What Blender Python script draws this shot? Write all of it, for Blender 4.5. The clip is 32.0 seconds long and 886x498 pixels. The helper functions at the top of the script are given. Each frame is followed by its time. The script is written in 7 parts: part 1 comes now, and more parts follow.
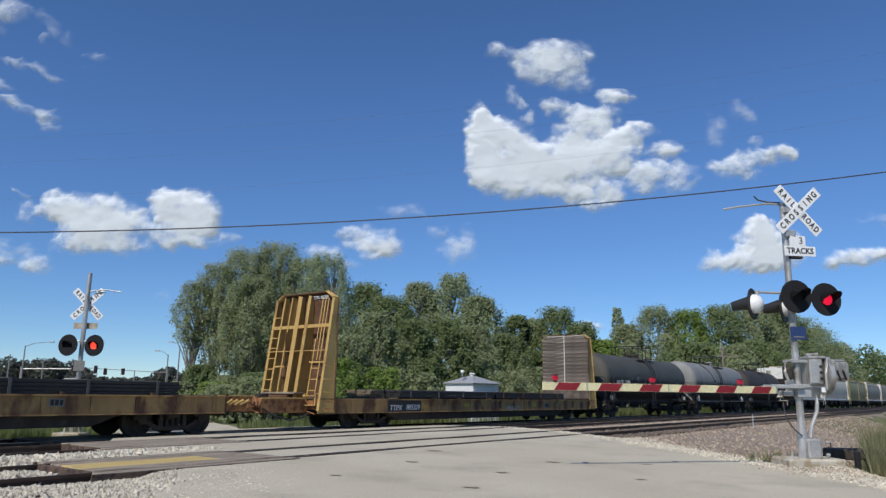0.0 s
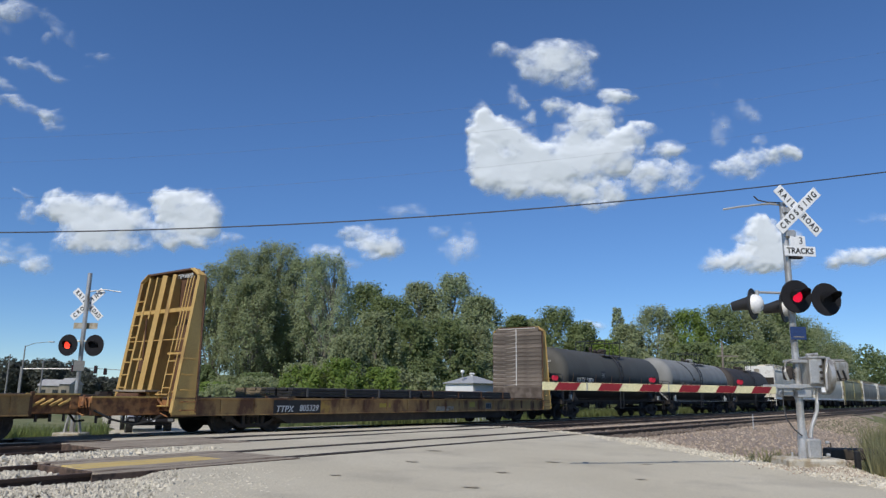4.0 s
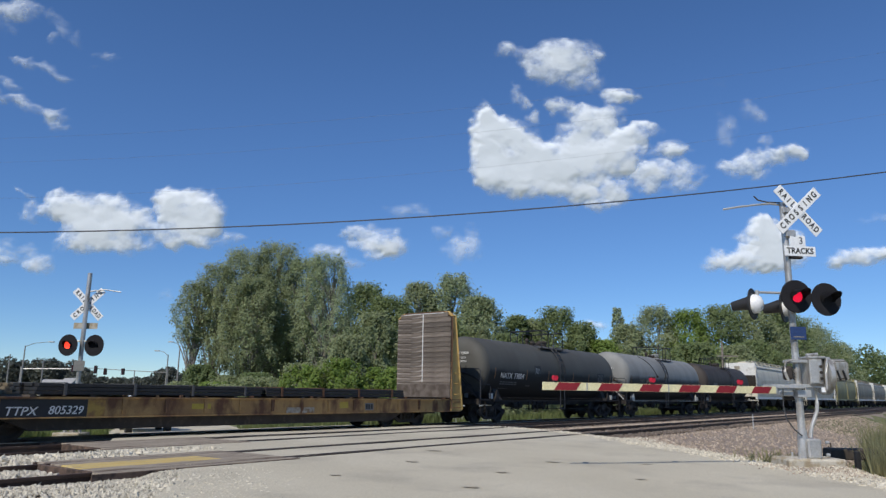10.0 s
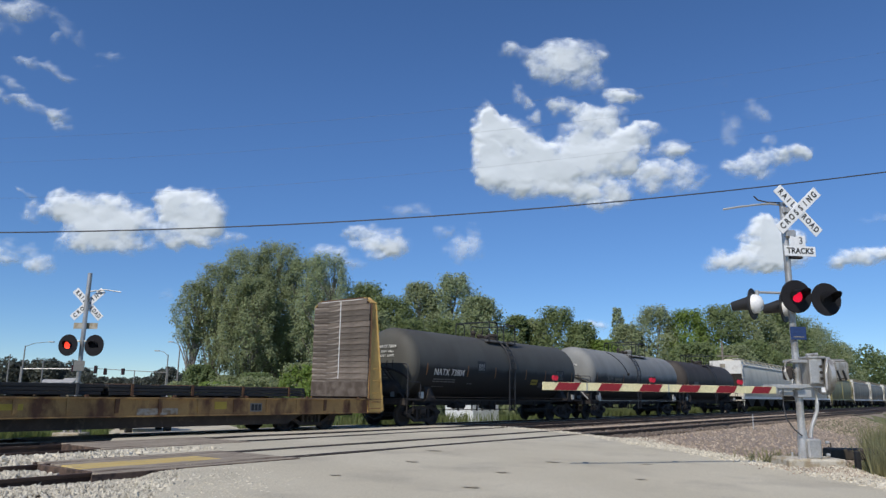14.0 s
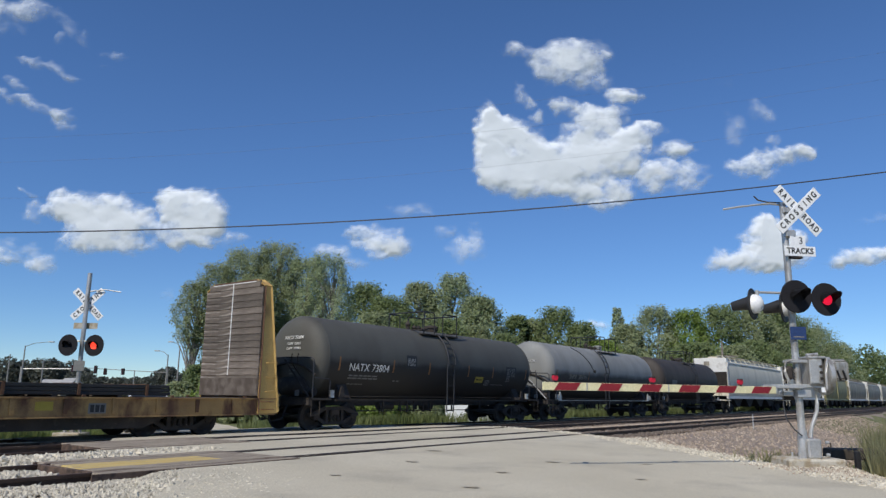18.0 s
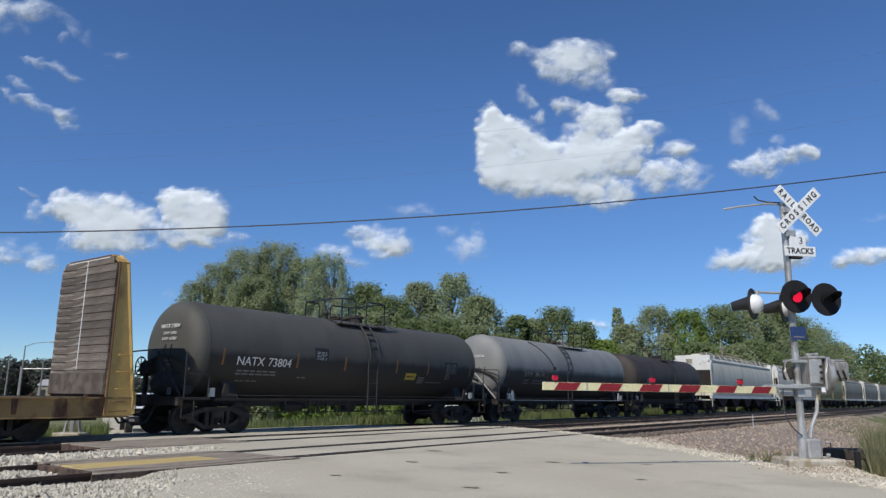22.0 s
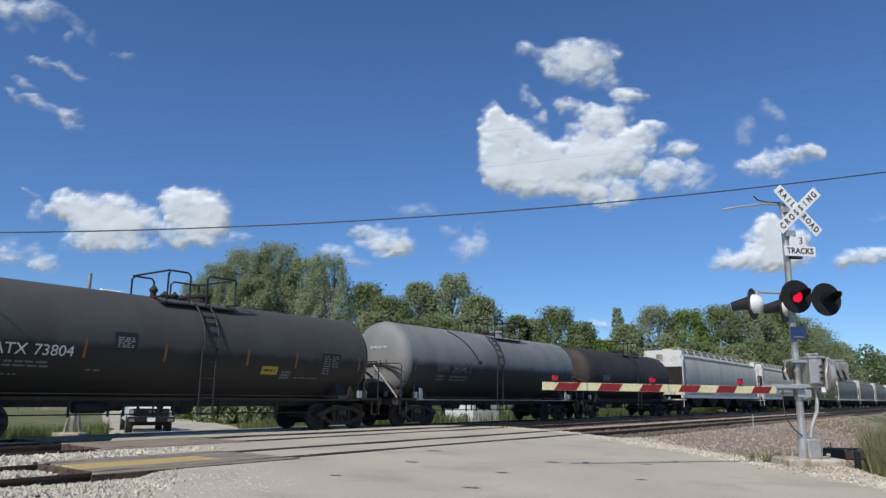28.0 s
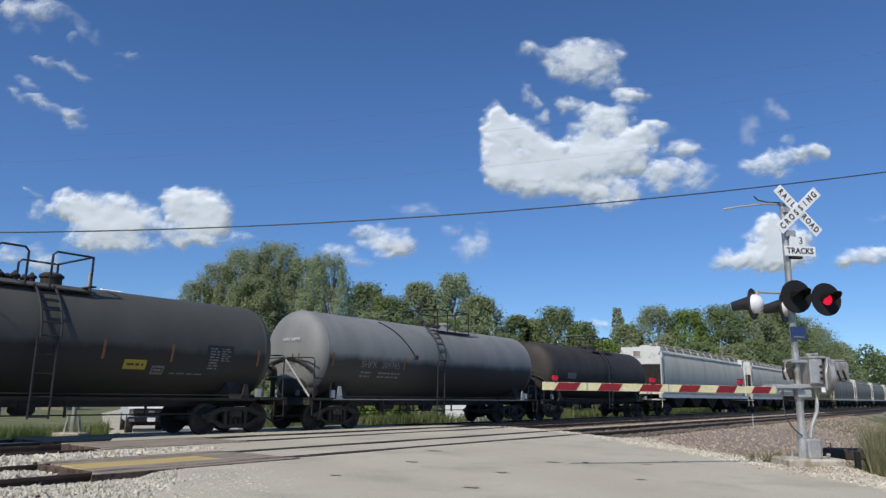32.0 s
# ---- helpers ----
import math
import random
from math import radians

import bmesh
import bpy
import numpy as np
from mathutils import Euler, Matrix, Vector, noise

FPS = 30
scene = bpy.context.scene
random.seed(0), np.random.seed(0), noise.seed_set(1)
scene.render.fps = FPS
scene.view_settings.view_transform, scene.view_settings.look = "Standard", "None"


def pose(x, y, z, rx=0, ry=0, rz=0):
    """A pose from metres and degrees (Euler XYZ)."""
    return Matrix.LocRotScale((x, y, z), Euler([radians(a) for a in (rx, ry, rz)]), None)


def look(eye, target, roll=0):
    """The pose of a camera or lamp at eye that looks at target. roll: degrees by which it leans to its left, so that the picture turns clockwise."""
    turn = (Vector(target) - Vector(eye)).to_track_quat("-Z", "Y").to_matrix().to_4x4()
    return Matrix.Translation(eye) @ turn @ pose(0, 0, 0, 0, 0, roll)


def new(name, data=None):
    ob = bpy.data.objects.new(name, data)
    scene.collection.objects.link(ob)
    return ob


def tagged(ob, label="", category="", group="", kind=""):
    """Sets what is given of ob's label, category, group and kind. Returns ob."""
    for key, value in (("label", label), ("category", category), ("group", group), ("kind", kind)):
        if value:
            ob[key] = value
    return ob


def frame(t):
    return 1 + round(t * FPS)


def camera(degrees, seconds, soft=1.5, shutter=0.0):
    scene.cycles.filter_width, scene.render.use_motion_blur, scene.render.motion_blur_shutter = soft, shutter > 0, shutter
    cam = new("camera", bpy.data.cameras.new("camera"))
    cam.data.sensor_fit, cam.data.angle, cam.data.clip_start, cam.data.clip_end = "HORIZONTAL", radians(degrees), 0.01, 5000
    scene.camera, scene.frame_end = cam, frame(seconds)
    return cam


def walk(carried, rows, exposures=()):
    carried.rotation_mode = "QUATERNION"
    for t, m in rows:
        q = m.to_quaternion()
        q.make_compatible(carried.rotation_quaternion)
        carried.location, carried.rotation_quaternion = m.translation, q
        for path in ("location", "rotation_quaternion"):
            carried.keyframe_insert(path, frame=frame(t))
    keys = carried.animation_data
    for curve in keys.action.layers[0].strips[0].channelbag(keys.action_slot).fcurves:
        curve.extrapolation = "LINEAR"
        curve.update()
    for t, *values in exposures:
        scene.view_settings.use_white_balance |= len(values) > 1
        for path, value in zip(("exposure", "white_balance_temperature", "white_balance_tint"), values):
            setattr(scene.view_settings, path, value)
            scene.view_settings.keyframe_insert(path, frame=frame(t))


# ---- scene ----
cam = camera(63.86, 32.0, soft=1.4)
EYE = (0.0, 0.0, 1.1)
CAM = Matrix.Translation(EYE) @ pose(0, 0, 0, 90 + 11.63, 0, 0) @ pose(0, 0, 0, 0, 0, 0.76)
walk(cam, [(0.0, CAM), (32.0, CAM)])

# ---- daylight ----
SUN_DIR = Vector((-0.49, -0.85, 1.0)).normalized()
world = bpy.data.worlds.new("daylight")
scene.world = world
world.use_nodes = True
wn, wl = world.node_tree.nodes, world.node_tree.links
sky = wn.new("ShaderNodeTexSky")
sky.sky_type = "NISHITA"
sky.sun_disc = False
sky.sun_elevation = math.asin(SUN_DIR.z)
sky.sun_rotation = math.atan2(SUN_DIR.x, SUN_DIR.y)
sky.air_density, sky.dust_density, sky.ozone_density = 1.0, 0.0, 5.0
sky.altitude = 2200
wn["Background"].inputs[1].default_value = 0.10
deep = wn.new("ShaderNodeHueSaturation")
deep.inputs["Hue"].default_value, deep.inputs["Saturation"].default_value, deep.inputs["Value"].default_value = 0.504, 1.12, 1.30
wl.new(sky.outputs[0], deep.inputs["Color"])
tint = wn.new("ShaderNodeMixRGB")
tint.blend_type = "MULTIPLY"
tint.inputs[0].default_value = 1.0
# dry clear air: the blue reaches down towards the horizon
up_axis, low_sky, sky_coord = wn.new("ShaderNodeSeparateXYZ"), wn.new("ShaderNodeMapRange"), wn.new("ShaderNodeTexCoord")
low_sky.interpolation_type = "SMOOTHSTEP"
low_sky.inputs[1].default_value, low_sky.inputs[2].default_value = -0.05, 0.42
air = wn.new("ShaderNodeMixRGB")
air.inputs[1].default_value, air.inputs[2].default_value = (0.66, 0.735, 0.785, 1), (1, 1, 1, 1)
wl.new(sky_coord.outputs["Generated"], up_axis.inputs[0])
wl.new(up_axis.outputs[2], low_sky.inputs[0])
wl.new(low_sky.outputs[0], air.inputs[0])
wl.new(air.outputs[0], tint.inputs[2])
wl.new(deep.outputs[0], tint.inputs[1])
wl.new(tint.outputs[0], wn["Background"].inputs[0])
sun_data = bpy.data.lights.new("sun", "SUN")
sun_data.energy, sun_data.angle, sun_data.color = 3.6, radians(0.53), (1.0, 0.93, 0.81)
sun = new("sun", sun_data)
sun.matrix_world = look(SUN_DIR * 100, (0, 0, 0))
scene.view_settings.exposure = 0.0


# ---- materials ----
def surf(name, c1, c2, scale=3.0, rough=0.7, metal=0.0, bump=0.2, fine=40.0, c3=None, streak=0.0, mottled=0.5, spread=0.12, per="", lo=0.42, hi=0.62, stretch=None, vary=0.28):
    """Two scales of noise mix c1 into c2, a third colour c3 comes in stains; streak stretches the stains down the sides."""
    m = bpy.data.materials.new(name)
    m.use_nodes = True
    n, l = m.node_tree.nodes, m.node_tree.links
    b = n["Principled BSDF"]
    b.inputs["Roughness"].default_value, b.inputs["Metallic"].default_value = rough, metal
    tc = n.new("ShaderNodeTexCoord")
    big, small = n.new("ShaderNodeTexNoise"), n.new("ShaderNodeTexNoise")
    big.inputs["Scale"].default_value, small.inputs["Scale"].default_value = scale, fine
    big.inputs["Detail"].default_value, small.inputs["Detail"].default_value = 6, 4
    coord = tc.outputs["Object"]
    if stretch:
        grain = n.new("ShaderNodeMapping")
        grain.inputs["Scale"].default_value = stretch
        l.new(coord, grain.inputs[0])
        coord = grain.outputs[0]
    for t in (big, small):
        l.new(coord, t.inputs["Vector"])
    ramp = n.new("ShaderNodeMapRange")
    ramp.inputs[1].default_value, ramp.inputs[2].default_value = 0.5 - mottled / 2, 0.5 + mottled / 2
    l.new(big.outputs[0], ramp.inputs[0])
    mix = n.new("ShaderNodeMixRGB")
    mix.inputs[1].default_value, mix.inputs[2].default_value = (*c1, 1), (*c2, 1)
    l.new(ramp.outputs[0], mix.inputs[0])
    out = mix.outputs[0]
    if c3:
        mp = n.new("ShaderNodeMapping")
        mp.inputs["Scale"].default_value = (1, 1, 1 - 0.85 * streak)
        st = n.new("ShaderNodeTexNoise")
        st.inputs["Scale"].default_value, st.inputs["Detail"].default_value = scale * 2.3, 8
        l.new(coord, mp.inputs[0])
        l.new(mp.outputs[0], st.inputs["Vector"])
        r2 = n.new("ShaderNodeMapRange")
        r2.inputs[1].default_value, r2.inputs[2].default_value = lo, hi
        l.new(st.outputs[0], r2.inputs[0])
        m3 = n.new("ShaderNodeMixRGB")
        m3.inputs[2].default_value = (*c3, 1)
        l.new(r2.outputs[0], m3.inputs[0])
        l.new(out, m3.inputs[1])
        out = m3.outputs[0]
    hsv = n.new("ShaderNodeHueSaturation")
    val = n.new("ShaderNodeMapRange")
    val.inputs[1].default_value, val.inputs[2].default_value = 0.3, 0.7
    val.inputs[3].default_value, val.inputs[4].default_value = 1 - spread, 1 + spread
    l.new(small.outputs[0], val.inputs[0])
    fac = val.outputs[0]
    if per:
        src = n.new("ShaderNodeObjectInfo").outputs["Random"] if per == "object" else n.new("ShaderNodeNewGeometry").outputs["Random Per Island"]
        v2 = n.new("ShaderNodeMapRange")
        v2.inputs[3].default_value, v2.inputs[4].default_value = 1 - vary, 1 + vary
        l.new(src, v2.inputs[0])
        mu = n.new("ShaderNodeMath")
        mu.operation = "MULTIPLY"
        l.new(fac, mu.inputs[0])
        l.new(v2.outputs[0], mu.inputs[1])
        fac = mu.outputs[0]
    l.new(out, hsv.inputs["Color"])
    l.new(fac, hsv.inputs["Value"])
    l.new(hsv.outputs[0], b.inputs["Base Color"])
    if bump:
        bp = n.new("ShaderNodeBump")
        bp.inputs["Strength"].default_value, bp.inputs["Distance"].default_value = bump, 0.02
        l.new(small.outputs[0], bp.inputs["Height"])
        l.new(bp.outputs[0], b.inputs["Normal"])
    return m


def grimed_shaded(m, colour, zc, height=0.14, reach=6.5):
    """Grime and the tank's own shade, both painted dark on its sides, with a ragged upper edge at the height zc; the
    heads past reach stay nearly clear.
    """
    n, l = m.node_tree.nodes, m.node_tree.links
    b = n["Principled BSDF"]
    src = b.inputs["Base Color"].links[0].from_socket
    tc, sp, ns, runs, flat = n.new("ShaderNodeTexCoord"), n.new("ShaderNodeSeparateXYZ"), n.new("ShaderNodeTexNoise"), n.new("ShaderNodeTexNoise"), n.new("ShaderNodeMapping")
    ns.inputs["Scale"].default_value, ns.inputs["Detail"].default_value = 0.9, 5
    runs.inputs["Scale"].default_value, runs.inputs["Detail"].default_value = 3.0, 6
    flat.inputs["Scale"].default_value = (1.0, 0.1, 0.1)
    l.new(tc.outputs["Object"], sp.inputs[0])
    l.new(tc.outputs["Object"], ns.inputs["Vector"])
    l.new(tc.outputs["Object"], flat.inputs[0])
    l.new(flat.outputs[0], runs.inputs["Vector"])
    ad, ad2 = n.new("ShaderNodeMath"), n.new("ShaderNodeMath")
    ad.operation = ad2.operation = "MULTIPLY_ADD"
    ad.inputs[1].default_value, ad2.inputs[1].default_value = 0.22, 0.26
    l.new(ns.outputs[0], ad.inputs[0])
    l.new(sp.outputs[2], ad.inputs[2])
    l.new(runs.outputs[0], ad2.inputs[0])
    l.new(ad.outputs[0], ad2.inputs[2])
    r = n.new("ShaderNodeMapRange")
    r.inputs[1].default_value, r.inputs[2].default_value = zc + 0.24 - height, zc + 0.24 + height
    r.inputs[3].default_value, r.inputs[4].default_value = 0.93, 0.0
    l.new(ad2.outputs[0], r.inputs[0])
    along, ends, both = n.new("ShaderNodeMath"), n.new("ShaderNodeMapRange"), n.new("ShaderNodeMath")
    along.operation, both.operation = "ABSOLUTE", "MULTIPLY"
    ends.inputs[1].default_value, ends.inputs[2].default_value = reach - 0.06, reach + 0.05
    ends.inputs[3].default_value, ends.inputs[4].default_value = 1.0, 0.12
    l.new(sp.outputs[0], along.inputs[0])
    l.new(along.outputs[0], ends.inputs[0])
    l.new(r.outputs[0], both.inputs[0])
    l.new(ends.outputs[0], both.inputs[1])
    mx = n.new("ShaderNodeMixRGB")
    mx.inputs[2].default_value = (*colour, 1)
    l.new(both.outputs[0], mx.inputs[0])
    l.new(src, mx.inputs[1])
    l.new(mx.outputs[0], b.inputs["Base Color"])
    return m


def leafy(name, c1, c2):
    """Leaves: light passes through, each one a little different."""
    m = surf(name, c1, c2, 0.35, 0.7, 0, 0, 3.0, per="island", mottled=0.4, vary=0.13)
    n, l = m.node_tree.nodes, m.node_tree.links
    b = n["Principled BSDF"]
    tr = n.new("ShaderNodeBsdfTranslucent")
    mx = n.new("ShaderNodeMixShader")
    mx.inputs[0].default_value = 0.48
    l.new(b.inputs["Base Color"].links[0].from_socket, tr.inputs[0])
    l.new(b.outputs[0], mx.inputs[1])
    l.new(tr.outputs[0], mx.inputs[2])
    l.new(mx.outputs[0], n["Material Output"].inputs[0])
    return m


def glow(name, c, strength):
    m = bpy.data.materials.new(name)
    m.use_nodes = True
    b = m.node_tree.nodes["Principled BSDF"]
    b.inputs["Base Color"].default_value = (*c, 1)
    b.inputs["Emission Color"].default_value, b.inputs["Emission Strength"].default_value = (*c, 1), strength
    return m


M_ROAD = surf("weathered_asphalt", (0.45, 0.405, 0.305), (0.56, 0.512, 0.40), 0.30, 0.92, 0, 0.35, 55, (0.37, 0.335, 0.265), mottled=0.45, spread=0.20, lo=0.52, hi=0.75)
M_TAR = surf("worn_tar_spot", (0.34, 0.30, 0.235), (0.43, 0.385, 0.30), 6.0, 0.95, 0, 0.5, 40)
M_DARKBED = surf("dark_ballast_bed", (0.035, 0.030, 0.026), (0.075, 0.064, 0.055), 5.0, 0.95, 0, 0.8, 16)
M_GROUND = surf("dry_grass_ground", (0.13, 0.14, 0.05), (0.20, 0.19, 0.09), 0.3, 0.95, 0, 0.5, 9, (0.10, 0.12, 0.035))
M_LIME = surf("pale_limestone", (0.46, 0.42, 0.335), (0.62, 0.57, 0.465), 2.0, 0.9, 0, 0.3, 30, per="island")
M_LIMEBED = surf("limestone_bed", (0.40, 0.365, 0.295), (0.53, 0.49, 0.405), 3.0, 0.95, 0, 0.8, 18)
M_PINK = surf("pink_ballast", (0.28, 0.216, 0.164), (0.44, 0.368, 0.290), 2.0, 0.9, 0, 0.3, 30, per="island", vary=0.38)
M_DARKSTONE = surf("oily_ballast_stone", (0.115, 0.088, 0.070), (0.21, 0.170, 0.138), 2.0, 0.9, 0, 0.3, 30, per="island")
M_PINKBED = surf("ballast_bed", (0.205, 0.156, 0.120), (0.33, 0.272, 0.222), 6.0, 0.95, 0, 0.8, 16)
M_RAIL = surf("rusty_rail", (0.075, 0.045, 0.03), (0.12, 0.075, 0.05), 4, 0.7, 0.3, 0.2)
M_RAILTOP = surf("worn_rail_head", (0.32, 0.30, 0.28), (0.42, 0.40, 0.38), 6, 0.32, 0.9, 0.05)
M_TIE = surf("creosoted_wood", (0.05, 0.04, 0.032), (0.10, 0.08, 0.06), 3, 0.9, 0, 0.4)
M_PANEL = surf("worn_timber_panel", (0.25, 0.205, 0.155), (0.35, 0.305, 0.24), 2.5, 0.88, 0, 0.5, 30, c3=(0.13, 0.09, 0.065), lo=0.50, hi=0.72, spread=0.2, stretch=(0.25, 2.0, 1.0))
M_YPANEL = surf("faded_yellow_timber", (0.52, 0.37, 0.11), (0.56, 0.43, 0.18), 2.5, 0.85, 0, 0.3, c3=(0.36, 0.31, 0.23), lo=0.52, hi=0.74, stretch=(0.3, 1.5, 1.0))
M_EDGE = surf("brown_timber_edge", (0.10, 0.065, 0.045), (0.17, 0.115, 0.085), 3, 0.9, 0, 0.4, c3=(0.05, 0.035, 0.028))
M_DARKGAP = surf("dark_flangeway", (0.035, 0.03, 0.028), (0.07, 0.06, 0.055), 3, 0.9)
M_CONC = surf("pale_concrete", (0.42, 0.39, 0.32), (0.55, 0.51, 0.43), 3, 0.85, 0, 0.3, c3=(0.33, 0.27, 0.18))
M_BROWNSTEEL = surf("weathered_brown_steel", (0.14, 0.11, 0.07), (0.20, 0.16, 0.105), 3, 0.9, 0, 0.1)
M_ROOFPALE = surf("pale_roof_felt", (0.30, 0.30, 0.30), (0.42, 0.42, 0.41), 2, 0.9, 0, 0.1)
M_POLE = surf("weathered_grey_pole", (0.20, 0.20, 0.20), (0.27, 0.27, 0.265), 3, 0.7, 0.1, 0.04)
M_GALV = surf("galvanised_steel", (0.43, 0.425, 0.41), (0.56, 0.555, 0.535), 4, 0.5, 0.5, 0.05)
M_ALU = surf("aluminium_paint", (0.48, 0.475, 0.46), (0.59, 0.58, 0.56), 3, 0.42, 0.5, 0.05, c3=(0.30, 0.28, 0.25), streak=0.8)
M_WHITE = surf("white_sign_sheet", (0.78, 0.79, 0.80), (0.84, 0.85, 0.86), 4, 0.5, 0, 0)
M_BLACK = surf("black_paint", (0.012, 0.012, 0.014), (0.022, 0.022, 0.024), 5, 0.6, 0, 0.05)
M_TARGET = surf("matt_black_target", (0.007, 0.007, 0.010), (0.012, 0.012, 0.016), 5, 0.95, 0, 0)
M_LETTER = surf("black_lettering", (0.015, 0.015, 0.015), (0.03, 0.03, 0.03), 8, 0.6, 0, 0)
M_STENCIL = surf("white_stencil", (0.62, 0.62, 0.60), (0.74, 0.74, 0.72), 8, 0.7, 0, 0)
M_MARK = surf("worn_white_marking", (0.28, 0.28, 0.275), (0.38, 0.38, 0.37), 8, 0.7, 0, 0)
M_SOOT = surf("sooty_lettering", (0.03, 0.025, 0.02), (0.05, 0.04, 0.03), 8, 0.8, 0, 0)
M_FADED = surf("faded_patch", (0.30, 0.27, 0.22), (0.42, 0.39, 0.33), 3, 0.8, 0, 0, c3=(0.22, 0.15, 0.08))
M_FRESH = surf("brighter_yellow", (0.36, 0.22, 0.05), (0.44, 0.28, 0.065), 2, 0.8, 0, 0, c3=(0.24, 0.13, 0.05))
M_DULL = surf("dull_stencil", (0.14, 0.14, 0.135), (0.20, 0.20, 0.19), 8, 0.7, 0, 0)
M_BLUE = surf("blue_sign_sheet", (0.018, 0.040, 0.125), (0.024, 0.052, 0.155), 6, 0.5, 0, 0)
M_REDLENS = glow("lit_red_lens", (0.85, 0.008, 0.045), 0.85)
M_BRIGHTLENS = glow("bright_red_lens", (1.0, 0.065, 0.03), 1.15)
M_ARMLENS = glow("red_gate_lamp_lens", (0.40, 0.008, 0.028), 0.3)
M_DARKLENS = surf("unlit_red_lens", (0.03, 0.004, 0.005), (0.05, 0.006, 0.008), 8, 0.25, 0, 0)
M_ARMWHITE = surf("reflective_cream", (0.72, 0.66, 0.38), (0.80, 0.74, 0.46), 5, 0.5, 0, 0)
M_ARMRED = surf("reflective_red", (0.22, 0.012, 0.02), (0.27, 0.018, 0.025), 5, 0.5, 0, 0)
M_YELLOW = surf("rusty_yellow_paint", (0.25, 0.145, 0.060), (0.38, 0.24, 0.092), 1.1, 0.85, 0, 0.15, c3=(0.115, 0.055, 0.030), streak=0.5, lo=0.46, hi=0.64, spread=0.2, mottled=0.3)
M_YELLOWB = surf("bulkhead_yellow", (0.47, 0.30, 0.090), (0.57, 0.38, 0.130), 0.8, 0.7, 0, 0.15, c3=(0.20, 0.10, 0.04), streak=0.6, lo=0.56, hi=0.74)
M_RUST = surf("brown_rust", (0.09, 0.045, 0.025), (0.15, 0.08, 0.045), 2.5, 0.9, 0.1, 0.3)
M_RUSTORANGE = surf("bright_orange_rust", (0.27, 0.115, 0.04), (0.38, 0.19, 0.075), 3.0, 0.85, 0, 0.2, c3=(0.13, 0.055, 0.028))
M_BULKWOOD = surf("grey_weathered_plank", (0.090, 0.071, 0.057), (0.185, 0.155, 0.13), 2.2, 0.9, 0, 0.6, 16, c3=(0.40, 0.36, 0.32), per="object", lo=0.60, hi=0.78, spread=0.38, stretch=(1.0, 0.22, 3.0))
M_KICK = surf("rusty_kick_plate", (0.105, 0.084, 0.068), (0.155, 0.128, 0.106), 1.5, 0.9, 0, 0.2, c3=(0.075, 0.057, 0.045))
M_DECK = surf("dark_deck_wood", (0.07, 0.055, 0.045), (0.12, 0.095, 0.075), 2, 0.9, 0, 0.4)
M_UNDER = surf("grimy_running_gear", (0.026, 0.0215, 0.0185), (0.050, 0.041, 0.035), 3, 0.92, 0.0, 0.2, c3=(0.080, 0.064, 0.051), lo=0.58, hi=0.80)
M_STEEL = surf("dark_mill_steel", (0.012, 0.0125, 0.013), (0.021, 0.021, 0.022), 1.5, 0.65, 0.0, 0.1, c3=(0.045, 0.032, 0.024), lo=0.58, hi=0.78)
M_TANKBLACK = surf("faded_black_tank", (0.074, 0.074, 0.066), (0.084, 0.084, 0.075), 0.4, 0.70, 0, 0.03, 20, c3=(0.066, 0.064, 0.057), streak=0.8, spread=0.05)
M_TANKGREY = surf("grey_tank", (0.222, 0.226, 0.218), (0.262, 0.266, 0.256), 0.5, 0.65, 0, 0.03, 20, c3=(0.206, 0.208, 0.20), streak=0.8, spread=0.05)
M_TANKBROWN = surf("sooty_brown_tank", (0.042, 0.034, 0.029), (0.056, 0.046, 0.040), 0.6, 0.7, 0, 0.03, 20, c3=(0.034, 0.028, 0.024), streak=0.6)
M_HOPWHITE = surf("off_white_hopper", (0.60, 0.555, 0.45), (0.67, 0.62, 0.51), 0.5, 0.65, 0, 0.03, 20, c3=(0.50, 0.46, 0.37), streak=0.9, lo=0.50, hi=0.80, spread=0.05)
M_SILLWHITE = surf("white_sill", (0.66, 0.65, 0.61), (0.74, 0.73, 0.69), 1.0, 0.6, 0, 0.03, 20, c3=(0.5, 0.47, 0.42), lo=0.55, hi=0.75)
M_HOPGREY = surf("grey_hopper", (0.27, 0.238, 0.178), (0.33, 0.292, 0.222), 0.5, 0.6, 0, 0.03, 20, c3=(0.19, 0.168, 0.13), streak=0.9, spread=0.05)
M_HOPYELLOW = surf("olive_yellow_hopper", (0.27, 0.25, 0.11), (0.33, 0.30, 0.14), 0.5, 0.6, 0, 0.03, 20, c3=(0.22, 0.20, 0.10), streak=0.9)
# lower halves painted dark: grime together with the tanks' own shade
grimed_shaded(M_TANKBLACK, (0.020, 0.0175, 0.016), 2.22, 0.09, 6.58)
grimed_shaded(M_TANKGREY, (0.030, 0.028, 0.027), 2.34, 0.13, 6.68)
grimed_shaded(M_TANKBROWN, (0.024, 0.021, 0.019), 2.10, 0.14, 6.1)
M_ORANGE = surf("orange_reflector", (0.21, 0.09, 0.028), (0.26, 0.12, 0.035), 5, 0.5, 0, 0)
M_PLACARD = surf("yellow_placard", (0.36, 0.27, 0.03), (0.42, 0.32, 0.045), 5, 0.6, 0, 0)
M_BARK = surf("grey_bark", (0.17, 0.145, 0.12), (0.28, 0.245, 0.21), 4, 0.9, 0, 0.6)
M_PALEBARK = surf("pale_cottonwood_bark", (0.26, 0.235, 0.20), (0.40, 0.37, 0.33), 4, 0.9, 0, 0.5, c3=(0.16, 0.14, 0.12))
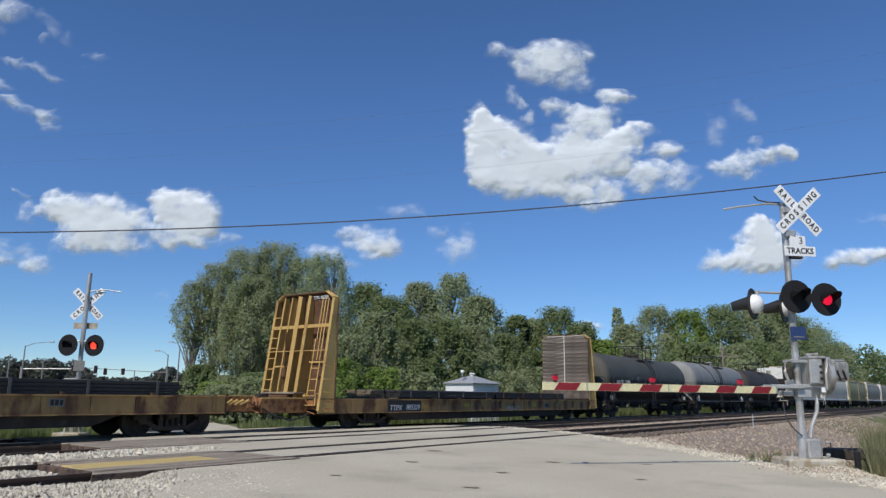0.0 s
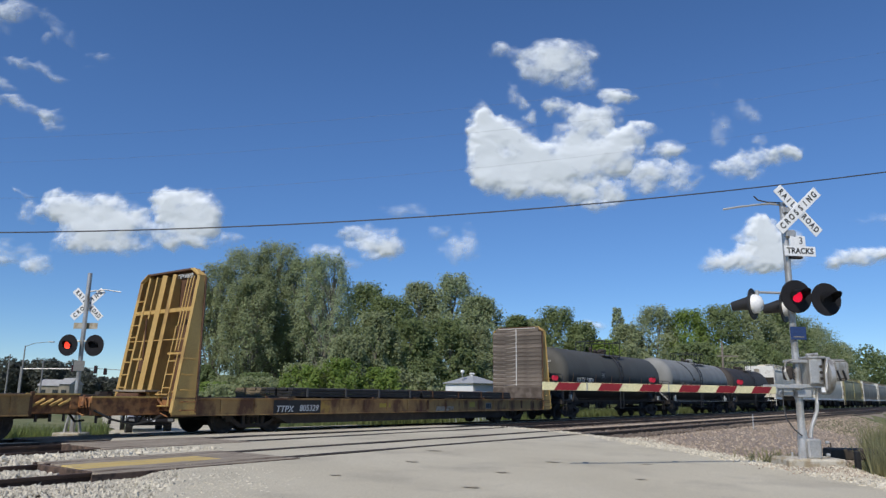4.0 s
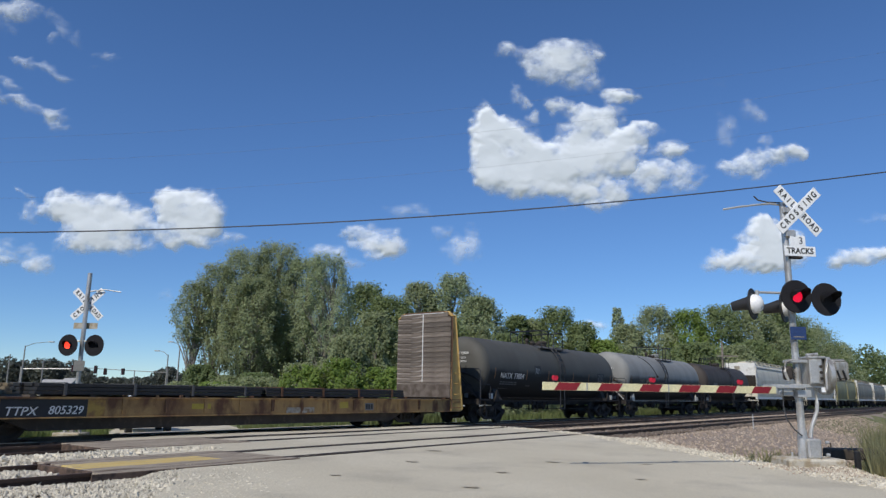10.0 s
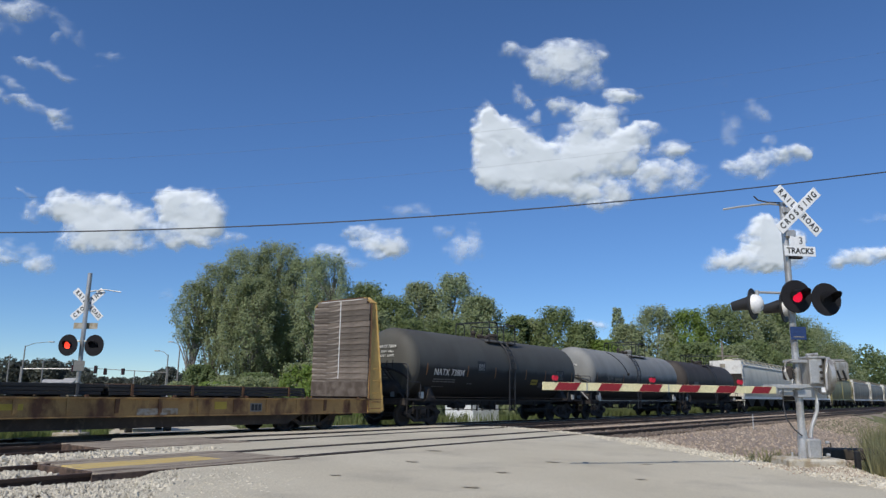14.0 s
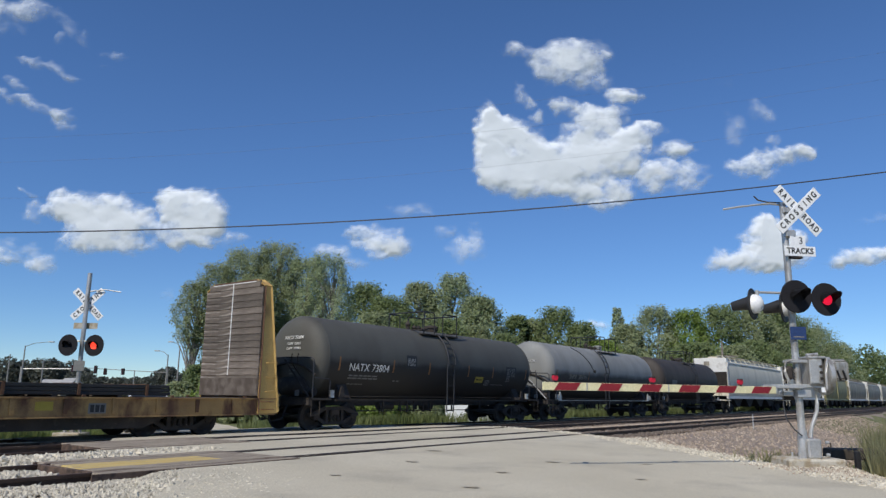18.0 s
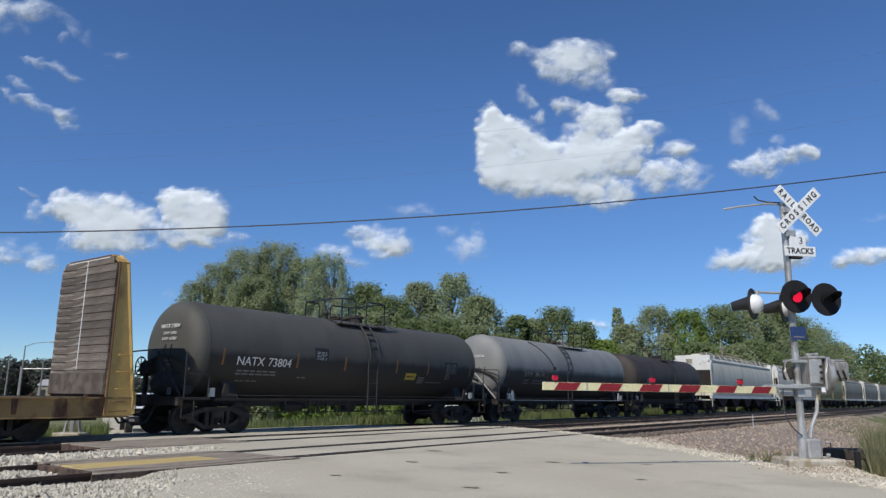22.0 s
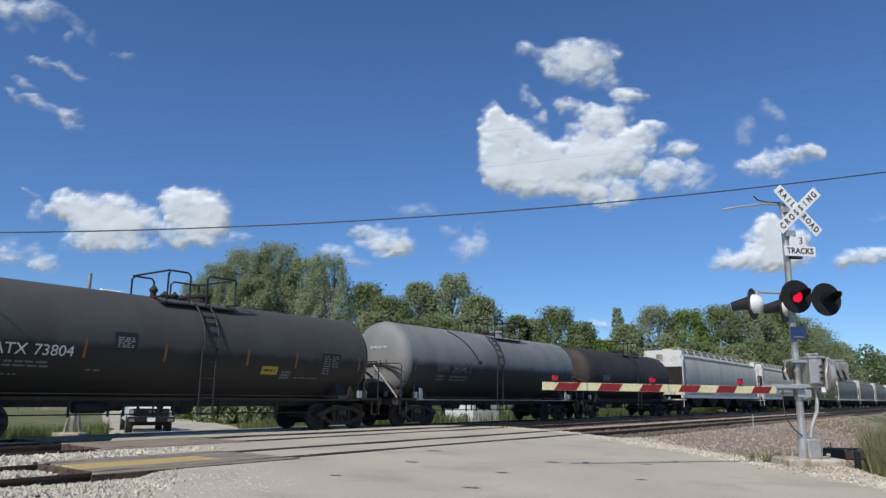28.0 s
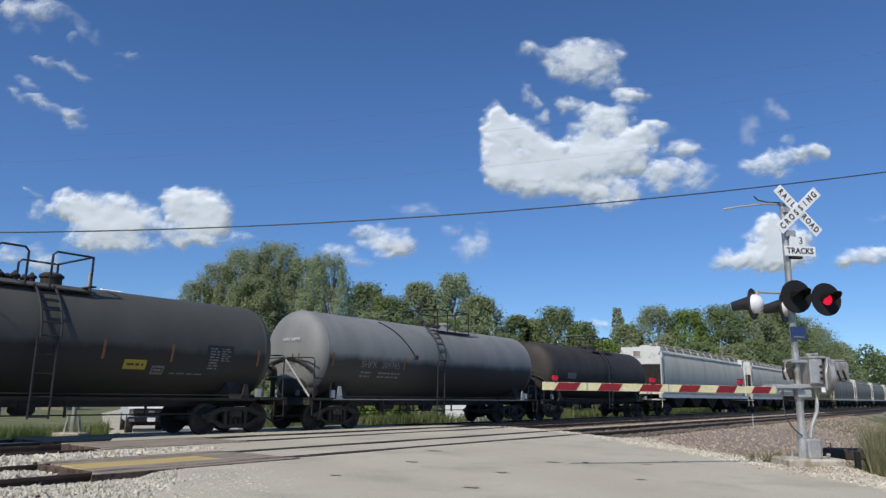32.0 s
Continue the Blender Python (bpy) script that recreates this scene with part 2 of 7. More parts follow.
M_LEAF_FAR = leafy("far_wood_leaf", (0.105, 0.118, 0.098), (0.145, 0.158, 0.132))
M_LEAF_COTTON = leafy("cottonwood_leaf", (0.240, 0.285, 0.140), (0.360, 0.405, 0.225))
M_LEAF_SILVER = leafy("silvery_leaf", (0.270, 0.330, 0.175), (0.385, 0.445, 0.265))
M_LEAF_DARK = leafy("dark_leaf", (0.160, 0.215, 0.085), (0.255, 0.310, 0.135))
M_LEAF_BRIGHT = leafy("bright_shrub_leaf", (0.165, 0.250, 0.045), (0.265, 0.350, 0.090))
M_GRASS = leafy("tall_grass", (0.125, 0.165, 0.050), (0.215, 0.245, 0.095))
M_DRYGRASS = leafy("dry_tall_grass", (0.22, 0.215, 0.095), (0.34, 0.32, 0.17))
M_VERGE = leafy("verge_grass", (0.17, 0.23, 0.055), (0.28, 0.33, 0.11))
M_SHED = surf("white_shed_metal", (0.66, 0.67, 0.67), (0.74, 0.75, 0.75), 2, 0.5, 0, 0.05)
M_ROOFGREY = surf("grey_metal_roof", (0.34, 0.35, 0.36), (0.42, 0.43, 0.44), 2, 0.5, 0.2, 0.05)
M_CARPAINT = surf("white_car_paint", (0.72, 0.73, 0.74), (0.78, 0.79, 0.80), 3, 0.25, 0, 0)
M_GLASS = surf("dark_car_glass", (0.02, 0.024, 0.03), (0.03, 0.035, 0.042), 3, 0.08, 0, 0)
M_RUBBER = surf("black_rubber", (0.018, 0.018, 0.018), (0.03, 0.03, 0.03), 6, 0.85, 0, 0.2)
M_CHROME = surf("chrome", (0.6, 0.6, 0.6), (0.7, 0.7, 0.7), 5, 0.15, 1.0, 0)
M_RAILING = surf("blue_black_railing", (0.018, 0.020, 0.026), (0.030, 0.032, 0.038), 5, 0.6, 0.1, 0.05)
M_STRAP = surf("grey_banding", (0.07, 0.07, 0.07), (0.12, 0.12, 0.12), 4, 0.6, 0.2, 0.05)
M_THINWIRE = surf("weathered_thin_wire", (0.15, 0.17, 0.20), (0.20, 0.22, 0.25), 3, 0.7, 0.0, 0)
M_WIRE = surf("dark_wire", (0.05, 0.05, 0.052), (0.08, 0.08, 0.083), 3, 0.6, 0.2, 0)


# ---- small building helpers ----
def box(bm, x, y, z, sx, sy, sz, m=None, bev=0.0):
    r = bmesh.ops.create_cube(bm, size=1, matrix=(m or Matrix()) @ Matrix.Translation((x, y, z)) @ Matrix.Diagonal((sx, sy, sz, 1)))
    if bev:
        es = {e for v in r["verts"] for e in v.link_edges}
        bmesh.ops.bevel(bm, geom=list(es), offset=bev, segments=1, affect="EDGES")
    return bm


def rod(bm, a, b, r, r2=None, seg=8, caps=True):
    a, b = Vector(a), Vector(b)
    d = b - a
    q = d.to_track_quat("Z", "Y").to_matrix().to_4x4()
    bmesh.ops.create_cone(bm, cap_ends=caps, segments=seg, radius1=r, radius2=r if r2 is None else r2, depth=d.length, matrix=Matrix.Translation((a + b) / 2) @ q)
    return bm


def tube(bm, pts, r, seg=6):
    """A bent pipe through the points."""
    pts = [Vector(p) for p in pts]
    rings = []
    for i, p in enumerate(pts):
        d = (pts[min(i + 1, len(pts) - 1)] - pts[max(i - 1, 0)]).normalized()
        q = d.to_track_quat("Z", "Y")
        rings.append([bm.verts.new(p + q @ Vector((r * math.cos(k * math.tau / seg), r * math.sin(k * math.tau / seg), 0))) for k in range(seg)])
    for a, b in zip(rings, rings[1:]):
        for k in range(seg):
            bm.faces.new((a[k], a[(k + 1) % seg], b[(k + 1) % seg], b[k]))
    bm.faces.new(rings[0][::-1])
    bm.faces.new(rings[-1])
    return bm


def arc(p, q, up, k=10):
    """Points of a bow from p to q, up by that much at its middle."""
    p, q = Vector(p), Vector(q)
    return [p.lerp(q, i / k) + Vector((0, 0, up * 4 * (i / k) * (1 - i / k))) for i in range(k + 1)]


def sag(p, q, drop, k=24):
    return arc(p, q, -drop, k)


def prism(bm, prof, axis, lo, hi):
    """A profile of (a, b) pushed along an axis: x (a is y, b is z), y (a is x, b is z) or z (a is x, b is y)."""
    def at(a, b, c):
        return {"x": (c, a, b), "y": (a, c, b), "z": (a, b, c)}[axis]
    v1, v2 = [bm.verts.new(at(a, b, lo)) for a, b in prof], [bm.verts.new(at(a, b, hi)) for a, b in prof]
    bm.faces.new(v1)
    bm.faces.new(v2[::-1])
    n = len(prof)
    for i in range(n):
        bm.faces.new((v1[i], v1[(i + 1) % n], v2[(i + 1) % n], v2[i]))
    bmesh.ops.recalc_face_normals(bm, faces=bm.faces)
    return bm


def lathe(bm, prof, seg=32, m=None):
    """Rings of (x, r) round the x axis."""
    rings = []
    for x, r in prof:
        ring = []
        for k in range(seg):
            v = Vector((x, r * math.cos(k * math.tau / seg), r * math.sin(k * math.tau / seg)))
            ring.append(bm.verts.new(m @ v if m else v))
        rings.append(ring)
    for a, b in zip(rings, rings[1:]):
        for k in range(seg):
            bm.faces.new((a[k], a[(k + 1) % seg], b[(k + 1) % seg], b[k]))
    bm.faces.new(rings[0][::-1])
    bm.faces.new(rings[-1])
    bmesh.ops.recalc_face_normals(bm, faces=bm.faces)
    return bm


def mesh_of(name, bm, material, smooth=False):
    me = bpy.data.meshes.new(name)
    bm.to_mesh(me)
    bm.free()
    me.materials.append(material)
    if smooth:
        me.shade_smooth()
        me.set_sharp_from_angle(angle=radians(35))
    return me


def part(name, bm, material, parent=None, label="", smooth=False, at=None):
    """One mesh object under a thing, or at top level."""
    ob = new(name, mesh_of(name, bm, material, smooth))
    if parent:
        ob.parent = parent
    if at is not None:
        ob.matrix_basis = at
    if label:
        ob["label"] = label
    return ob


def shared(name, me, parent, at):
    ob = new(name, me)
    ob.parent = parent
    ob.matrix_basis = at
    return ob


def thing(name, at, label, category, group="", kind=""):
    ob = new(name)
    ob.empty_display_size = 0.2
    ob.matrix_basis = at
    return tagged(ob, label, category, group, kind)


def writing(text, size, material, parent, at, name="lettering", depth=0.004, label="", squeeze=1.0, shear=0.0, heavy=0.0):
    """Letters of the built-in font as a thin mesh, upright in the local xz plane, facing -y."""
    cu = bpy.data.curves.new("letters", "FONT")
    cu.body, cu.size, cu.align_x, cu.align_y, cu.extrude = text, size, "CENTER", "CENTER", depth
    cu.resolution_u, cu.shear, cu.offset = 3, shear, heavy
    tmp = new("letters", cu)
    me = bpy.data.meshes.new_from_object(tmp.evaluated_get(bpy.context.evaluated_depsgraph_get()))
    bpy.data.objects.remove(tmp)
    bpy.data.curves.remove(cu)
    me.transform(pose(0, 0, 0, 90, 0, 0) @ Matrix.Diagonal((squeeze, 1, 1, 1)))
    me.materials.clear()
    me.materials.append(material)
    ob = new(name, me)
    ob.parent = parent
    ob.matrix_basis = at
    if label:
        ob["label"] = label
    return ob


# ---- plan: u runs along the tracks, D across them, away from the road's near side ----
TURN = 53.24
UX, UY = math.cos(radians(TURN)), math.sin(radians(TURN))
TRACKS = (9.95, 14.05, 18.65)
RISE = (0.075, 0.04, -0.10)
AXLE = 0.357      # height of the axles: wheels of 0.457 m on the train's track


def plan(u, d, z=0.0):
    return Vector((u * UX - d * UY, u * UY + d * UX, z))


def onplan(u, d, z=0.0, turn=0.0):
    return Matrix.Translation(plan(u, d, z)) @ pose(0, 0, 0, 0, 0, TURN + turn)


def ud(x, y):
    return x * UX + y * UY, -x * UY + y * UX


def step(a, b, t):
    t = min(1, max(0, (t - a) / (b - a)))
    return t * t * (3 - 2 * t)


ROAD = ((-30, 1.5, 16.5), (-6, -1.6, 11.5), (3, -2.4, 9.0), (7, -2.8, 7.8), (9.0, -3.2, 7.1), (11.5, -3.9, 6.4), (13.5, -6.3, 5.9), (18, -8.0, 4.6), (22, -9.6, 3.6), (24.5, -11.0, 2.7), (27, -12.8, 1.5), (28.5, -13.3, -1.0), (31, -14.2, -5.6), (36, -16.0, -9.6), (45, -20.7, -13.4), (70, -32.5, -22.8), (120, -49, -42))


def road_edges(y):
    for (y0, a0, b0), (y1, a1, b1) in zip(ROAD, ROAD[1:]):
        if y0 <= y <= y1:
            t = (y - y0) / (y1 - y0)
            return a0 + (a1 - a0) * t, b0 + (b1 - b0) * t
    return (-1e4, -1e4)


def ground_z(x, y):
    """The lie of the land: level with the rails at the crossing, falling away on both sides."""
    u, d = ud(x, y)
    if d < 8.6:
        z = 0.06 - 0.028 * (8.6 - max(d, -6))
    elif d < 19.55:
        z = -0.015 + 0.075 * step(17.5, 9.5, d) - 0.09 * step(16.7, 17.3, d)
    else:
        z = -0.105 - 0.63 * step(19.3, 29.5, d) - 0.28 * step(33, 44, d)
    l, r = road_edges(y)
    off = max(l - x, x - r, 0) if l > -9e3 else 50
    if x > r and l > -9e3:
        z -= 0.06 * step(0, 1.2, off)
        z -= 0.6 * step(2.0, 5.5, off) * step(8.5, 4.5, d) + 0.20 * step(8.8, 6.0, d) * step(1.0, 3, off)
    else:
        z -= (0.02 + 0.05 * step(5.4, 4.0, u) if d < 9 else 0.19) * step(0, 1.0, off)
    if 8.0 < d < 19.8:
        z -= 0.22 * step(0.2, 1.2, off) * step(8.0, 8.6, d)
    return z

# ---- ground, road, tracks ----
def lines_of(lo, hi, fine, far):
    vals, v = [], lo
    while v < hi + 1e-6:
        vals.append(v)
        v += fine
    s, a = fine, hi
    while a < far:
        s *= 1.35
        a += s
        vals.append(a)
    s, a = fine, lo
    while a > -far:
        s *= 1.35
        a -= s
        vals.insert(0, a)
    return vals


def sheet(name, xs, ys, height, material, inside=None, uvmap=None):
    bm = bmesh.new()
    grid = [[bm.verts.new((x, y, height(x, y))) for x in xs] for y in ys]
    for j in range(len(ys) - 1):
        for i in range(len(xs) - 1):
            if inside is None or inside((xs[i] + xs[i + 1]) / 2, (ys[j] + ys[j + 1]) / 2):
                bm.faces.new((grid[j][i], grid[j][i + 1], grid[j + 1][i + 1], grid[j + 1][i]))
    for v in [v for v in bm.verts if not v.link_faces]:
        bm.verts.remove(v)
    return part(name, bm, material, smooth=True)


def rough_ground(x, y):
    n = noise.noise(Vector((x * 0.25, y * 0.25, 0)))
    return ground_z(x, y) - 0.035 + 0.03 * n


tagged(sheet("ground", lines_of(-30, 40, 0.7, 3500), lines_of(-6, 45, 0.7, 3500), rough_ground, M_GROUND), "grassy open ground beside the railway tracks", "ground", kind="structure")

bm = bmesh.new()
rows = []
y = -30.0
while y <= 120:
    l, r = road_edges(y)
    k = 22
    row = []
    for i in range(k + 1):
        wob = 0.22 * noise.noise(Vector((y * 0.8, 3.0 if i == 0 else 9.0, 0))) if i in (0, k) else 0
        x = l + (r - l) * i / k + wob
        row.append(bm.verts.new((x, y, ground_z(min(max(x, l), r), y) + 0.012 + 0.012 * noise.noise(Vector((x * 0.5, y * 0.5, 5))))))
    rows.append(row)
    y += 0.5
for a, b in zip(rows, rows[1:]):
    for i in range(len(a) - 1):
        bm.faces.new((a[i], a[i + 1], b[i + 1], b[i]))
tagged(part("road", bm, M_ROAD, smooth=True), "pale worn asphalt road over the level crossing", "road", kind="structure")


rnd = random.Random(31)
for x, y, w in ((-0.1, 13.95, 0.30), (0.92, 10.9, 0.18), (-0.44, 11.9, 0.20), (1.9, 12.65, 0.22), (2.9, 10.7, 0.16), (-2.2, 12.4, 0.18), (0.4, 9.3, 0.2), (3.6, 12.9, 0.2), (-1.4, 9.9, 0.14)):
    bm = bmesh.new()
    ring = [bm.verts.new((x + 0.7 * w * math.cos(i * 0.571) * rnd.uniform(0.6, 1.2), y + 0.35 * w * math.sin(i * 0.571) * rnd.uniform(0.5, 1.2), 0)) for i in range(11)]
    for v in ring:
        v.co.z = ground_z(v.co.x, v.co.y) + 0.024 + 0.012 * noise.noise(Vector((v.co.x * 0.5, v.co.y * 0.5, 5)))
    bm.faces.new(ring)
    tagged(part("tar_patch", bm, M_TAR), "small worn dark spot in the asphalt", "patch", "tar patches", "structure")


def bed(name, u0, u1, d0, d1, z, material, label):
    """A rough bed of ballast with shoulders."""
    bm = bmesh.new()
    us = [u0 + (u1 - u0) * i / int((u1 - u0) / 0.8) for i in range(int((u1 - u0) / 0.8) + 1)]
    ds = [d0, d0 + 0.5] + [d0 + 0.5 + (d1 - d0 - 1) * i / 12 for i in range(1, 12)] + [d1 - 0.5, d1]
    rows = []
    for u in us:
        rows.append([bm.verts.new(plan(u, d, -0.10 * step(15.0, 17.2, d) + (z if 0 < j < len(ds) - 1 else z - 0.3) + 0.02 * noise.noise(Vector((u * 1.3, d * 1.3, 0))))) for j, d in enumerate(ds)])
    for a, b in zip(rows, rows[1:]):
        for j in range(len(ds) - 1):
            bm.faces.new((a[j], a[j + 1], b[j + 1], b[j]))
    bmesh.ops.recalc_face_normals(bm, faces=bm.faces)
    return tagged(part(name, bm, material, smooth=True), label, "ballast", kind="structure")


bed("ballast_bed", -70, 8.2, 7.9, 20.2, -0.13, M_LIMEBED, "pale crushed limestone ballast between the tracks")
bed("ballast_bed", 16, 420, 7.6, 20.4, -0.16, M_PINKBED, "pinkish grey crushed rock ballast under the tracks")


def mound(u0, u1, d0, d1, z, label, material=None, pitch=0.25):
    """A low rounded strip of gravel."""
    bm = bmesh.new()
    n, k = int((u1 - u0) / pitch), 8
    rows = []
    for i in range(n + 1):
        u = u0 + (u1 - u0) * i / n
        fade = step(u1, u1 - 2.5, u)
        rows.append([bm.verts.new(plan(u, d0 + (d1 - d0) * j / k, -0.2 + (z + 0.2) * (0.35 + 0.65 * fade) * math.sin(math.pi * (0.14 + 0.72 * j / k)) ** 0.5 + 0.025 * noise.noise(Vector((u * 2, j * 0.7, 2))))) for j in range(k + 1)])
    for a, b in zip(rows, rows[1:]):
        for j in range(k):
            bm.faces.new((a[j], a[j + 1], b[j + 1], b[j]))
    bmesh.ops.recalc_face_normals(bm, faces=bm.faces)
    return tagged(part("gravel_strip", bm, material or M_LIMEBED, smooth=True), label, "gravel", kind="structure")


# strips of darker ballast along the train's track and beside it
mound(-60, 7.6, 16.9, 19.95, -0.175, "dark ballast strip under the train", M_DARKBED)
mound(24.6, 240, 16.9, 19.95, -0.175, "dark ballast strip under the train", M_DARKBED, 1.0)
mound(18.5, 240, 11.15, 12.3, -0.03, "pinkish ballast heaped between two tracks", M_PINKBED, 1.0)
mound(22.5, 240, 15.15, 16.75, -0.05, "dark ballast heaped between two tracks", M_DARKBED, 1.0)
mound(-60, 4.8, 9.24, 10.66, 0.045, "pale crushed limestone between the rails of the near track")
mound(-60, 5.0, 7.4, 9.16, 0.0, "pale crushed limestone beside the near track")
mound(-60, 10.6, 11.15, 12.85, 0.045, "strip of pale crushed limestone between two tracks")


def stones(name, count, spot, material, label, lo=0.02, hi=0.05):
    """Loose angular stones, joined."""
    rnd = random.Random(name + label)
    vs, fs = [], []
    base = [(1, 0, 0), (-1, 0, 0), (0, 1, 0), (0, -1, 0), (0, 0, 1), (0, 0, -1)]
    tri = [(0, 2, 4), (2, 1, 4), (1, 3, 4), (3, 0, 4), (2, 0, 5), (1, 2, 5), (3, 1, 5), (0, 3, 5)]
    for _ in range(count):
        x, y, z = spot(rnd)
        s = rnd.uniform(lo, hi)
        q = Euler((rnd.uniform(0, 6), rnd.uniform(0, 6), rnd.uniform(0, 6))).to_matrix()
        k = len(vs)
        sc = Vector((rnd.uniform(0.7, 1.3), rnd.uniform(0.6, 1.1), rnd.uniform(0.5, 0.9)))
        vs += [tuple(Vector((x, y, z + s * 0.25)) + q @ (Vector(b) * sc * s)) for b in base]
        fs += [tuple(k + i for i in f) for f in tri]
    me = bpy.data.meshes.new(name)
    me.from_pydata(vs, [], fs)
    me.materials.append(material)
    return tagged(new(name, me), label, "gravel", kind="stuff")


def spot_lime(rnd):
    while True:
        u, d = rnd.uniform(-8, 9.5), rnd.uniform(6.5, 20)
        p = plan(u, d)
        l, r = road_edges(p.y)
        if p.x < l + 0.3:
            return p.x, p.y, (-0.225 if d > 16.5 else -0.125 if d > 8.3 else max(-0.15, ground_z(p.x, p.y) - 0.02))


def spot_strip(rnd):
    u, d = rnd.uniform(-6, 10.8), rnd.uniform(11.1, 12.95)
    p = plan(u, d)
    return p.x, p.y, -0.2 + 0.245 * (0.35 + 0.65 * step(10.6, 8.1, u)) * math.sin(math.pi * (0.14 + 0.72 * min(1, max(0, (d - 11.15) / 1.7)))) ** 0.5


def spot_rails(rnd):
    u, d = rnd.uniform(-4, 4.72), rnd.uniform(9.2, 10.7)
    p = plan(u, d)
    return p.x, p.y, -0.02 + 0.04 * math.sin(math.pi * min(1, max(0, (d - 9.2) / 1.5)))


def spot_beside(rnd):
    u, d = rnd.uniform(-2, 6.2), 9.05 - abs(rnd.gauss(0, 0.5))
    if u > 4.2:
        d -= 0.12
    p = plan(u, d)
    return p.x, p.y, -0.012 - 0.015 * (9.05 - d)


def spot_shoulder(rnd):
    while True:
        y = rnd.uniform(4, 26)
        l, r = road_edges(y)
        x = r + rnd.gauss(0.85, 0.75)
        u, d = ud(x, y)
        if x > r - 0.35 and d < 15:
            return x, y, ground_z(x, y) - 0.01


def spot_left(rnd):
    y = rnd.uniform(5, 11)
    l, r = road_edges(y)
    x = l + 0.5 - abs(rnd.gauss(0, 1.7)) + rnd.gauss(0, 0.55)
    return x, y, ground_z(x, y) - 0.005


def spot_pink(rnd):
    while True:
        u, d = 14 + rnd.random() ** 1.6 * 50, rnd.uniform(3.6, 13.5)
        p = plan(u, d)
        l, r = road_edges(p.y)
        if p.x > r + 1.1:
            return p.x, p.y, (-0.115 if d > 8.1 else ground_z(p.x, p.y) - 0.01)


def spot_ridge(rnd):
    u = 18.8 + rnd.random() ** 1.7 * 55
    f = rnd.uniform(0.02, 0.98)
    d0, d1, z = 11.2, 12.25, -0.03
    p = plan(u, d0 + (d1 - d0) * f)
    return p.x, p.y, -0.2 + (z + 0.2) * math.sin(math.pi * (0.14 + 0.72 * f)) ** 0.5 - 0.005


stones("loose_gravel", 16000, spot_lime, M_LIME, "pale crushed limestone between the rails", 0.025, 0.06)
stones("loose_gravel", 9000, spot_strip, M_LIME, "pale crushed limestone heaped between two tracks", 0.025, 0.06)
stones("loose_gravel", 5000, spot_rails, M_LIME, "pale crushed limestone between the near rails", 0.02, 0.05)
stones("loose_gravel", 9000, spot_beside, M_LIME, "pale crushed limestone against the near timbers", 0.010, 0.032)
stones("loose_gravel", 24000, spot_shoulder, M_LIME, "pale gravel along the road's edge", 0.015, 0.05)
stones("loose_gravel", 24000, spot_left, M_LIME, "pale gravel beside the near track", 0.008, 0.024)
def spot_heap(rnd):
    x, y = 7.15 + rnd.gauss(0.0, 0.55), 13.05 + rnd.gauss(0, 0.4)
    return x, y, ground_z(x, y) + 0.10 * math.exp(-((x - 7.3) / 0.5) ** 2 - ((y - 13.4) / 0.4) ** 2)


stones("loose_gravel", 3500, spot_heap, M_LIME, "pale gravel heaped against the foundation", 0.012, 0.045)
stones("loose_gravel", 3000, spot_heap, M_PINK, "pinkish gravel heaped against the foundation", 0.012, 0.045)
stones("loose_gravel", 20000, spot_pink, M_PINK, "pinkish crushed rock ballast on the slope", 0.025, 0.068)


# dark stones; before the near rail their colour stands for shade on the ballast
def spot_dark(rnd):
    near = rnd.random() < 0.45
    u = (19.5 if near else 22.5) + rnd.random() ** 1.6 * 50
    p = plan(u, rnd.uniform(8.45, 11.1) if near else rnd.uniform(12.2, 15.2))
    return p.x, p.y, -0.06 if near else -0.095


# label seeds the scatter; stones are simply dark, painted shade before the near rail
stones("loose_gravel", 18000, spot_dark, M_DARKSTONE, "dark oily ballast stones between the sleepers", 0.03, 0.07)
stones("loose_gravel", 9000, spot_ridge, M_PINK, "pinkish crushed rock heaped between two tracks", 0.03, 0.075)

def apron(name, label, material, inside):
    """A thin rough sheet of gravel that follows the ground."""
    xs, ys = [2 + 0.35 * i for i in range(90)], [4 + 0.35 * i for i in range(100)]
    ob = sheet(name, xs, ys, lambda x, y: ground_z(x, y) + 0.004 + 0.02 * noise.noise(Vector((x * 1.6, y * 1.6, 4))), material, inside)
    return tagged(ob, label, "gravel", kind="structure")


def on_slope(x, y):
    u, d = ud(x, y)
    l, r = road_edges(y)
    return 3.9 < d < 8.4 and x > r + 1.2


def on_shoulder(x, y):
    l, r = road_edges(y)
    return r - 0.3 < x < r + 1.7 and ud(x, y)[1] < 16


apron("gravel_slope", "pinkish grey crushed rock spilling down beside the track", M_PINKBED, on_slope)
apron("gravel_shoulder", "pale gravel shoulder along the road", M_LIMEBED, on_shoulder)

RAIL_PROF = ((-0.075, -0.17), (0.075, -0.17), (0.075, -0.155), (0.012, -0.13), (0.012, -0.045), (0.036, -0.035), (0.036, -0.006), (-0.036, -0.006), (-0.036, -0.035), (-0.012, -0.045), (-0.012, -0.13), (-0.075, -0.155))


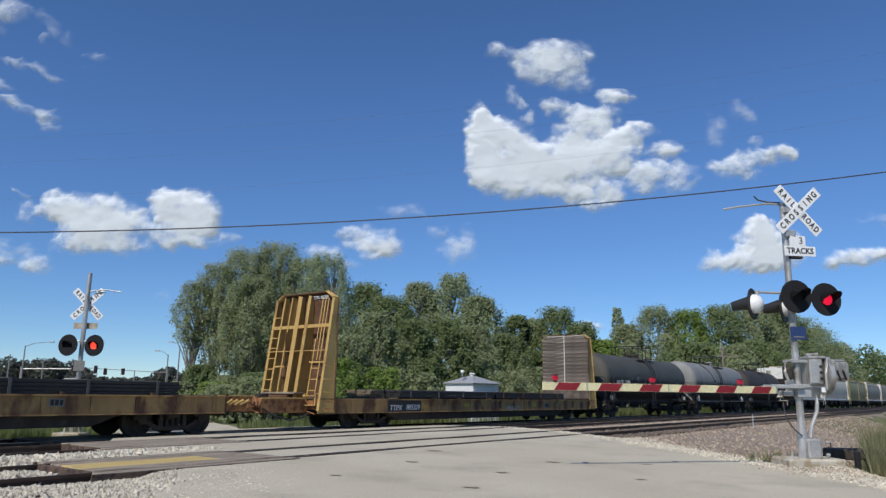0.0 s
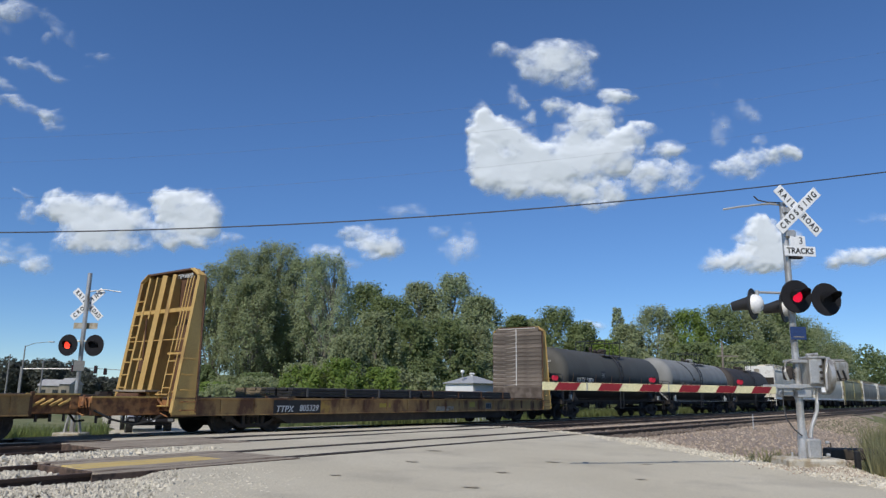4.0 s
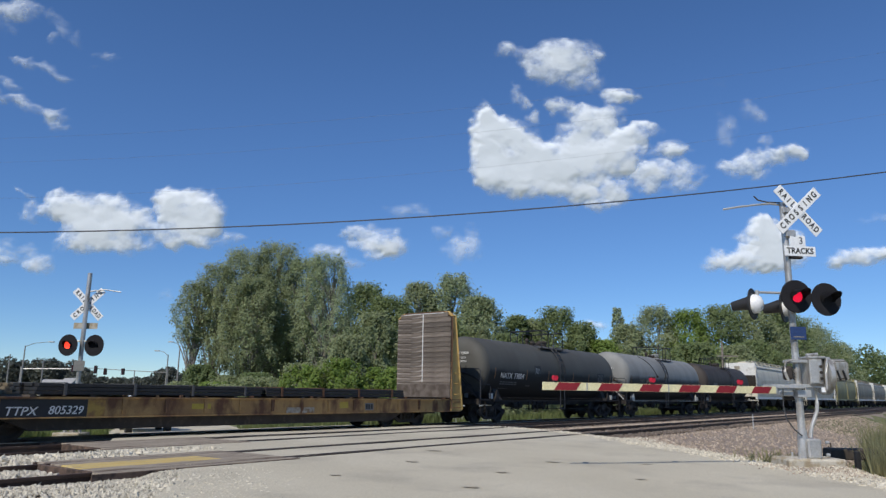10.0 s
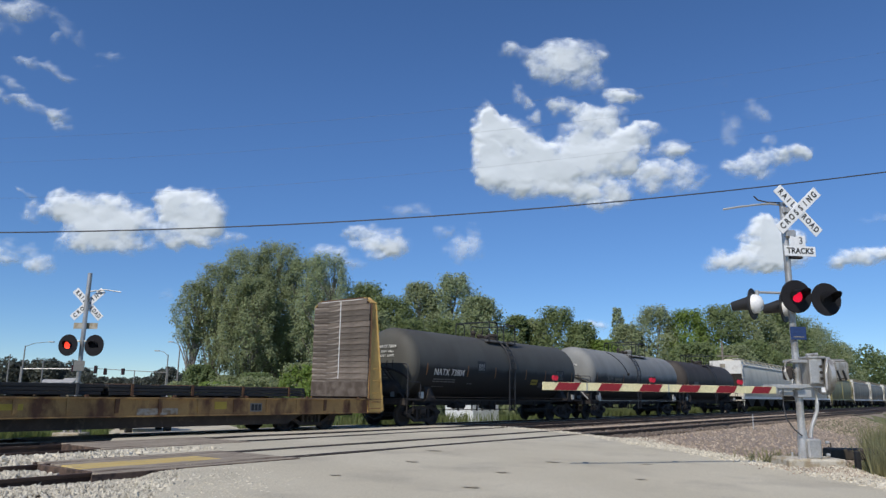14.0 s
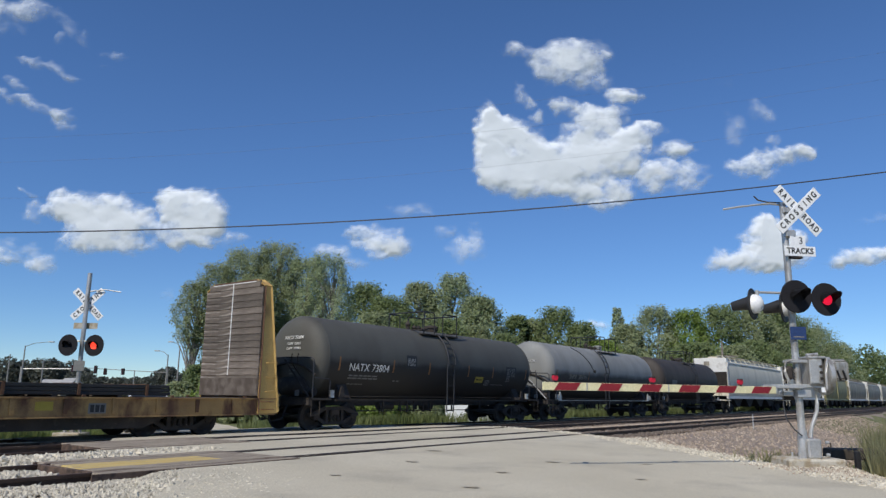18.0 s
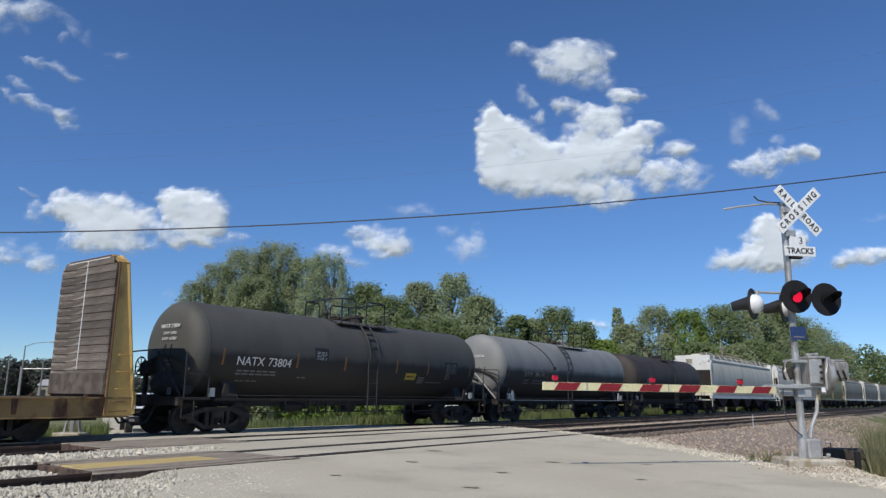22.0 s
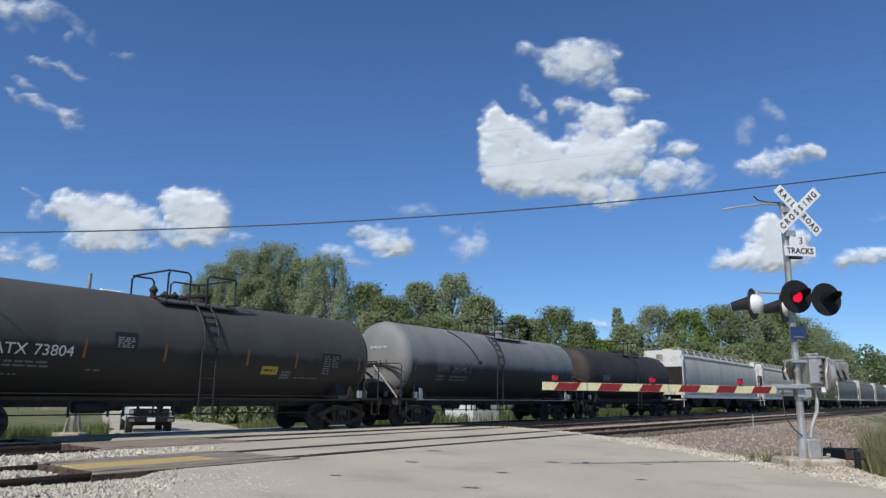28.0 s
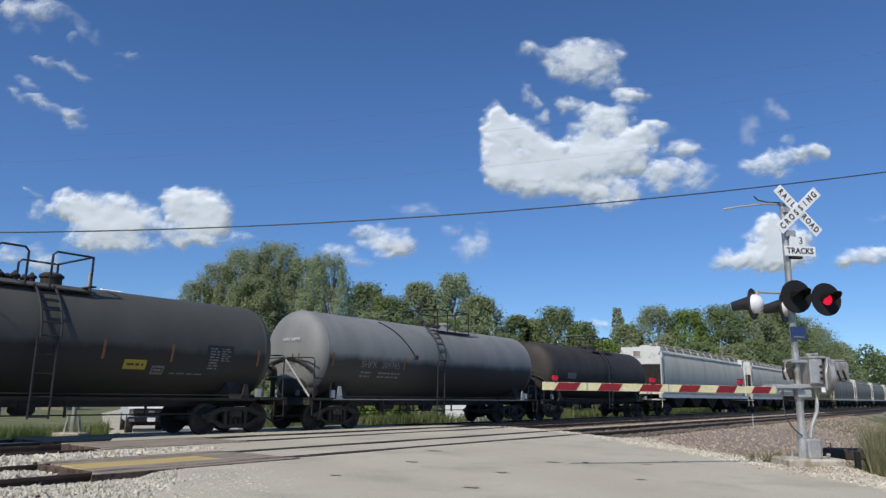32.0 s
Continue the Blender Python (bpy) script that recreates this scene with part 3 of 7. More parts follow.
def run_of(prof):
    """A profile of (across, height) run the length of a track."""
    bm = bmesh.new()
    rings = [[bm.verts.new((u, a, b)) for a, b in prof] for u in (-80, 420)]
    for p, q in zip(rings, rings[1:]):
        for i in range(len(prof)):
            bm.faces.new((p[i], p[(i + 1) % len(prof)], q[(i + 1) % len(prof)], q[i]))
    bm.faces.new(rings[0])
    bm.faces.new(rings[-1][::-1])
    bmesh.ops.recalc_face_normals(bm, faces=bm.faces)
    return bm


for d, up in zip(TRACKS, RISE):
    tr = thing("railway_track", onplan(0, d, up), "rusty steel rails on dark wooden sleepers", "track", "tracks", "structure")
    for s in (-1, 1):
        rail = part("rail", run_of([(a + s * 0.7525, b) for a, b in RAIL_PROF]), M_RAIL, tr)
        part("rail_head", run_of([(s * 0.7525 + a, b) for a, b in ((-0.033, -0.006), (0.033, -0.006), (0.033, 0.006), (-0.033, 0.006))]), M_RAILTOP if d > 18 else M_RAIL, rail, "worn bright running surface" if d > 18 else "")
    tie = mesh_of("tie", box(bmesh.new(), 0, 0, -0.235, 0.23, 2.6, 0.18, bev=0.015), M_TIE)
    u = -25.0
    k = 0
    while u < 90:
        if not 6.3 < u - (0.35 * (d - 10)) < 15.5:
            shared("sleeper", tie, tr, pose(u, 0, 0.02, 0, 0, random.uniform(-1, 1)))
        u += 0.55

# crossing surface: timber panels beside and between the rails, with dark flangeways
for d, up, u0, u1 in ((TRACKS[0], RISE[0], 4.55, 20.4), (TRACKS[1], RISE[1], 6.85, 23.5), (TRACKS[2], RISE[2], 7.9, 24.5)):
    cs = thing("crossing_surface", onplan(0, d, up), "worn crossing timbers let into the road along the rails", "crossing", "crossing surfaces", "structure")
    timber = min(u1, u0 + 3.6)
    for a, b, m in ((-1.04, -0.82, M_PANEL), (-0.66, -0.34, M_PANEL), (-0.325, 0.02, M_YPANEL if d < 12 else M_PANEL), (0.035, 0.34, M_YPANEL if d < 12 else M_PANEL), (0.355, 0.66, M_PANEL), (0.82, 1.04, M_PANEL)):
        start = u0 + (0.32 if a < -0.9 else 0.42 if a < 0 else 0.50)
        for lo, hi, mm in ((start, 7.2, m), (7.21, timber, M_PANEL)) if m is M_YPANEL else ((start, timber, m),):
            part("timber", box(bmesh.new(), (lo + hi) / 2, (a + b) / 2, -0.085, hi - lo, b - a, 0.20, bev=0.014), mm, cs)
    part("edge_board", box(bmesh.new(), (u0 + 0.2 + timber) / 2, -1.055, -0.085, timber - u0 - 0.2, 0.024, 0.19, bev=0.006), M_EDGE, cs)
    part("edge_board", box(bmesh.new(), (u0 + 0.45 + timber) / 2, 1.055, -0.085, timber - u0 - 0.45, 0.024, 0.19, bev=0.006), M_EDGE, cs)
    for s in (-1, 1):
        part("flangeway", box(bmesh.new(), (u0 + 0.5 + timber) / 2, s * 0.69, -0.06, timber - u0 - 0.5, 0.055, 0.06), M_DARKGAP, cs)
    part("end_board", box(bmesh.new(), u0 + 0.38, 0.0, -0.083, 0.07, 1.36, 0.19, bev=0.006), M_EDGE, cs)
    rnd = random.Random(int(d))
    for s in (-1, 1):
        for off, wide in ((-0.085, 0.075), (0.07, 0.035)):
            u = timber
            while u < u1:
                e = min(u1, u + rnd.uniform(0.8, 2.4))
                ww = wide * rnd.uniform(0.55, 1.15)
                part("flangeway", box(bmesh.new(), (u + e) / 2, s * (0.7525 + off) + rnd.uniform(-0.008, 0.008), 0.0, e - u + 0.03, ww, 0.022 + rnd.uniform(0, 0.003)), M_DARKGAP, cs)
                u = e

# ---- the train ----
def travel(t):
    """How far the train has rolled on at t seconds."""
    return -1.33314 * t + 4.417e-3 * t * t - 1.024e-5 * t ** 3


ROLLING = []      # (thing, its place along the track at the start, D, z)
WHEELSETS = []


def rolling(name, u, label, category, group="", d=TRACKS[2], z=0.0):
    ob = thing(name, onplan(u, d, z), label, category, group)
    ROLLING.append((ob, u, d, z))
    return ob


bm = bmesh.new()
for s in (-1, 1):
    lathe(bm, [(s * 0.70, 0.05), (s * 0.70, 0.42), (s * 0.68, 0.455), (s * 0.80, 0.44), (s * 0.81, 0.36), (s * 0.77, 0.30), (s * 0.79, 0.12), (s * 0.83, 0.05)], 28, pose(0, 0, 0, 0, 0, 90))
rod(bm, (0, -0.95, 0), (0, 0.95, 0), 0.075, seg=10)
for s in (-1, 1):
    rod(bm, (0, s * 0.92, 0), (0, s * 1.06, 0), 0.11, seg=10)
    for k in range(3):
        a = k * 2.1
        box(bm, 0.075 * math.cos(a), s * 1.06, 0.075 * math.sin(a), 0.03, 0.03, 0.03)
WHEELSET = mesh_of("wheelset", bm, M_UNDER, True)
bm = bmesh.new()
for s in (-1, 1):
    lo, hi = s * 0.98 - 0.065, s * 0.98 + 0.065
    prism(bm, [(-1.14, 0.12), (-0.94, 0.17), (-0.50, 0.33), (0.50, 0.33), (0.94, 0.17), (1.14, 0.12), (1.14, 0.00), (0.90, 0.03), (0.46, 0.21), (-0.46, 0.21), (-0.90, 0.03), (-1.14, 0.00)], "y", lo, hi)
    prism(bm, [(-1.02, 0.05), (-0.46, -0.27), (0.46, -0.27), (1.02, 0.05), (0.80, 0.03), (0.40, -0.17), (-0.40, -0.17), (-0.80, 0.03)], "y", lo + 0.01, hi - 0.01)
    for x in (-0.35, 0.35):
        box(bm, x, s * 0.98, 0.02, 0.11, 0.12, 0.42)
    for x in (-0.89, 0.89):
        box(bm, x, s * 0.99, 0.01, 0.24, 0.17, 0.20, bev=0.03)
    for x in (-0.60, 0.60):
        box(bm, x, s * 0.76, -0.02, 0.07, 0.14, 0.32, bev=0.02)
box(bm, 0, 0, 0.14, 0.42, 2.16, 0.22, bev=0.04)
for x in (-0.58, 0.58):
    rod(bm, (x, -0.72, -0.10), (x, 0.72, -0.10), 0.05, seg=8)
TRUCKFRAME = mesh_of("truck_frame", bm, M_UNDER)
bm = bmesh.new()
for x in (-0.17, 0.0, 0.17):
    for k in range(5):
        rod(bm, (x, -1.0, -0.165 + 0.042 * k), (x, -1.0, -0.145 + 0.042 * k), 0.078, seg=10)
    rod(bm, (x, -1.0, -0.17), (x, -1.0, 0.05), 0.05, seg=8)
box(bm, 0, -1.0, -0.165, 0.5, 0.14, 0.02)
SPRINGS = mesh_of("spring_nest", bm, M_UNDER)
bm = bmesh.new()
box(bm, -0.35, 0, 0, 0.7, 0.16, 0.18, bev=0.03)
prism(bm, [(-0.95, -0.12), (-0.62, -0.17), (-0.6, 0.12), (-0.78, 0.16), (-0.98, 0.06)], "z", -0.16, 0.16)
tube(bm, [(-0.45, -0.2, 0.0), (-0.6, -0.3, -0.35), (-0.95, -0.25, -0.42), (-1.15, -0.1, -0.2)], 0.035, 5)
COUPLER = mesh_of("coupler", bm, M_UNDER)


def running_gear(car, half, trucks, zc=0.86, lift=0.0):
    for x in trucks:
        shared("truck_frame", TRUCKFRAME, car, pose(x, 0, AXLE - lift))
        for turn in (0, 180):
            shared("spring_nest", SPRINGS, car, pose(x, 0, AXLE - lift, 0, 0, turn))
        for w in (-0.89, 0.89):
            ob = shared("wheelset", WHEELSET, car, pose(x + w, 0, AXLE - lift))
            WHEELSETS.append((ob, x + w, AXLE - lift))
    for s in (-1, 1):
        shared("coupler", COUPLER, car, pose(s * half - s * 0.0, 0, zc, 0, 0, 180 if s > 0 else 0))


def bulkhead(car, x, out):
    """The end wall of a flat car: planked inside, ribbed steel outside. out is +1 or -1: the side that faces off the car."""
    h0, h1, top, w = 1.02, 4.30, 4.52, 1.43
    for s in (-1, 1):
        prof = [(0, 0.50), (out * 0.76, 0.50), (out * 0.78, 0.62), (out * 0.26, h1), (out * 0.05, h1), (0, 1.0)]
        part("side_plate", prism(bmesh.new(), [(x + a, b) for a, b in prof], "y", s * w - 0.012, s * w + 0.012), M_YELLOWB, car)
        bm = bmesh.new()
        rod(bm, (x + out * 0.77, s * w, 0.55), (x + out * 0.25, s * w, h1), 0.055, seg=4)
        rod(bm, (x + out * 0.25, s * w, h1), (x + out * 0.2, s * (w - 0.34), top), 0.055, seg=4)
        part("corner_post", bm, M_YELLOWB, car)
        bm = bmesh.new()
        rod(bm, (x + out * 0.03, s * (w + 0.012), 0.55), (x + out * 0.03, s * (w + 0.012), h1), 0.03, seg=4)
        part("edge_angle", bm, M_RUST, car)
        bm = bmesh.new()
        prism(bm, [(s * w, h1), (s * (w - 0.36), top), (s * (w - 0.36), top + 0.03), (s * (w + 0.02), h1 + 0.03)], "x", x - 0.02, x + out * 0.3)
        part("shoulder_plate", bm, M_YELLOWB, car)
        for k in range(3):
            z = 1.15 + 0.42 * k
            xx = x + out * 0.40
            tube(bm := bmesh.new(), [(xx - 0.17, s * (w + 0.02), z), (xx - 0.17, s * (w + 0.09), z), (xx + 0.17, s * (w + 0.09), z), (xx + 0.17, s * (w + 0.02), z)], 0.014, 5)
            part("grab_iron", bm, M_YELLOWB, car)
    part("top_rail", box(bmesh.new(), x + out * 0.13, 0, top, 0.28, 2 * (w - 0.34), 0.05), M_RUST, car)
    part("back_sheet", prism(bmesh.new(), [(-w, 0.9), (w, 0.9), (w, h1), (w - 0.34, top - 0.02), (-w + 0.34, top - 0.02), (-w, h1)], "x", x + out * 0.045, x + out * 0.06), M_RUST, car)
    for yy, wide in ((1.0, 0.07), (0.62, 0.05), (0.20, 0.19), (-0.28, 0.14)):
        prof = [(out * 0.06, 0.95), (out * 0.74, 0.95), (out * 0.24, top - 0.1), (out * 0.06, top - 0.1)]
        part("rib", prism(bmesh.new(), [(x + a, b) for a, b in prof], "y", yy - 0.012, yy + 0.012), M_YELLOWB, car)
        rod(bm := bmesh.new(), (x + out * 0.75, yy, 0.95), (x + out * 0.25, yy, top - 0.1), wide / 2, seg=4)
        part("rib_flange", bm, M_YELLOWB, car)
    for yy, z0, z1 in ((-0.86, 1.05, 2.9), (-1.22, 1.05, 2.15), (-0.92, 2.9, 4.35), (-1.06, 2.2, 4.35), (-1.20, 2.2, 4.3)):
        rod(bm := bmesh.new(), (x + out * (0.74 - 0.15 * (z0 - 0.95)), yy, z0), (x + out * (0.74 - 0.15 * (z1 - 0.95)), yy, z1), 0.022, seg=5)
        part("ladder_rail", bm, M_YELLOWB, car)
    part("brake_platform", box(bmesh.new(), x + out * 0.80, 0.25, 1.11, 0.46, 1.62, 0.06, bev=0.01), M_HOPGREY, car, "grey steel brake platform")
    part("platform_box", box(bmesh.new(), x + out * 0.86, 0.35, 0.80, 0.34, 1.1, 0.50, bev=0.03), M_RUST, car, "rusty box under the platform")
    part("brake_box", box(bmesh.new(), x + out * 0.50, 0.58, 1.80, 0.22, 0.26, 0.40, bev=0.06), M_RUST, car)
    rod(bm := bmesh.new(), (x + out * 0.50, 0.58, 1.12), (x + out * 0.50, 0.58, 3.2), 0.025, seg=6)
    part("brake_chain_rod", bm, M_RUST, car)
    for yy in (-0.84, -1.36):
        tube(bm := bmesh.new(), [(x + out * 0.70, yy, 1.10), (x + out * 0.82, yy, 1.08), (x + out * 0.84, yy, 0.72)], 0.022, 6)
        part("step_hanger", bm, M_YELLOWB, car)
    for z in (0.73, 1.03):
        part("step", box(bmesh.new(), x + out * 0.84, -1.10, z, 0.10, 0.54, 0.03), M_YELLOWB, car)
    writing("TTPX 805329", 0.17, M_STENCIL, car, pose(x + out * 0.29, -0.85, 4.32, 0, 0, -90 if out < 0 else 90), squeeze=0.75)
    for z, yy, wide, tall in ((2.13, -1.08, 0.72, 0.05), (2.52, 0.0, 2 * w - 0.1, 0.025), (3.36, 0.0, 2 * w - 0.1, 0.11), (2.0, 0.75, 0.5, 0.05)):
        part("cross_rail", box(bmesh.new(), x + out * (0.72 - 0.15 * (z - 1.0)), yy, z, 0.04, wide, tall), M_YELLOWB, car)
    for k in range(8):
        z = 1.2 + 0.36 * k
        rod(bm := bmesh.new(), (x + out * (0.74 - 0.15 * (z - 0.95)), 1.0, z), (x + out * (0.74 - 0.15 * (z - 0.95)), 1.4, z), 0.018, seg=5)
        part("ladder_rung", bm, M_YELLOWB, car)
        if k < 3:
            rod(bm := bmesh.new(), (x + out * (0.74 - 0.15 * (z - 0.95)), -1.22, z), (x + out * (0.74 - 0.15 * (z - 0.95)), -0.86, z), 0.018, seg=5)
            part("ladder_rung", bm, M_YELLOWB, car)
    n = 17
    rnd = random.Random(3)
    for k in range(n):
        z0, z1 = 1.0 + (top - 1.02) * k / n, 1.0 + (top - 1.02) * (k + 1) / n
        ww = w - 0.02 - (0.34 * max(0, ((z0 + z1) / 2 - h1) / (top - h1)))
        me = mesh_of("plank", box(bmesh.new(), 0, 0, 0, 0.06, 2 * ww + rnd.uniform(-0.01, 0.02), z1 - z0 - 0.012, bev=0.006), M_BULKWOOD)
        shared("plank", me, car, pose(x - out * (0.01 + rnd.uniform(0, 0.012)), 0, (z0 + z1) / 2, rnd.uniform(-0.25, 0.25)))
    part("top_strip", box(bmesh.new(), x - out * 0.048, 0, top - 0.05, 0.012, 2 * (w - 0.36), 0.022), M_STENCIL, car, "pale strip along the top")
    part("kick_plate", box(bmesh.new(), x - out * 0.055, 0, 1.28, 0.02, 2 * w - 0.06, 0.52), M_KICK, car, "rusty plate at the foot of the planks")
    part("steel_strap", box(bmesh.new(), x - out * 0.05, 0.03, 3.05, 0.012, 0.035, 2.85), M_STENCIL, car, "pale strap down the middle of the planks")


def flat_car(u, half, label, heads, trk, short=0.0, lift=0.0):
    car = rolling("flat_car", u, label, "freight car", "freight cars of the train", z=lift)
    side = half - 0.1
    part("deck", box(bmesh.new(), -short / 2, 0, 0.92, 2 * side - short, 2.76, 0.06), M_DECK, car, "dark worn plank deck")
    for s in (-1, 1):
        prof = [(s * 1.33, 0.46), (s * 1.44, 0.46), (s * 1.44, 0.485), (s * 1.40, 0.49), (s * 1.40, 0.905), (s * 1.46, 0.91), (s * 1.46, 0.95), (s * 1.33, 0.95)]
        part("side_sill", prism(bmesh.new(), prof, "x", -side, side - short), M_YELLOW, car)
        k = int(2 * side / 1.22)
        for i in range(k + 1):
            x = -side + 0.35 + (2 * side - short - 0.7) * i / k
            bm = prism(bmesh.new(), [(x - 0.065, 0.94), (x + 0.065, 0.94), (x + 0.045, 0.56), (x - 0.045, 0.56)], "y", s * 1.395, s * 1.43)
            if heads and 5.0 < -x < 7.1:
                bm.free()
                continue
            part("stake_pocket", bm, M_YELLOW if i % 3 else M_RUST, car)
            if i % 2 == 0:
                part("tie_down", box(bmesh.new(), x + 0.4, s * 1.40, 0.97, 0.09, 0.06, 0.07, bev=0.01), M_RUST, car)
    if short:
        part("end_platform", box(bmesh.new(), half - short / 2, 0, 0.72, short, 1.9, 0.46, bev=0.02), M_RUSTORANGE, car, "narrow rusty end platform")
        part("platform_edge", box(bmesh.new(), half - short / 2, -0.96, 0.95, short, 0.06, 0.04), M_YELLOWB, car)
        part("cut_end", box(bmesh.new(), half - short - 0.06, 0, 0.70, 0.08, 2.78, 0.5), M_RUST, car)
        for k in range(4):
            rod(bm := bmesh.new(), (half - short + 0.15 + 0.2 * k, -1.0, 0.68), (half - short + 0.36 + 0.2 * k, -1.12, 0.84), 0.032, seg=6)
            part("brake_rigging", bm, M_YELLOWB, car)
        for k in range(3):
            part("hanger", box(bmesh.new(), half - short + 0.3 + 0.32 * k, -0.9, 0.42, 0.05, 0.05, 0.22), M_UNDER, car)
    part("centre_sill", box(bmesh.new(), 0, 0, 0.66, 2 * half - 0.6, 0.5, 0.6), M_UNDER, car)
    part("fish_belly", prism(bmesh.new(), [(-side * 0.66, 0.45), (side * 0.66, 0.45), (side * 0.60, 0.18), (-side * 0.60, 0.18)], "y", -1.25, 1.25), M_UNDER, car)
    for x, w in ((-1.3, 1.5), (1.2, 0.9), (2.9, 0.5)):
        rod(bm := bmesh.new(), (x, -0.95, 0.36), (x + w, -0.95, 0.36), 0.17, seg=12)
        part("air_reservoir", bm, M_UNDER, car)
    for s in (-1, 1):
        part("end_sill", box(bmesh.new(), s * (half - 0.12), 0, 0.76, 0.2, 2.8 if s < 0 or not short else 1.96, 0.34, bev=0.02), M_RUSTORANGE, car)
        rod(bm := bmesh.new(), (s * (half - 0.02), -1.3, 0.45), (s * (half - 0.02), -0.5, 0.62), 0.018, seg=5)
        part("uncoupling_lever", bm, M_RUSTORANGE, car)
        for k in range(0 if short and s > 0 else 2):
            tube(bm := bmesh.new(), [(s * (half - 0.25), -1.46, 0.62 + k * 0.22), (s * (half - 0.25), -1.54, 0.62 + k * 0.22), (s * (half - 0.7), -1.54, 0.62 + k * 0.22), (s * (half - 0.7), -1.46, 0.62 + k * 0.22)], 0.014, 5)
            part("grab_iron", bm, M_RUSTORANGE, car)
        for k in range(3):
            rod(bm := bmesh.new(), (s * (half - 0.02 + 0.12 * k), -1.15 + 0.22 * k, 0.66), (s * (half + 0.12 + 0.12 * k), -0.95 + 0.22 * k, 0.92), 0.035, seg=6)
            part("brake_rigging", bm, M_RUSTORANGE, car)
        tube(bm := bmesh.new(), [(s * half, -0.35, 0.6), (s * (half + 0.25), -0.35, 0.28), (s * (half + 0.55), -0.2, 0.3)], 0.03, 6)
        part("air_hose", bm, M_RUBBER, car)
    for out in heads:
        bulkhead(car, out * (half - 0.78), out)
    running_gear(car, half + 0.35, (-half + trk, half - trk), lift=lift)
    return car


flat_a = flat_car(1.6, 12.6, "rusty yellow flat car loaded with dark steel", (), 2.7, 1.24, 0.06)
flat_b = flat_car(26.9, 10.5, "rusty yellow flat car with tall planked bulkheads", (-1, 1), 3.05)

part("end_platform", box(bmesh.new(), -11.45, 0, 0.72, 1.9, 1.9, 0.46, bev=0.02), M_RUSTORANGE, flat_b, "narrow rusty end platform")
part("platform_edge", box(bmesh.new(), -11.45, -0.965, 0.95, 1.9, 0.06, 0.04), M_YELLOWB, flat_b)
for k in range(5):
    part("hanger", box(bmesh.new(), -12.2 + 0.36 * k, -0.9, 0.42, 0.05, 0.05, 0.22 + 0.06 * (k % 2)), M_UNDER, flat_b)
tube(bm := bmesh.new(), [(-12.3, -0.95, 0.62), (-11.9, -1.1, 0.40), (-11.3, -1.12, 0.26), (-10.8, -1.1, 0.36), (-10.4, -1.0, 0.52)], 0.03, 6)
part("air_hose", bm, M_RUBBER, flat_b)


def bundle(u, length, d, z, label, seed, rows=3, steel=M_STEEL):
    """A strapped stack of long dark steel sections."""
    ob = rolling("steel_bundle", u, label, "steel bundle", "steel loads", d, z)
    rnd = random.Random(seed)
    for row in range(rows):
        for k in range(5):
            x = rnd.uniform(-0.06, 0.06)
            part("section", box(bmesh.new(), x, -0.5 + k * 0.25, 0.045 + row * 0.09, length, 0.235, 0.086, bev=0.012), steel, ob)
    for x in (-0.4, -0.13, 0.13, 0.4):
        bm = bmesh.new()
        for s in (-1, 1):
            box(bm, x * length, s * 0.635, 0.045 * rows, 0.07, 0.02, 0.09 * rows + 0.015)
        box(bm, x * length, 0, 0.09 * rows + 0.012, 0.07, 1.28, 0.015)
        part("strap", bm, M_STRAP if seed % 2 else M_RUST, ob)
    return ob


for u, n, k in ((24.15, 6.5, 1), (30.75, 6.5, 2)):
    bundle(u - 0.25, n, 17.95, 0.995, "strapped stack of dark steel sections on the flat car", k)
bundle(23.80, 6.5, 19.35, 0.995, "strapped stack of brown weathered steel sections on the flat car", 1, 3, M_BROWNSTEEL)
bundle(30.40, 6.5, 19.35, 0.995, "strapped stack of dark steel sections on the flat car", 2)
for u, n, k in ((8.3, 6.8, 3), (0.8, 7.0, 5), (-6.8, 7.0, 7)):
    for d in (17.95, 19.35):
        bundle(u - (0.35 if d > 19 else 0.25), n, d, 0.995, "strapped stack of dark steel sections on the flat car", k, 4)
for u in (20.6, 22.0, 24.6, 26.2, 28.8, 30.8, 32.4, 5.6, 7.4, 10.2, 11.2, -1.5, 1.2, 3.2):
    ob = rolling("wooden_bearer", u, "squared wooden bearer under the steel load", "timber", "bearers", TRACKS[2], 0.95)
    part("bearer", box(bmesh.new(), 0, 0, 0.022, 0.12, 2.6, 0.044), M_DECK, ob)

part("dark_patch", box(bmesh.new(), -6.04, -1.402, 0.675, 1.94, 0.008, 0.44), M_BLACK, flat_b, "black patch behind the white reporting marks")
writing("TTPX", 0.27, M_STENCIL, flat_b, pose(-6.58, -1.413, 0.62), squeeze=1.05, shear=0.22, heavy=0.002)
writing("805329", 0.27, M_STENCIL, flat_b, pose(-5.58, -1.413, 0.64), squeeze=1.0, shear=0.22, heavy=0.002)
for car, x, z, w, h in ((flat_b, 4.90, 0.68, 0.44, 0.24), (flat_a, 6.6, 0.76, 0.36, 0.18)):
    pl = part("stencil_plate", box(bmesh.new(), x, -1.402, z, w, 0.008, h), M_DULL, car, "pale stencilled square")
    for k in (-1, 0, 1):
        part("stencil_bar", box(bmesh.new(), x + k * w * 0.29, -1.408, z, w * 0.22, 0.006, h * 0.72), M_BLACK, pl)
for x, w in ((1.43, 0.58), (2.05, 0.50)):
    part("paint_patch", box(bmesh.new(), x, -1.402, 0.585, w, 0.008, 0.17), M_FADED, flat_b, "faded pale paint patch")
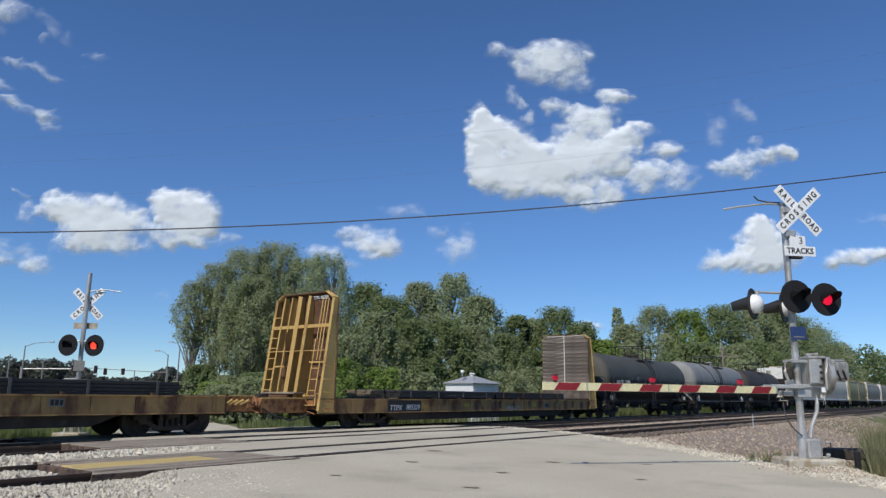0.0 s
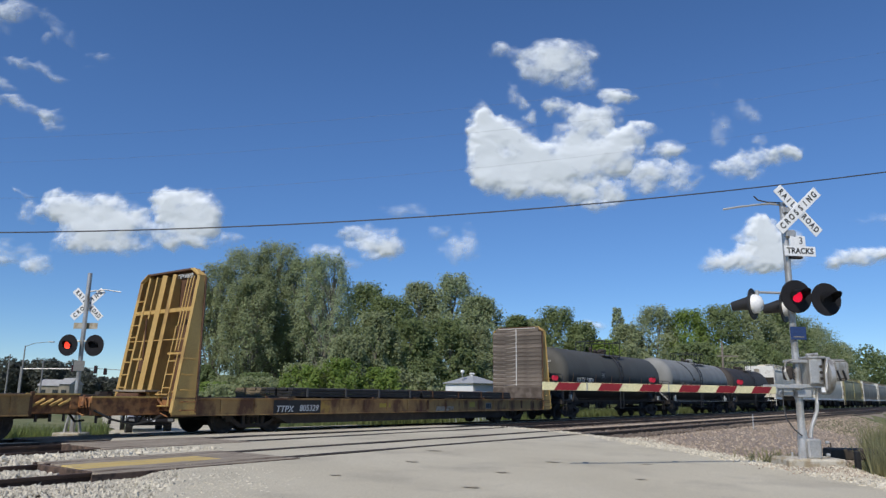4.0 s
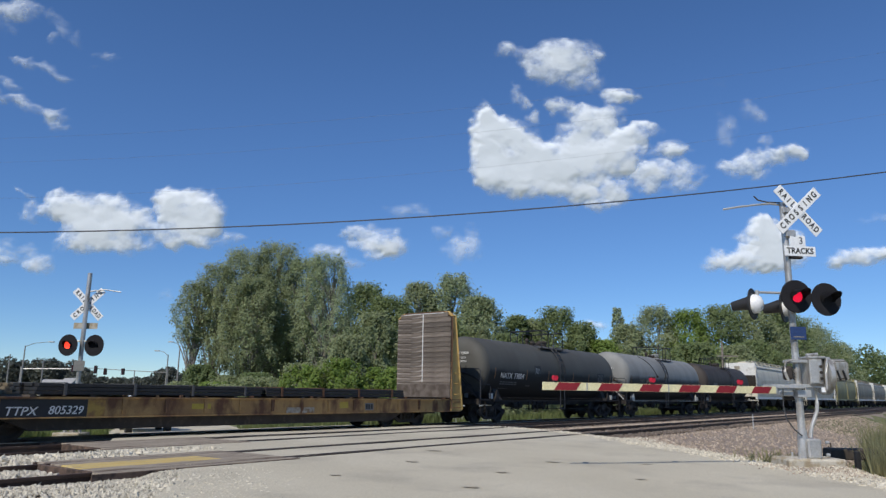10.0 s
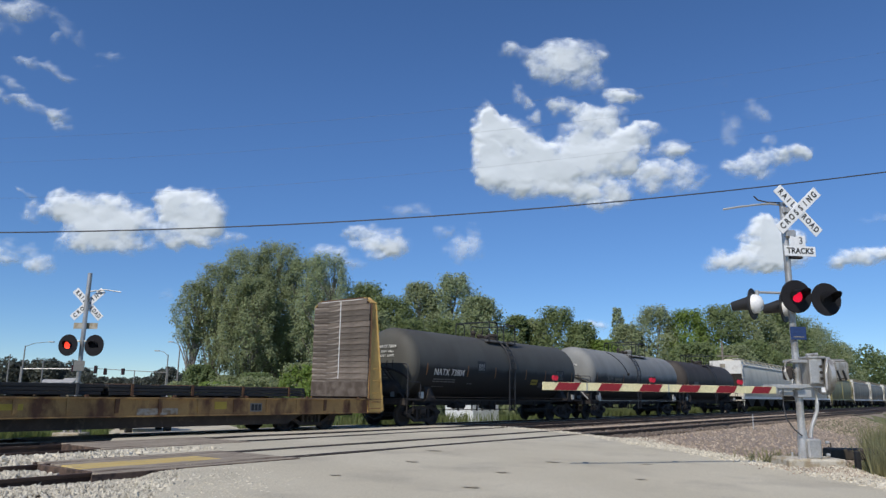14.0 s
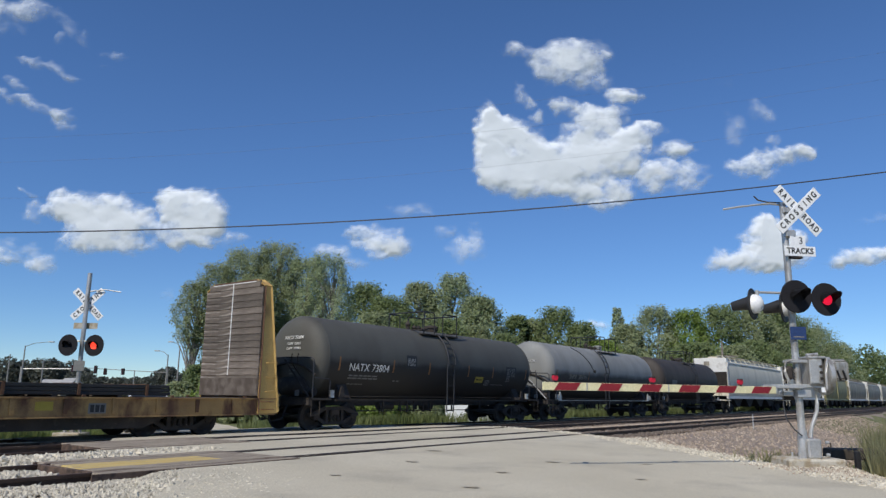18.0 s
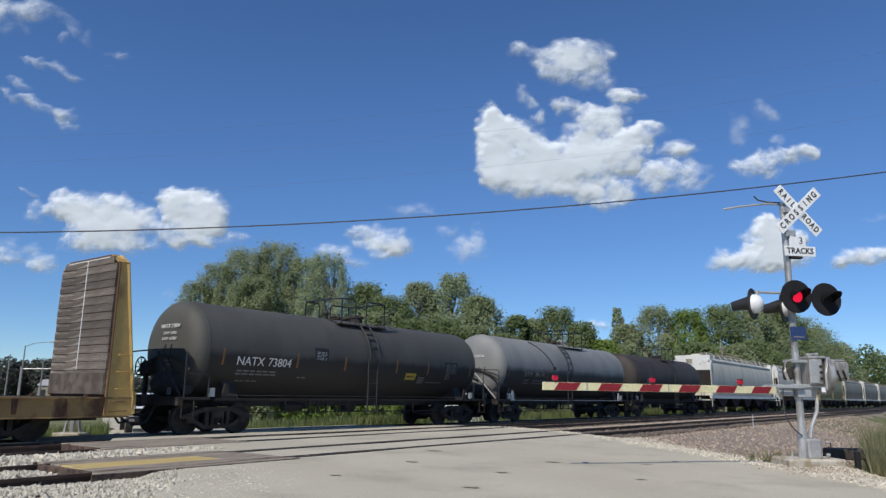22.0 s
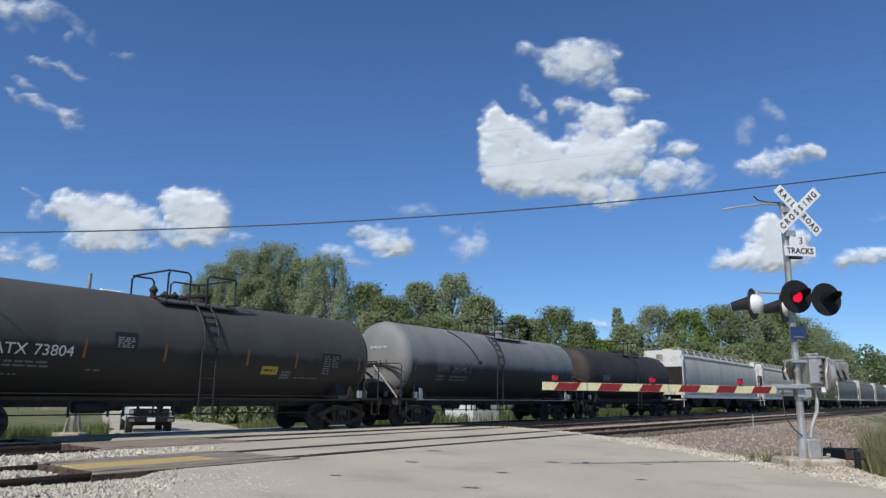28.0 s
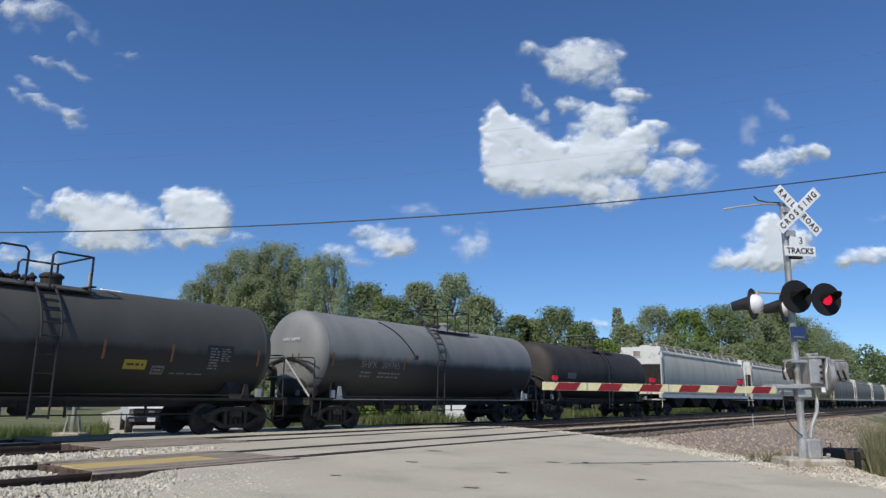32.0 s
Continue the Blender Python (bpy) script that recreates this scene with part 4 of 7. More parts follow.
part("yellow_patch", box(bmesh.new(), -4.84, -1.402, 0.67, 0.42, 0.008, 0.40), M_FRESH, flat_b, "brighter yellow paint patch")
part("yellow_patch", box(bmesh.new(), 3.65, -1.402, 0.74, 0.4, 0.008, 0.2), M_PLACARD, flat_b, "fresh yellow paint patch")
part("yellow_patch", box(bmesh.new(), -1.9, -1.402, 0.72, 0.6, 0.008, 0.14), M_PLACARD, flat_b, "fresh yellow paint patch")


def tank_car(u, half, shell, r, zc, trucks, paint, label, dome, ladder, marks, bands=(), texts=()):
    car = rolling("tank_car", u, label, "tank car", "freight cars of the train")
    prof = [(-shell, r)]
    head = 0.48
    for k in range(1, 13):
        a = k / 12 * math.pi / 2
        prof.insert(0, (-shell - head * math.sin(a), r * max(0.02, math.cos(a) ** 0.48)))
    full = prof + [(-0.4, r), (0.4, r)] + [(-x, rr) for x, rr in reversed(prof)]
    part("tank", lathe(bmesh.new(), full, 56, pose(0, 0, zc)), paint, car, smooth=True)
    for x in (-shell, shell):
        part("weld_band", lathe(bmesh.new(), [(x - 0.025, r + 0.001), (x - 0.02, r + 0.007), (x + 0.02, r + 0.007), (x + 0.025, r + 0.001)], 56, pose(0, 0, zc)), paint, car, smooth=True)
    part("centre_sill", box(bmesh.new(), 0, 0, 0.86, 2 * half - 0.6, 0.45, 0.34), M_UNDER, car)
    for s in (-1, 1):
        part("running_board", box(bmesh.new(), 0, s * 1.40, 0.90, 2 * shell - 0.6, 0.07, 0.055), M_UNDER, car)
        part("board_edge", box(bmesh.new(), 0, s * 1.442, 0.925, 2 * shell - 0.6, 0.012, 0.022), M_GALV if paint is M_TANKGREY else M_UNDER, car)
        part("end_platform", box(bmesh.new(), s * (half - 0.62), 0, 0.93, 1.0, 2.85, 0.07), M_UNDER, car)
        part("end_sill", box(bmesh.new(), s * (half - 0.2), 0, 0.84, 0.16, 2.85, 0.2), M_UNDER, car)
        prof2 = [(-1.35, 0.9), (1.35, 0.9), (1.05, zc - r * 0.62), (0.5, zc - r * 0.93), (-0.5, zc - r * 0.93), (-1.05, zc - r * 0.62)]
        part("saddle", prism(bmesh.new(), prof2, "x", s * (shell - 0.9) - 0.22, s * (shell - 0.9) + 0.22), M_UNDER, car)
        for q in (-1, 1):
            part("jacking_bracket", prism(bmesh.new(), [(s * (shell - 0.65) - 0.16, 0.9), (s * (shell - 0.65) + 0.16, 0.9), (s * (shell - 0.65) + 0.05, 1.35), (s * (shell - 0.65) - 0.05, 1.35)], "y", q * 1.36 - 0.02, q * 1.36 + 0.02), M_UNDER if paint is not M_TANKGREY else M_GALV, car)
            x = s * (half - 0.3)
            tube(bm := bmesh.new(), [(x, q * 1.40, 0.93), (x, q * 1.40, 2.17), (x, q * 1.32, 2.25), (x, q * 0.05, 2.28)], 0.022, 6)
            part("end_railing", bm, M_RAILING, car)
            tube(bm := bmesh.new(), [(x - s * 0.75, q * 1.40, 0.93), (x - s * 0.75, q * 1.42, 1.50), (x - s * 0.68, q * 1.42, 1.58), (x - s * 0.06, q * 1.40, 1.60)], 0.02, 6)
            part("end_railing", bm, M_RAILING, car)
            tube(bm := bmesh.new(), [(s * (half - 0.25), q * 1.42, 0.86), (s * (half - 0.25), q * 1.42, 0.42), (s * (half - 0.62), q * 1.42, 0.42), (s * (half - 0.62), q * 1.42, 0.86)], 0.02, 5)
            part("sill_step", bm, M_UNDER, car)
            box(bm := bmesh.new(), s * (half - 1.2), q * 1.35, 1.1, 0.16, 0.1, 0.24)
            part("valve_box", bm, M_GALV, car)
        pts = [(s * (shell + 0.52), y, zc - 0.22 - 0.50 * (y / r) ** 2) for y in [-r * 0.92 + 1.84 * r * i / 12 for i in range(13)]]
        tube(bm := bmesh.new(), pts, 0.042, 6)
        part("end_grab_bow", bm, M_UNDER, car)
    # brake wheel and gear on the leading end
    wy, wz = 0.80, 1.80
    bm = bmesh.new()
    ring = [(-half + 0.28, wy + 0.28 * math.cos(a), wz + 0.28 * math.sin(a)) for a in [i * math.tau / 16 for i in range(17)]]
    tube(bm, ring, 0.022, 6)
    for i in range(4):
        a = i * math.pi / 4
        rod(bm, (-half + 0.28, wy - 0.27 * math.cos(a), wz - 0.27 * math.sin(a)), (-half + 0.28, wy + 0.27 * math.cos(a), wz + 0.27 * math.sin(a)), 0.014, seg=5)
    part("brake_wheel", bm, M_UNDER, car)
    part("brake_gear", box(bmesh.new(), -half + 0.42, wy - 0.08, wz - 0.05, 0.24, 0.36, 0.46, bev=0.08), M_UNDER, car)
    part("brake_stand", box(bmesh.new(), -half + 0.44, wy - 0.05, 1.25, 0.10, 0.16, 0.70, bev=0.02), M_UNDER, car)
    part("brake_reservoir", lathe(bmesh.new(), [(-0.62, 0.05), (-0.58, 0.22), (-0.48, 0.33), (-0.38, 0.36), (0.38, 0.36), (0.48, 0.33), (0.58, 0.22), (0.62, 0.05)], 20, pose(-half + 0.66, -0.15, 1.32, 0, 0, 90)), M_UNDER, car, smooth=True)
    rod(bm := bmesh.new(), (-half + 0.60, -0.72, 1.16), (-half + 0.60, -1.16, 1.16), 0.13, seg=14)
    part("brake_cylinder", bm, M_UNDER, car, smooth=True)
    for yy in (-0.64, -0.34):
        tube(bm := bmesh.new(), [(-half + 0.30, yy, 2.40), (-half + 0.27, yy, 2.28), (-half + 0.30, yy, 2.10)], 0.02, 6)
        part("rail_hook", bm, M_UNDER, car)
    for x0, r0 in ((-half + 0.30, 0.034), (-half + 0.52, 0.022)):
        rod(bm := bmesh.new(), (x0, 0.0, 2.20), (x0, -1.22, 1.0), r0, seg=6)
        part("end_brace", bm, M_UNDER if paint is not M_TANKGREY or r0 < 0.03 else M_GALV, car)
    tube(bm := bmesh.new(), [(-half + 0.05, -0.5, 0.72), (-half - 0.25, -0.62, 0.30), (-half - 0.55, -0.5, 0.22), (-half - 0.8, -0.2, 0.45)], 0.028, 6)
    part("air_hose", bm, M_RUBBER, car)
    part("placard_holder", box(bmesh.new(), -half + 0.34, -0.62, 1.12, 0.012, 0.2, 0.2, pose(0, 0, 0)), M_DULL, car)
    # platform, manway and railings on top
    top = zc + r
    part("manway", lathe(bmesh.new(), [(0, 0.25), (0.22, 0.25), (0.24, 0.29), (0.30, 0.29), (0.36, 0.20), (0.38, 0.04)], 20, pose(dome + 1.02, 0, top - 0.08, 0, -90, 0)), M_UNDER if paint is M_TANKBLACK else paint, car, smooth=True)
    for dx, hh in ((-0.50, 0.36), (-0.22, 0.20), (-0.02, 0.14), (0.18, 0.24), (0.36, 0.16), (0.52, 0.22)):
        part("valve_housing", lathe(bmesh.new(), [(0, 0.085), (hh * 0.6, 0.085), (hh * 0.62, 0.12), (hh * 0.8, 0.12), (hh, 0.06), (hh + 0.05, 0.03)], 12, pose(dome + dx, 0.06 * math.sin(dx * 9), top - 0.05, 0, -90, 0)), M_UNDER, car, smooth=True)
    rail_top = top + 0.68
    for s in (-1, 1):
        part("top_walkway", box(bmesh.new(), dome + 0.42, s * 0.76, top - 0.22, 2.45, 0.40, 0.035), M_UNDER, car)
        part("walkway_bracket", box(bmesh.new(), dome + 0.42, s * 0.60, top - 0.24, 2.3, 0.05, 0.16), M_UNDER, car)
        for a, b, turned in ((-0.68, 0.02, -1), (0.58, 1.57, 1)):
            pts = [(dome + a, s * 0.93, top - 0.24), (dome + a, s * 0.93, rail_top - 0.09), (dome + a + 0.09, s * 0.93, rail_top), (dome + b - 0.09, s * 0.93, rail_top), (dome + b, s * 0.93, rail_top - 0.09), (dome + b, s * 0.93, top - 0.24)]
            if turned > 0:
                pts = pts[:4] + [(dome + b, s * 0.93, rail_top), (dome + b, s * 0.93, top - 0.24)]
            tube(bm := bmesh.new(), pts, 0.028, 6)
            part("railing", bm, M_RAILING, car)
        x = ladder
        for side in (-0.23, 0.23):
            pts = [(x + side, s * (r + 0.10) * math.sin(a), zc + (r + 0.10) * math.cos(a)) for a in [math.radians(34 + 58 * i / 10) for i in range(11)]]
            tube(bm := bmesh.new(), pts, 0.030, 6)
            part("ladder_rail", bm, M_RAILING, car)
            tube(bm := bmesh.new(), [(x + side - 0.05, s * (r + 0.07), zc - 0.02), (x + side - 0.05, s * (r + 0.06), 0.9), (x + side - 0.05, s * (r + 0.04), 0.45)], 0.026, 6)
            part("ladder_rail", bm, M_RAILING, car)
        for deg in (39, 47, 56, 66, 78, 90):
            a = math.radians(deg)
            rod(bm := bmesh.new(), (x - 0.23, s * (r + 0.10) * math.sin(a), zc + (r + 0.10) * math.cos(a)), (x + 0.23, s * (r + 0.10) * math.sin(a), zc + (r + 0.10) * math.cos(a)), 0.022, seg=5)
            part("ladder_rung", bm, M_RAILING, car)
        for z in (zc - 0.42, zc - 0.86, 0.95, 0.5):
            rod(bm := bmesh.new(), (x - 0.28, s * (r + 0.06), z), (x + 0.18, s * (r + 0.06), z), 0.018, seg=5)
            part("ladder_rung", bm, M_RAILING, car)
        rod(bm := bmesh.new(), (-shell * 0.9, s * 1.38, 1.02), (shell * 0.9, s * 1.38, 1.02), 0.012, seg=5)
        part("hand_rail", bm, M_UNDER, car)
    for x in (dome - 0.66, dome + 1.55):
        rod(bm := bmesh.new(), (x, -0.93, rail_top), (x, 0.93, rail_top), 0.028, seg=6)
        part("cross_railing", bm, M_RAILING, car)
    for x in (dome - 0.8, dome + 1.65):
        part("walkway_end", box(bmesh.new(), x, 0, top - 0.06, 0.12, 1.9, 0.035), M_UNDER, car)
    part("bottom_outlet", lathe(bmesh.new(), [(0, 0.16), (0.2, 0.16), (0.3, 0.08), (0.42, 0.08)], 14, pose(dome, 0, zc - r + 0.02, 0, 90, 0)), M_UNDER, car)
    for x, w in ((-2.9, 0.8),):
        rod(bm := bmesh.new(), (x, -0.3, 0.66), (x + w, -0.3, 0.66), 0.13, seg=12)
        part("air_reservoir", bm, M_UNDER, car)
    part("brake_beam_box", box(bmesh.new(), -1.6, 0.5, 0.72, 0.7, 0.5, 0.30, bev=0.05), M_UNDER, car)
    part("outlet_skid", box(bmesh.new(), 0.4, 0, 0.70, 0.5, 0.5, 0.4, bev=0.08), M_UNDER, car)
    for x in (-2.3, -1.9, -1.5, -0.9, -0.45, 1.0, 3.1, -3.3):
        part("brake_hanger", box(bmesh.new(), x, -0.9, 0.66, 0.05, 0.05, 0.40), M_UNDER, car)
    rod(bm := bmesh.new(), (-shell + 1.5, -0.85, 0.52), (shell - 1.5, -0.85, 0.50), 0.018, seg=5)
    part("brake_rod", bm, M_UNDER, car)

    def on_side(x, z, w, h, m, name):
        a0, a1 = math.asin((z - h / 2 - zc) / r), math.asin((z + h / 2 - zc) / r)
        bm = bmesh.new()
        k = 5
        v = []
        for i in range(k + 1):
            a = a0 + (a1 - a0) * i / k
            v.append([bm.verts.new((x + e * w / 2, -(r + 0.010) * math.cos(a), zc + (r + 0.010) * math.sin(a))) for e in (-1, 1)])
        for p, q in zip(v, v[1:]):
            bm.faces.new((p[0], p[1], q[1], q[0]))
        return part(name, bm, m, car)
    if bands:
        for x in bands:
            on_side(x, zc - 0.22, 0.07, 0.46, M_ORANGE, "reflector_strip")
    for x, z, w, h, m in marks:
        on_side(x, z, w, h, m, "stencil_panel")
    rnd = random.Random(label)
    for x0, x1, z0, z1, rows, m in texts:
        for k in range(rows):
            z, x = z0 + (z1 - z0) * (k + 0.5) / rows, x0
            while x < x1 - 0.05:
                e = min(x1, x + rnd.uniform(0.06, 0.26))
                on_side((x + e) / 2, z, e - x, 0.5 * (z1 - z0) / rows, m, "stencil_bar")
                x = e + rnd.uniform(0.03, 0.07)
    running_gear(car, half + 0.33, trucks)
    return car


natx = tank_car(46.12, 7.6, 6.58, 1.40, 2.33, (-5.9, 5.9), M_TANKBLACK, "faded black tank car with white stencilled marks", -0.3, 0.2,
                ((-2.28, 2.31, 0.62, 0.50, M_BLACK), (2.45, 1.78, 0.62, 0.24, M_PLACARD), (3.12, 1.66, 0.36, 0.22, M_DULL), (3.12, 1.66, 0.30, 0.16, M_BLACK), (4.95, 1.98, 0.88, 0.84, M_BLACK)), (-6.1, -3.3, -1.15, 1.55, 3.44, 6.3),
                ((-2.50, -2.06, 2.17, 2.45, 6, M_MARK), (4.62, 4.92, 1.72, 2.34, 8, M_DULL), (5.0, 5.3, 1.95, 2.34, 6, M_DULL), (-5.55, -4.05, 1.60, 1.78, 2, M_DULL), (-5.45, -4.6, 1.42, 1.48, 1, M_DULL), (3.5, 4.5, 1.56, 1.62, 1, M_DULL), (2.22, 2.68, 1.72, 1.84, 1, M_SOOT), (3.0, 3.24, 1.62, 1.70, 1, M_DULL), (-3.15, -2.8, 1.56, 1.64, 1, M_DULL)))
# the lower half's dark colour is grime plus painted shade; label seeds the marks
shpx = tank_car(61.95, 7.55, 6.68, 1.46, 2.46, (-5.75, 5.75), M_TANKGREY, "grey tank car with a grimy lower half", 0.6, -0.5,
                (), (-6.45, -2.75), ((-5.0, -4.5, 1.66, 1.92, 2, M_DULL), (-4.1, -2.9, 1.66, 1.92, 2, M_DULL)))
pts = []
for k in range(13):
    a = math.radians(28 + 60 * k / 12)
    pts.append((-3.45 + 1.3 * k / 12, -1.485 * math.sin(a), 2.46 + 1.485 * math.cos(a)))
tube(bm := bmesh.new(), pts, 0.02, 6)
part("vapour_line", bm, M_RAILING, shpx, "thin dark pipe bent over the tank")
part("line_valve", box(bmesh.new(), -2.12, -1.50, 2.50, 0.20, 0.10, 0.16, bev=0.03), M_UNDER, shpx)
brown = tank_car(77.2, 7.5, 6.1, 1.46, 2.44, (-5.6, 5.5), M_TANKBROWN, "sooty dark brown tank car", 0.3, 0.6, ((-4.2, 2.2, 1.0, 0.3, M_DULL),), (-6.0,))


def side_marks(car, text, x, z, size, r, zc, m):
    a = math.asin((z - zc) / r)
    writing(text, size, m, car, pose(x, -(r + 0.012) * math.cos(a), z) @ pose(0, 0, 0, -math.degrees(a), 0, 0))


side_marks(natx, "NATX", -5.12, 2.00, 0.37, 1.40, 2.33, M_STENCIL)
side_marks(natx, "73804", -4.01, 2.00, 0.37, 1.40, 2.33, M_STENCIL)
side_marks(shpx, "SHPX", -4.66, 2.12, 0.34, 1.46, 2.46, M_DULL)
side_marks(shpx, "209745", -3.5, 2.12, 0.34, 1.46, 2.46, M_DULL)
# stencils on the leading heads, facing down the track
for car, shell, zc, rows in ((natx, 6.58, 2.33, (("NATX 73804", 0.165, 0.62, M_STENCIL), ("CAPY  GALS", 0.12, 0.42, M_STENCIL), ("CAPY  LITERS", 0.12, 0.26, M_STENCIL))), (shpx, 6.68, 2.46, (("SHPX 209745", 0.15, 0.42, M_STENCIL),))):
    for text, size, up, m in rows:
        y0 = -0.15
        xx = -shell - 0.48 * math.sqrt(max(0.0, 1 - (math.hypot(y0, up) / 1.42) ** 4.17)) - 0.03
        writing(text, size, m, car, pose(xx, y0, zc + up, 0, 0, -90) @ pose(0, 0, 0, -18 * up, 0, 0))
    for k in range(4):
        part("stencil_bar", box(bmesh.new(), -shell - 0.495, -0.15 + 0.02 * k, zc - 0.25 - 0.11 * k, 0.012, 0.36 - 0.04 * k, 0.045), M_DULL, car)


def hopper(u, half, paint, label, ends):
    car = rolling("covered_hopper", u, label, "hopper car", "freight cars of the train")
    w = 1.5
    top, eave = 4.62, 4.15
    trim = paint if paint is M_HOPYELLOW else M_SILLWHITE
    half_prof = [(1.20, 1.38), (1.36, 1.75), (1.45, 2.15), (1.49, 2.6), (1.485, 3.05), (1.44, 3.5), (1.36, 3.9), (1.27, eave), (0.75, top)]
    body = [(-a, b) for a, b in half_prof] + [(a, b) for a, b in reversed(half_prof)]
    part("body", prism(bmesh.new(), body, "x", -half + 1.2, half - 1.2), paint, car, smooth=True)
    for s in (-1, 1):
        part("eave_rail", box(bmesh.new(), 0, s * 1.31, eave + 0.02, 2 * half - 1.2, 0.10, 0.10), trim, car)
        part("side_sill", box(bmesh.new(), 0, s * (w - 0.06), 1.26, 2 * half - 0.4, 0.12, 0.24), trim, car)
        e = s * (half - 0.6)
        for q in (-1, 1):
            part("end_post", box(bmesh.new(), s * (half - 0.75), q * (w - 0.05), 2.72, 0.14, 0.12, 2.95), trim, car)
            for k in range(8):
                rod(bm := bmesh.new(), (s * (half - 0.75), q * (w + 0.03), 1.0 + 0.4 * k), (s * (half - 0.3), q * (w + 0.03), 1.0 + 0.4 * k), 0.016, seg=4)
                part("ladder_rung", bm, paint, car)
            rod(bm := bmesh.new(), (s * (half - 0.28), q * (w + 0.03), 0.5), (s * (half - 0.28), q * (w + 0.03), 4.2), 0.025, seg=4)
            part("ladder_rail", bm, paint, car)
        part("end_slope", prism(bmesh.new(), [(s * (half - 1.25), 1.9), (s * (half - 1.25), top - 0.02), (s * (half - 0.72), top - 0.05), (s * (half - 0.72), 3.4)], "y", -w + 0.1, w - 0.1), trim, car)
        part("end_platform", box(bmesh.new(), s * (half - 0.6), 0, 1.02, 1.2, 2.9, 0.08), paint, car)
        hatch = part("hatch_frame", box(bmesh.new(), s * (half - 0.69), 0.25, 4.10, 0.05, 0.62, 0.48, bev=0.02), trim, car)
        part("hatch_panel", box(bmesh.new(), s * (half - 0.665), 0.25, 4.10, 0.02, 0.48, 0.36), M_HOPGREY, hatch, "grey end hatch")
        part("slope_sheet", prism(bmesh.new(), [(s * (half - 1.28), 1.75), (s * (half - 0.75), 3.38), (s * (half - 0.71), 3.38), (s * (half - 1.22), 1.72)], "y", -w + 0.14, w - 0.14), M_UNDER, car)
    for k in range(ends):
        x = -half + 1.2 + (2 * half - 2.4) * (k + 1) / (ends + 1)
        for s in (-1, 1):
            part("side_rib", box(bmesh.new(), x, s * (w + 0.015), 2.7, 0.09, 0.08, 2.8), paint, car)
    part("roof_walk", box(bmesh.new(), 0, -0.8, top + 0.12, 2 * half - 1.6, 0.45, 0.03), paint, car)
    rod(bm := bmesh.new(), (-half + 1, -1.05, top + 0.15), (half - 1, -1.05, top + 0.15), 0.018, seg=5)
    part("walk_rail", bm, paint, car)
    part("hatch_cover", prism(bmesh.new(), [(-0.4, top), (-0.3, top + 0.12), (0.3, top + 0.12), (0.4, top)], "x", -half + 1.6, half - 1.6), paint, car)
    n = int(half * 1.1)
    for k in range(n + 1):
        x = -half + 1 + (2 * half - 2) * k / n
        part("walk_bracket", prism(bmesh.new(), [(-1.30, eave + 0.05), (-1.26, eave + 0.05), (-1.0, top + 0.14), (-1.06, top + 0.14)], "x", x - 0.022, x + 0.022), paint, car)
    for k in range(4):
        x = (-half + 3.4) + (2 * half - 6.8) * (k + 0.5) / 4
        bw = (2 * half - 7.2) / 8
        part("discharge_hopper", prism(bmesh.new(), [(x - bw, 1.35), (x + bw, 1.35), (x + 0.3, 0.42), (x - 0.3, 0.42)], "y", -0.95, 0.95), M_UNDER, car)
    part("centre_sill", box(bmesh.new(), 0, 0, 0.88, 2 * half - 0.6, 0.45, 0.4), M_UNDER, car)
    running_gear(car, half + 0.3, (-half + 2.4, half - 2.4))
    return car


hopper(97.1, 11.4, M_HOPWHITE, "off-white covered hopper car with smooth sides", 0)
hopper(120.8, 11.4, M_HOPWHITE, "off-white covered hopper car behind its twin", 0)
hopper(143.9, 10.8, M_HOPYELLOW, "olive yellow covered hopper car", 1)
for u in (167.0, 190.6, 214.2, 237.8, 261.4):
    hopper(u, 11.3, M_HOPGREY, "grey covered hopper car with ribbed sides", 0)

# ---- crossing signals ----
FLASHERS = []     # (glowing disc, its pose, phase)


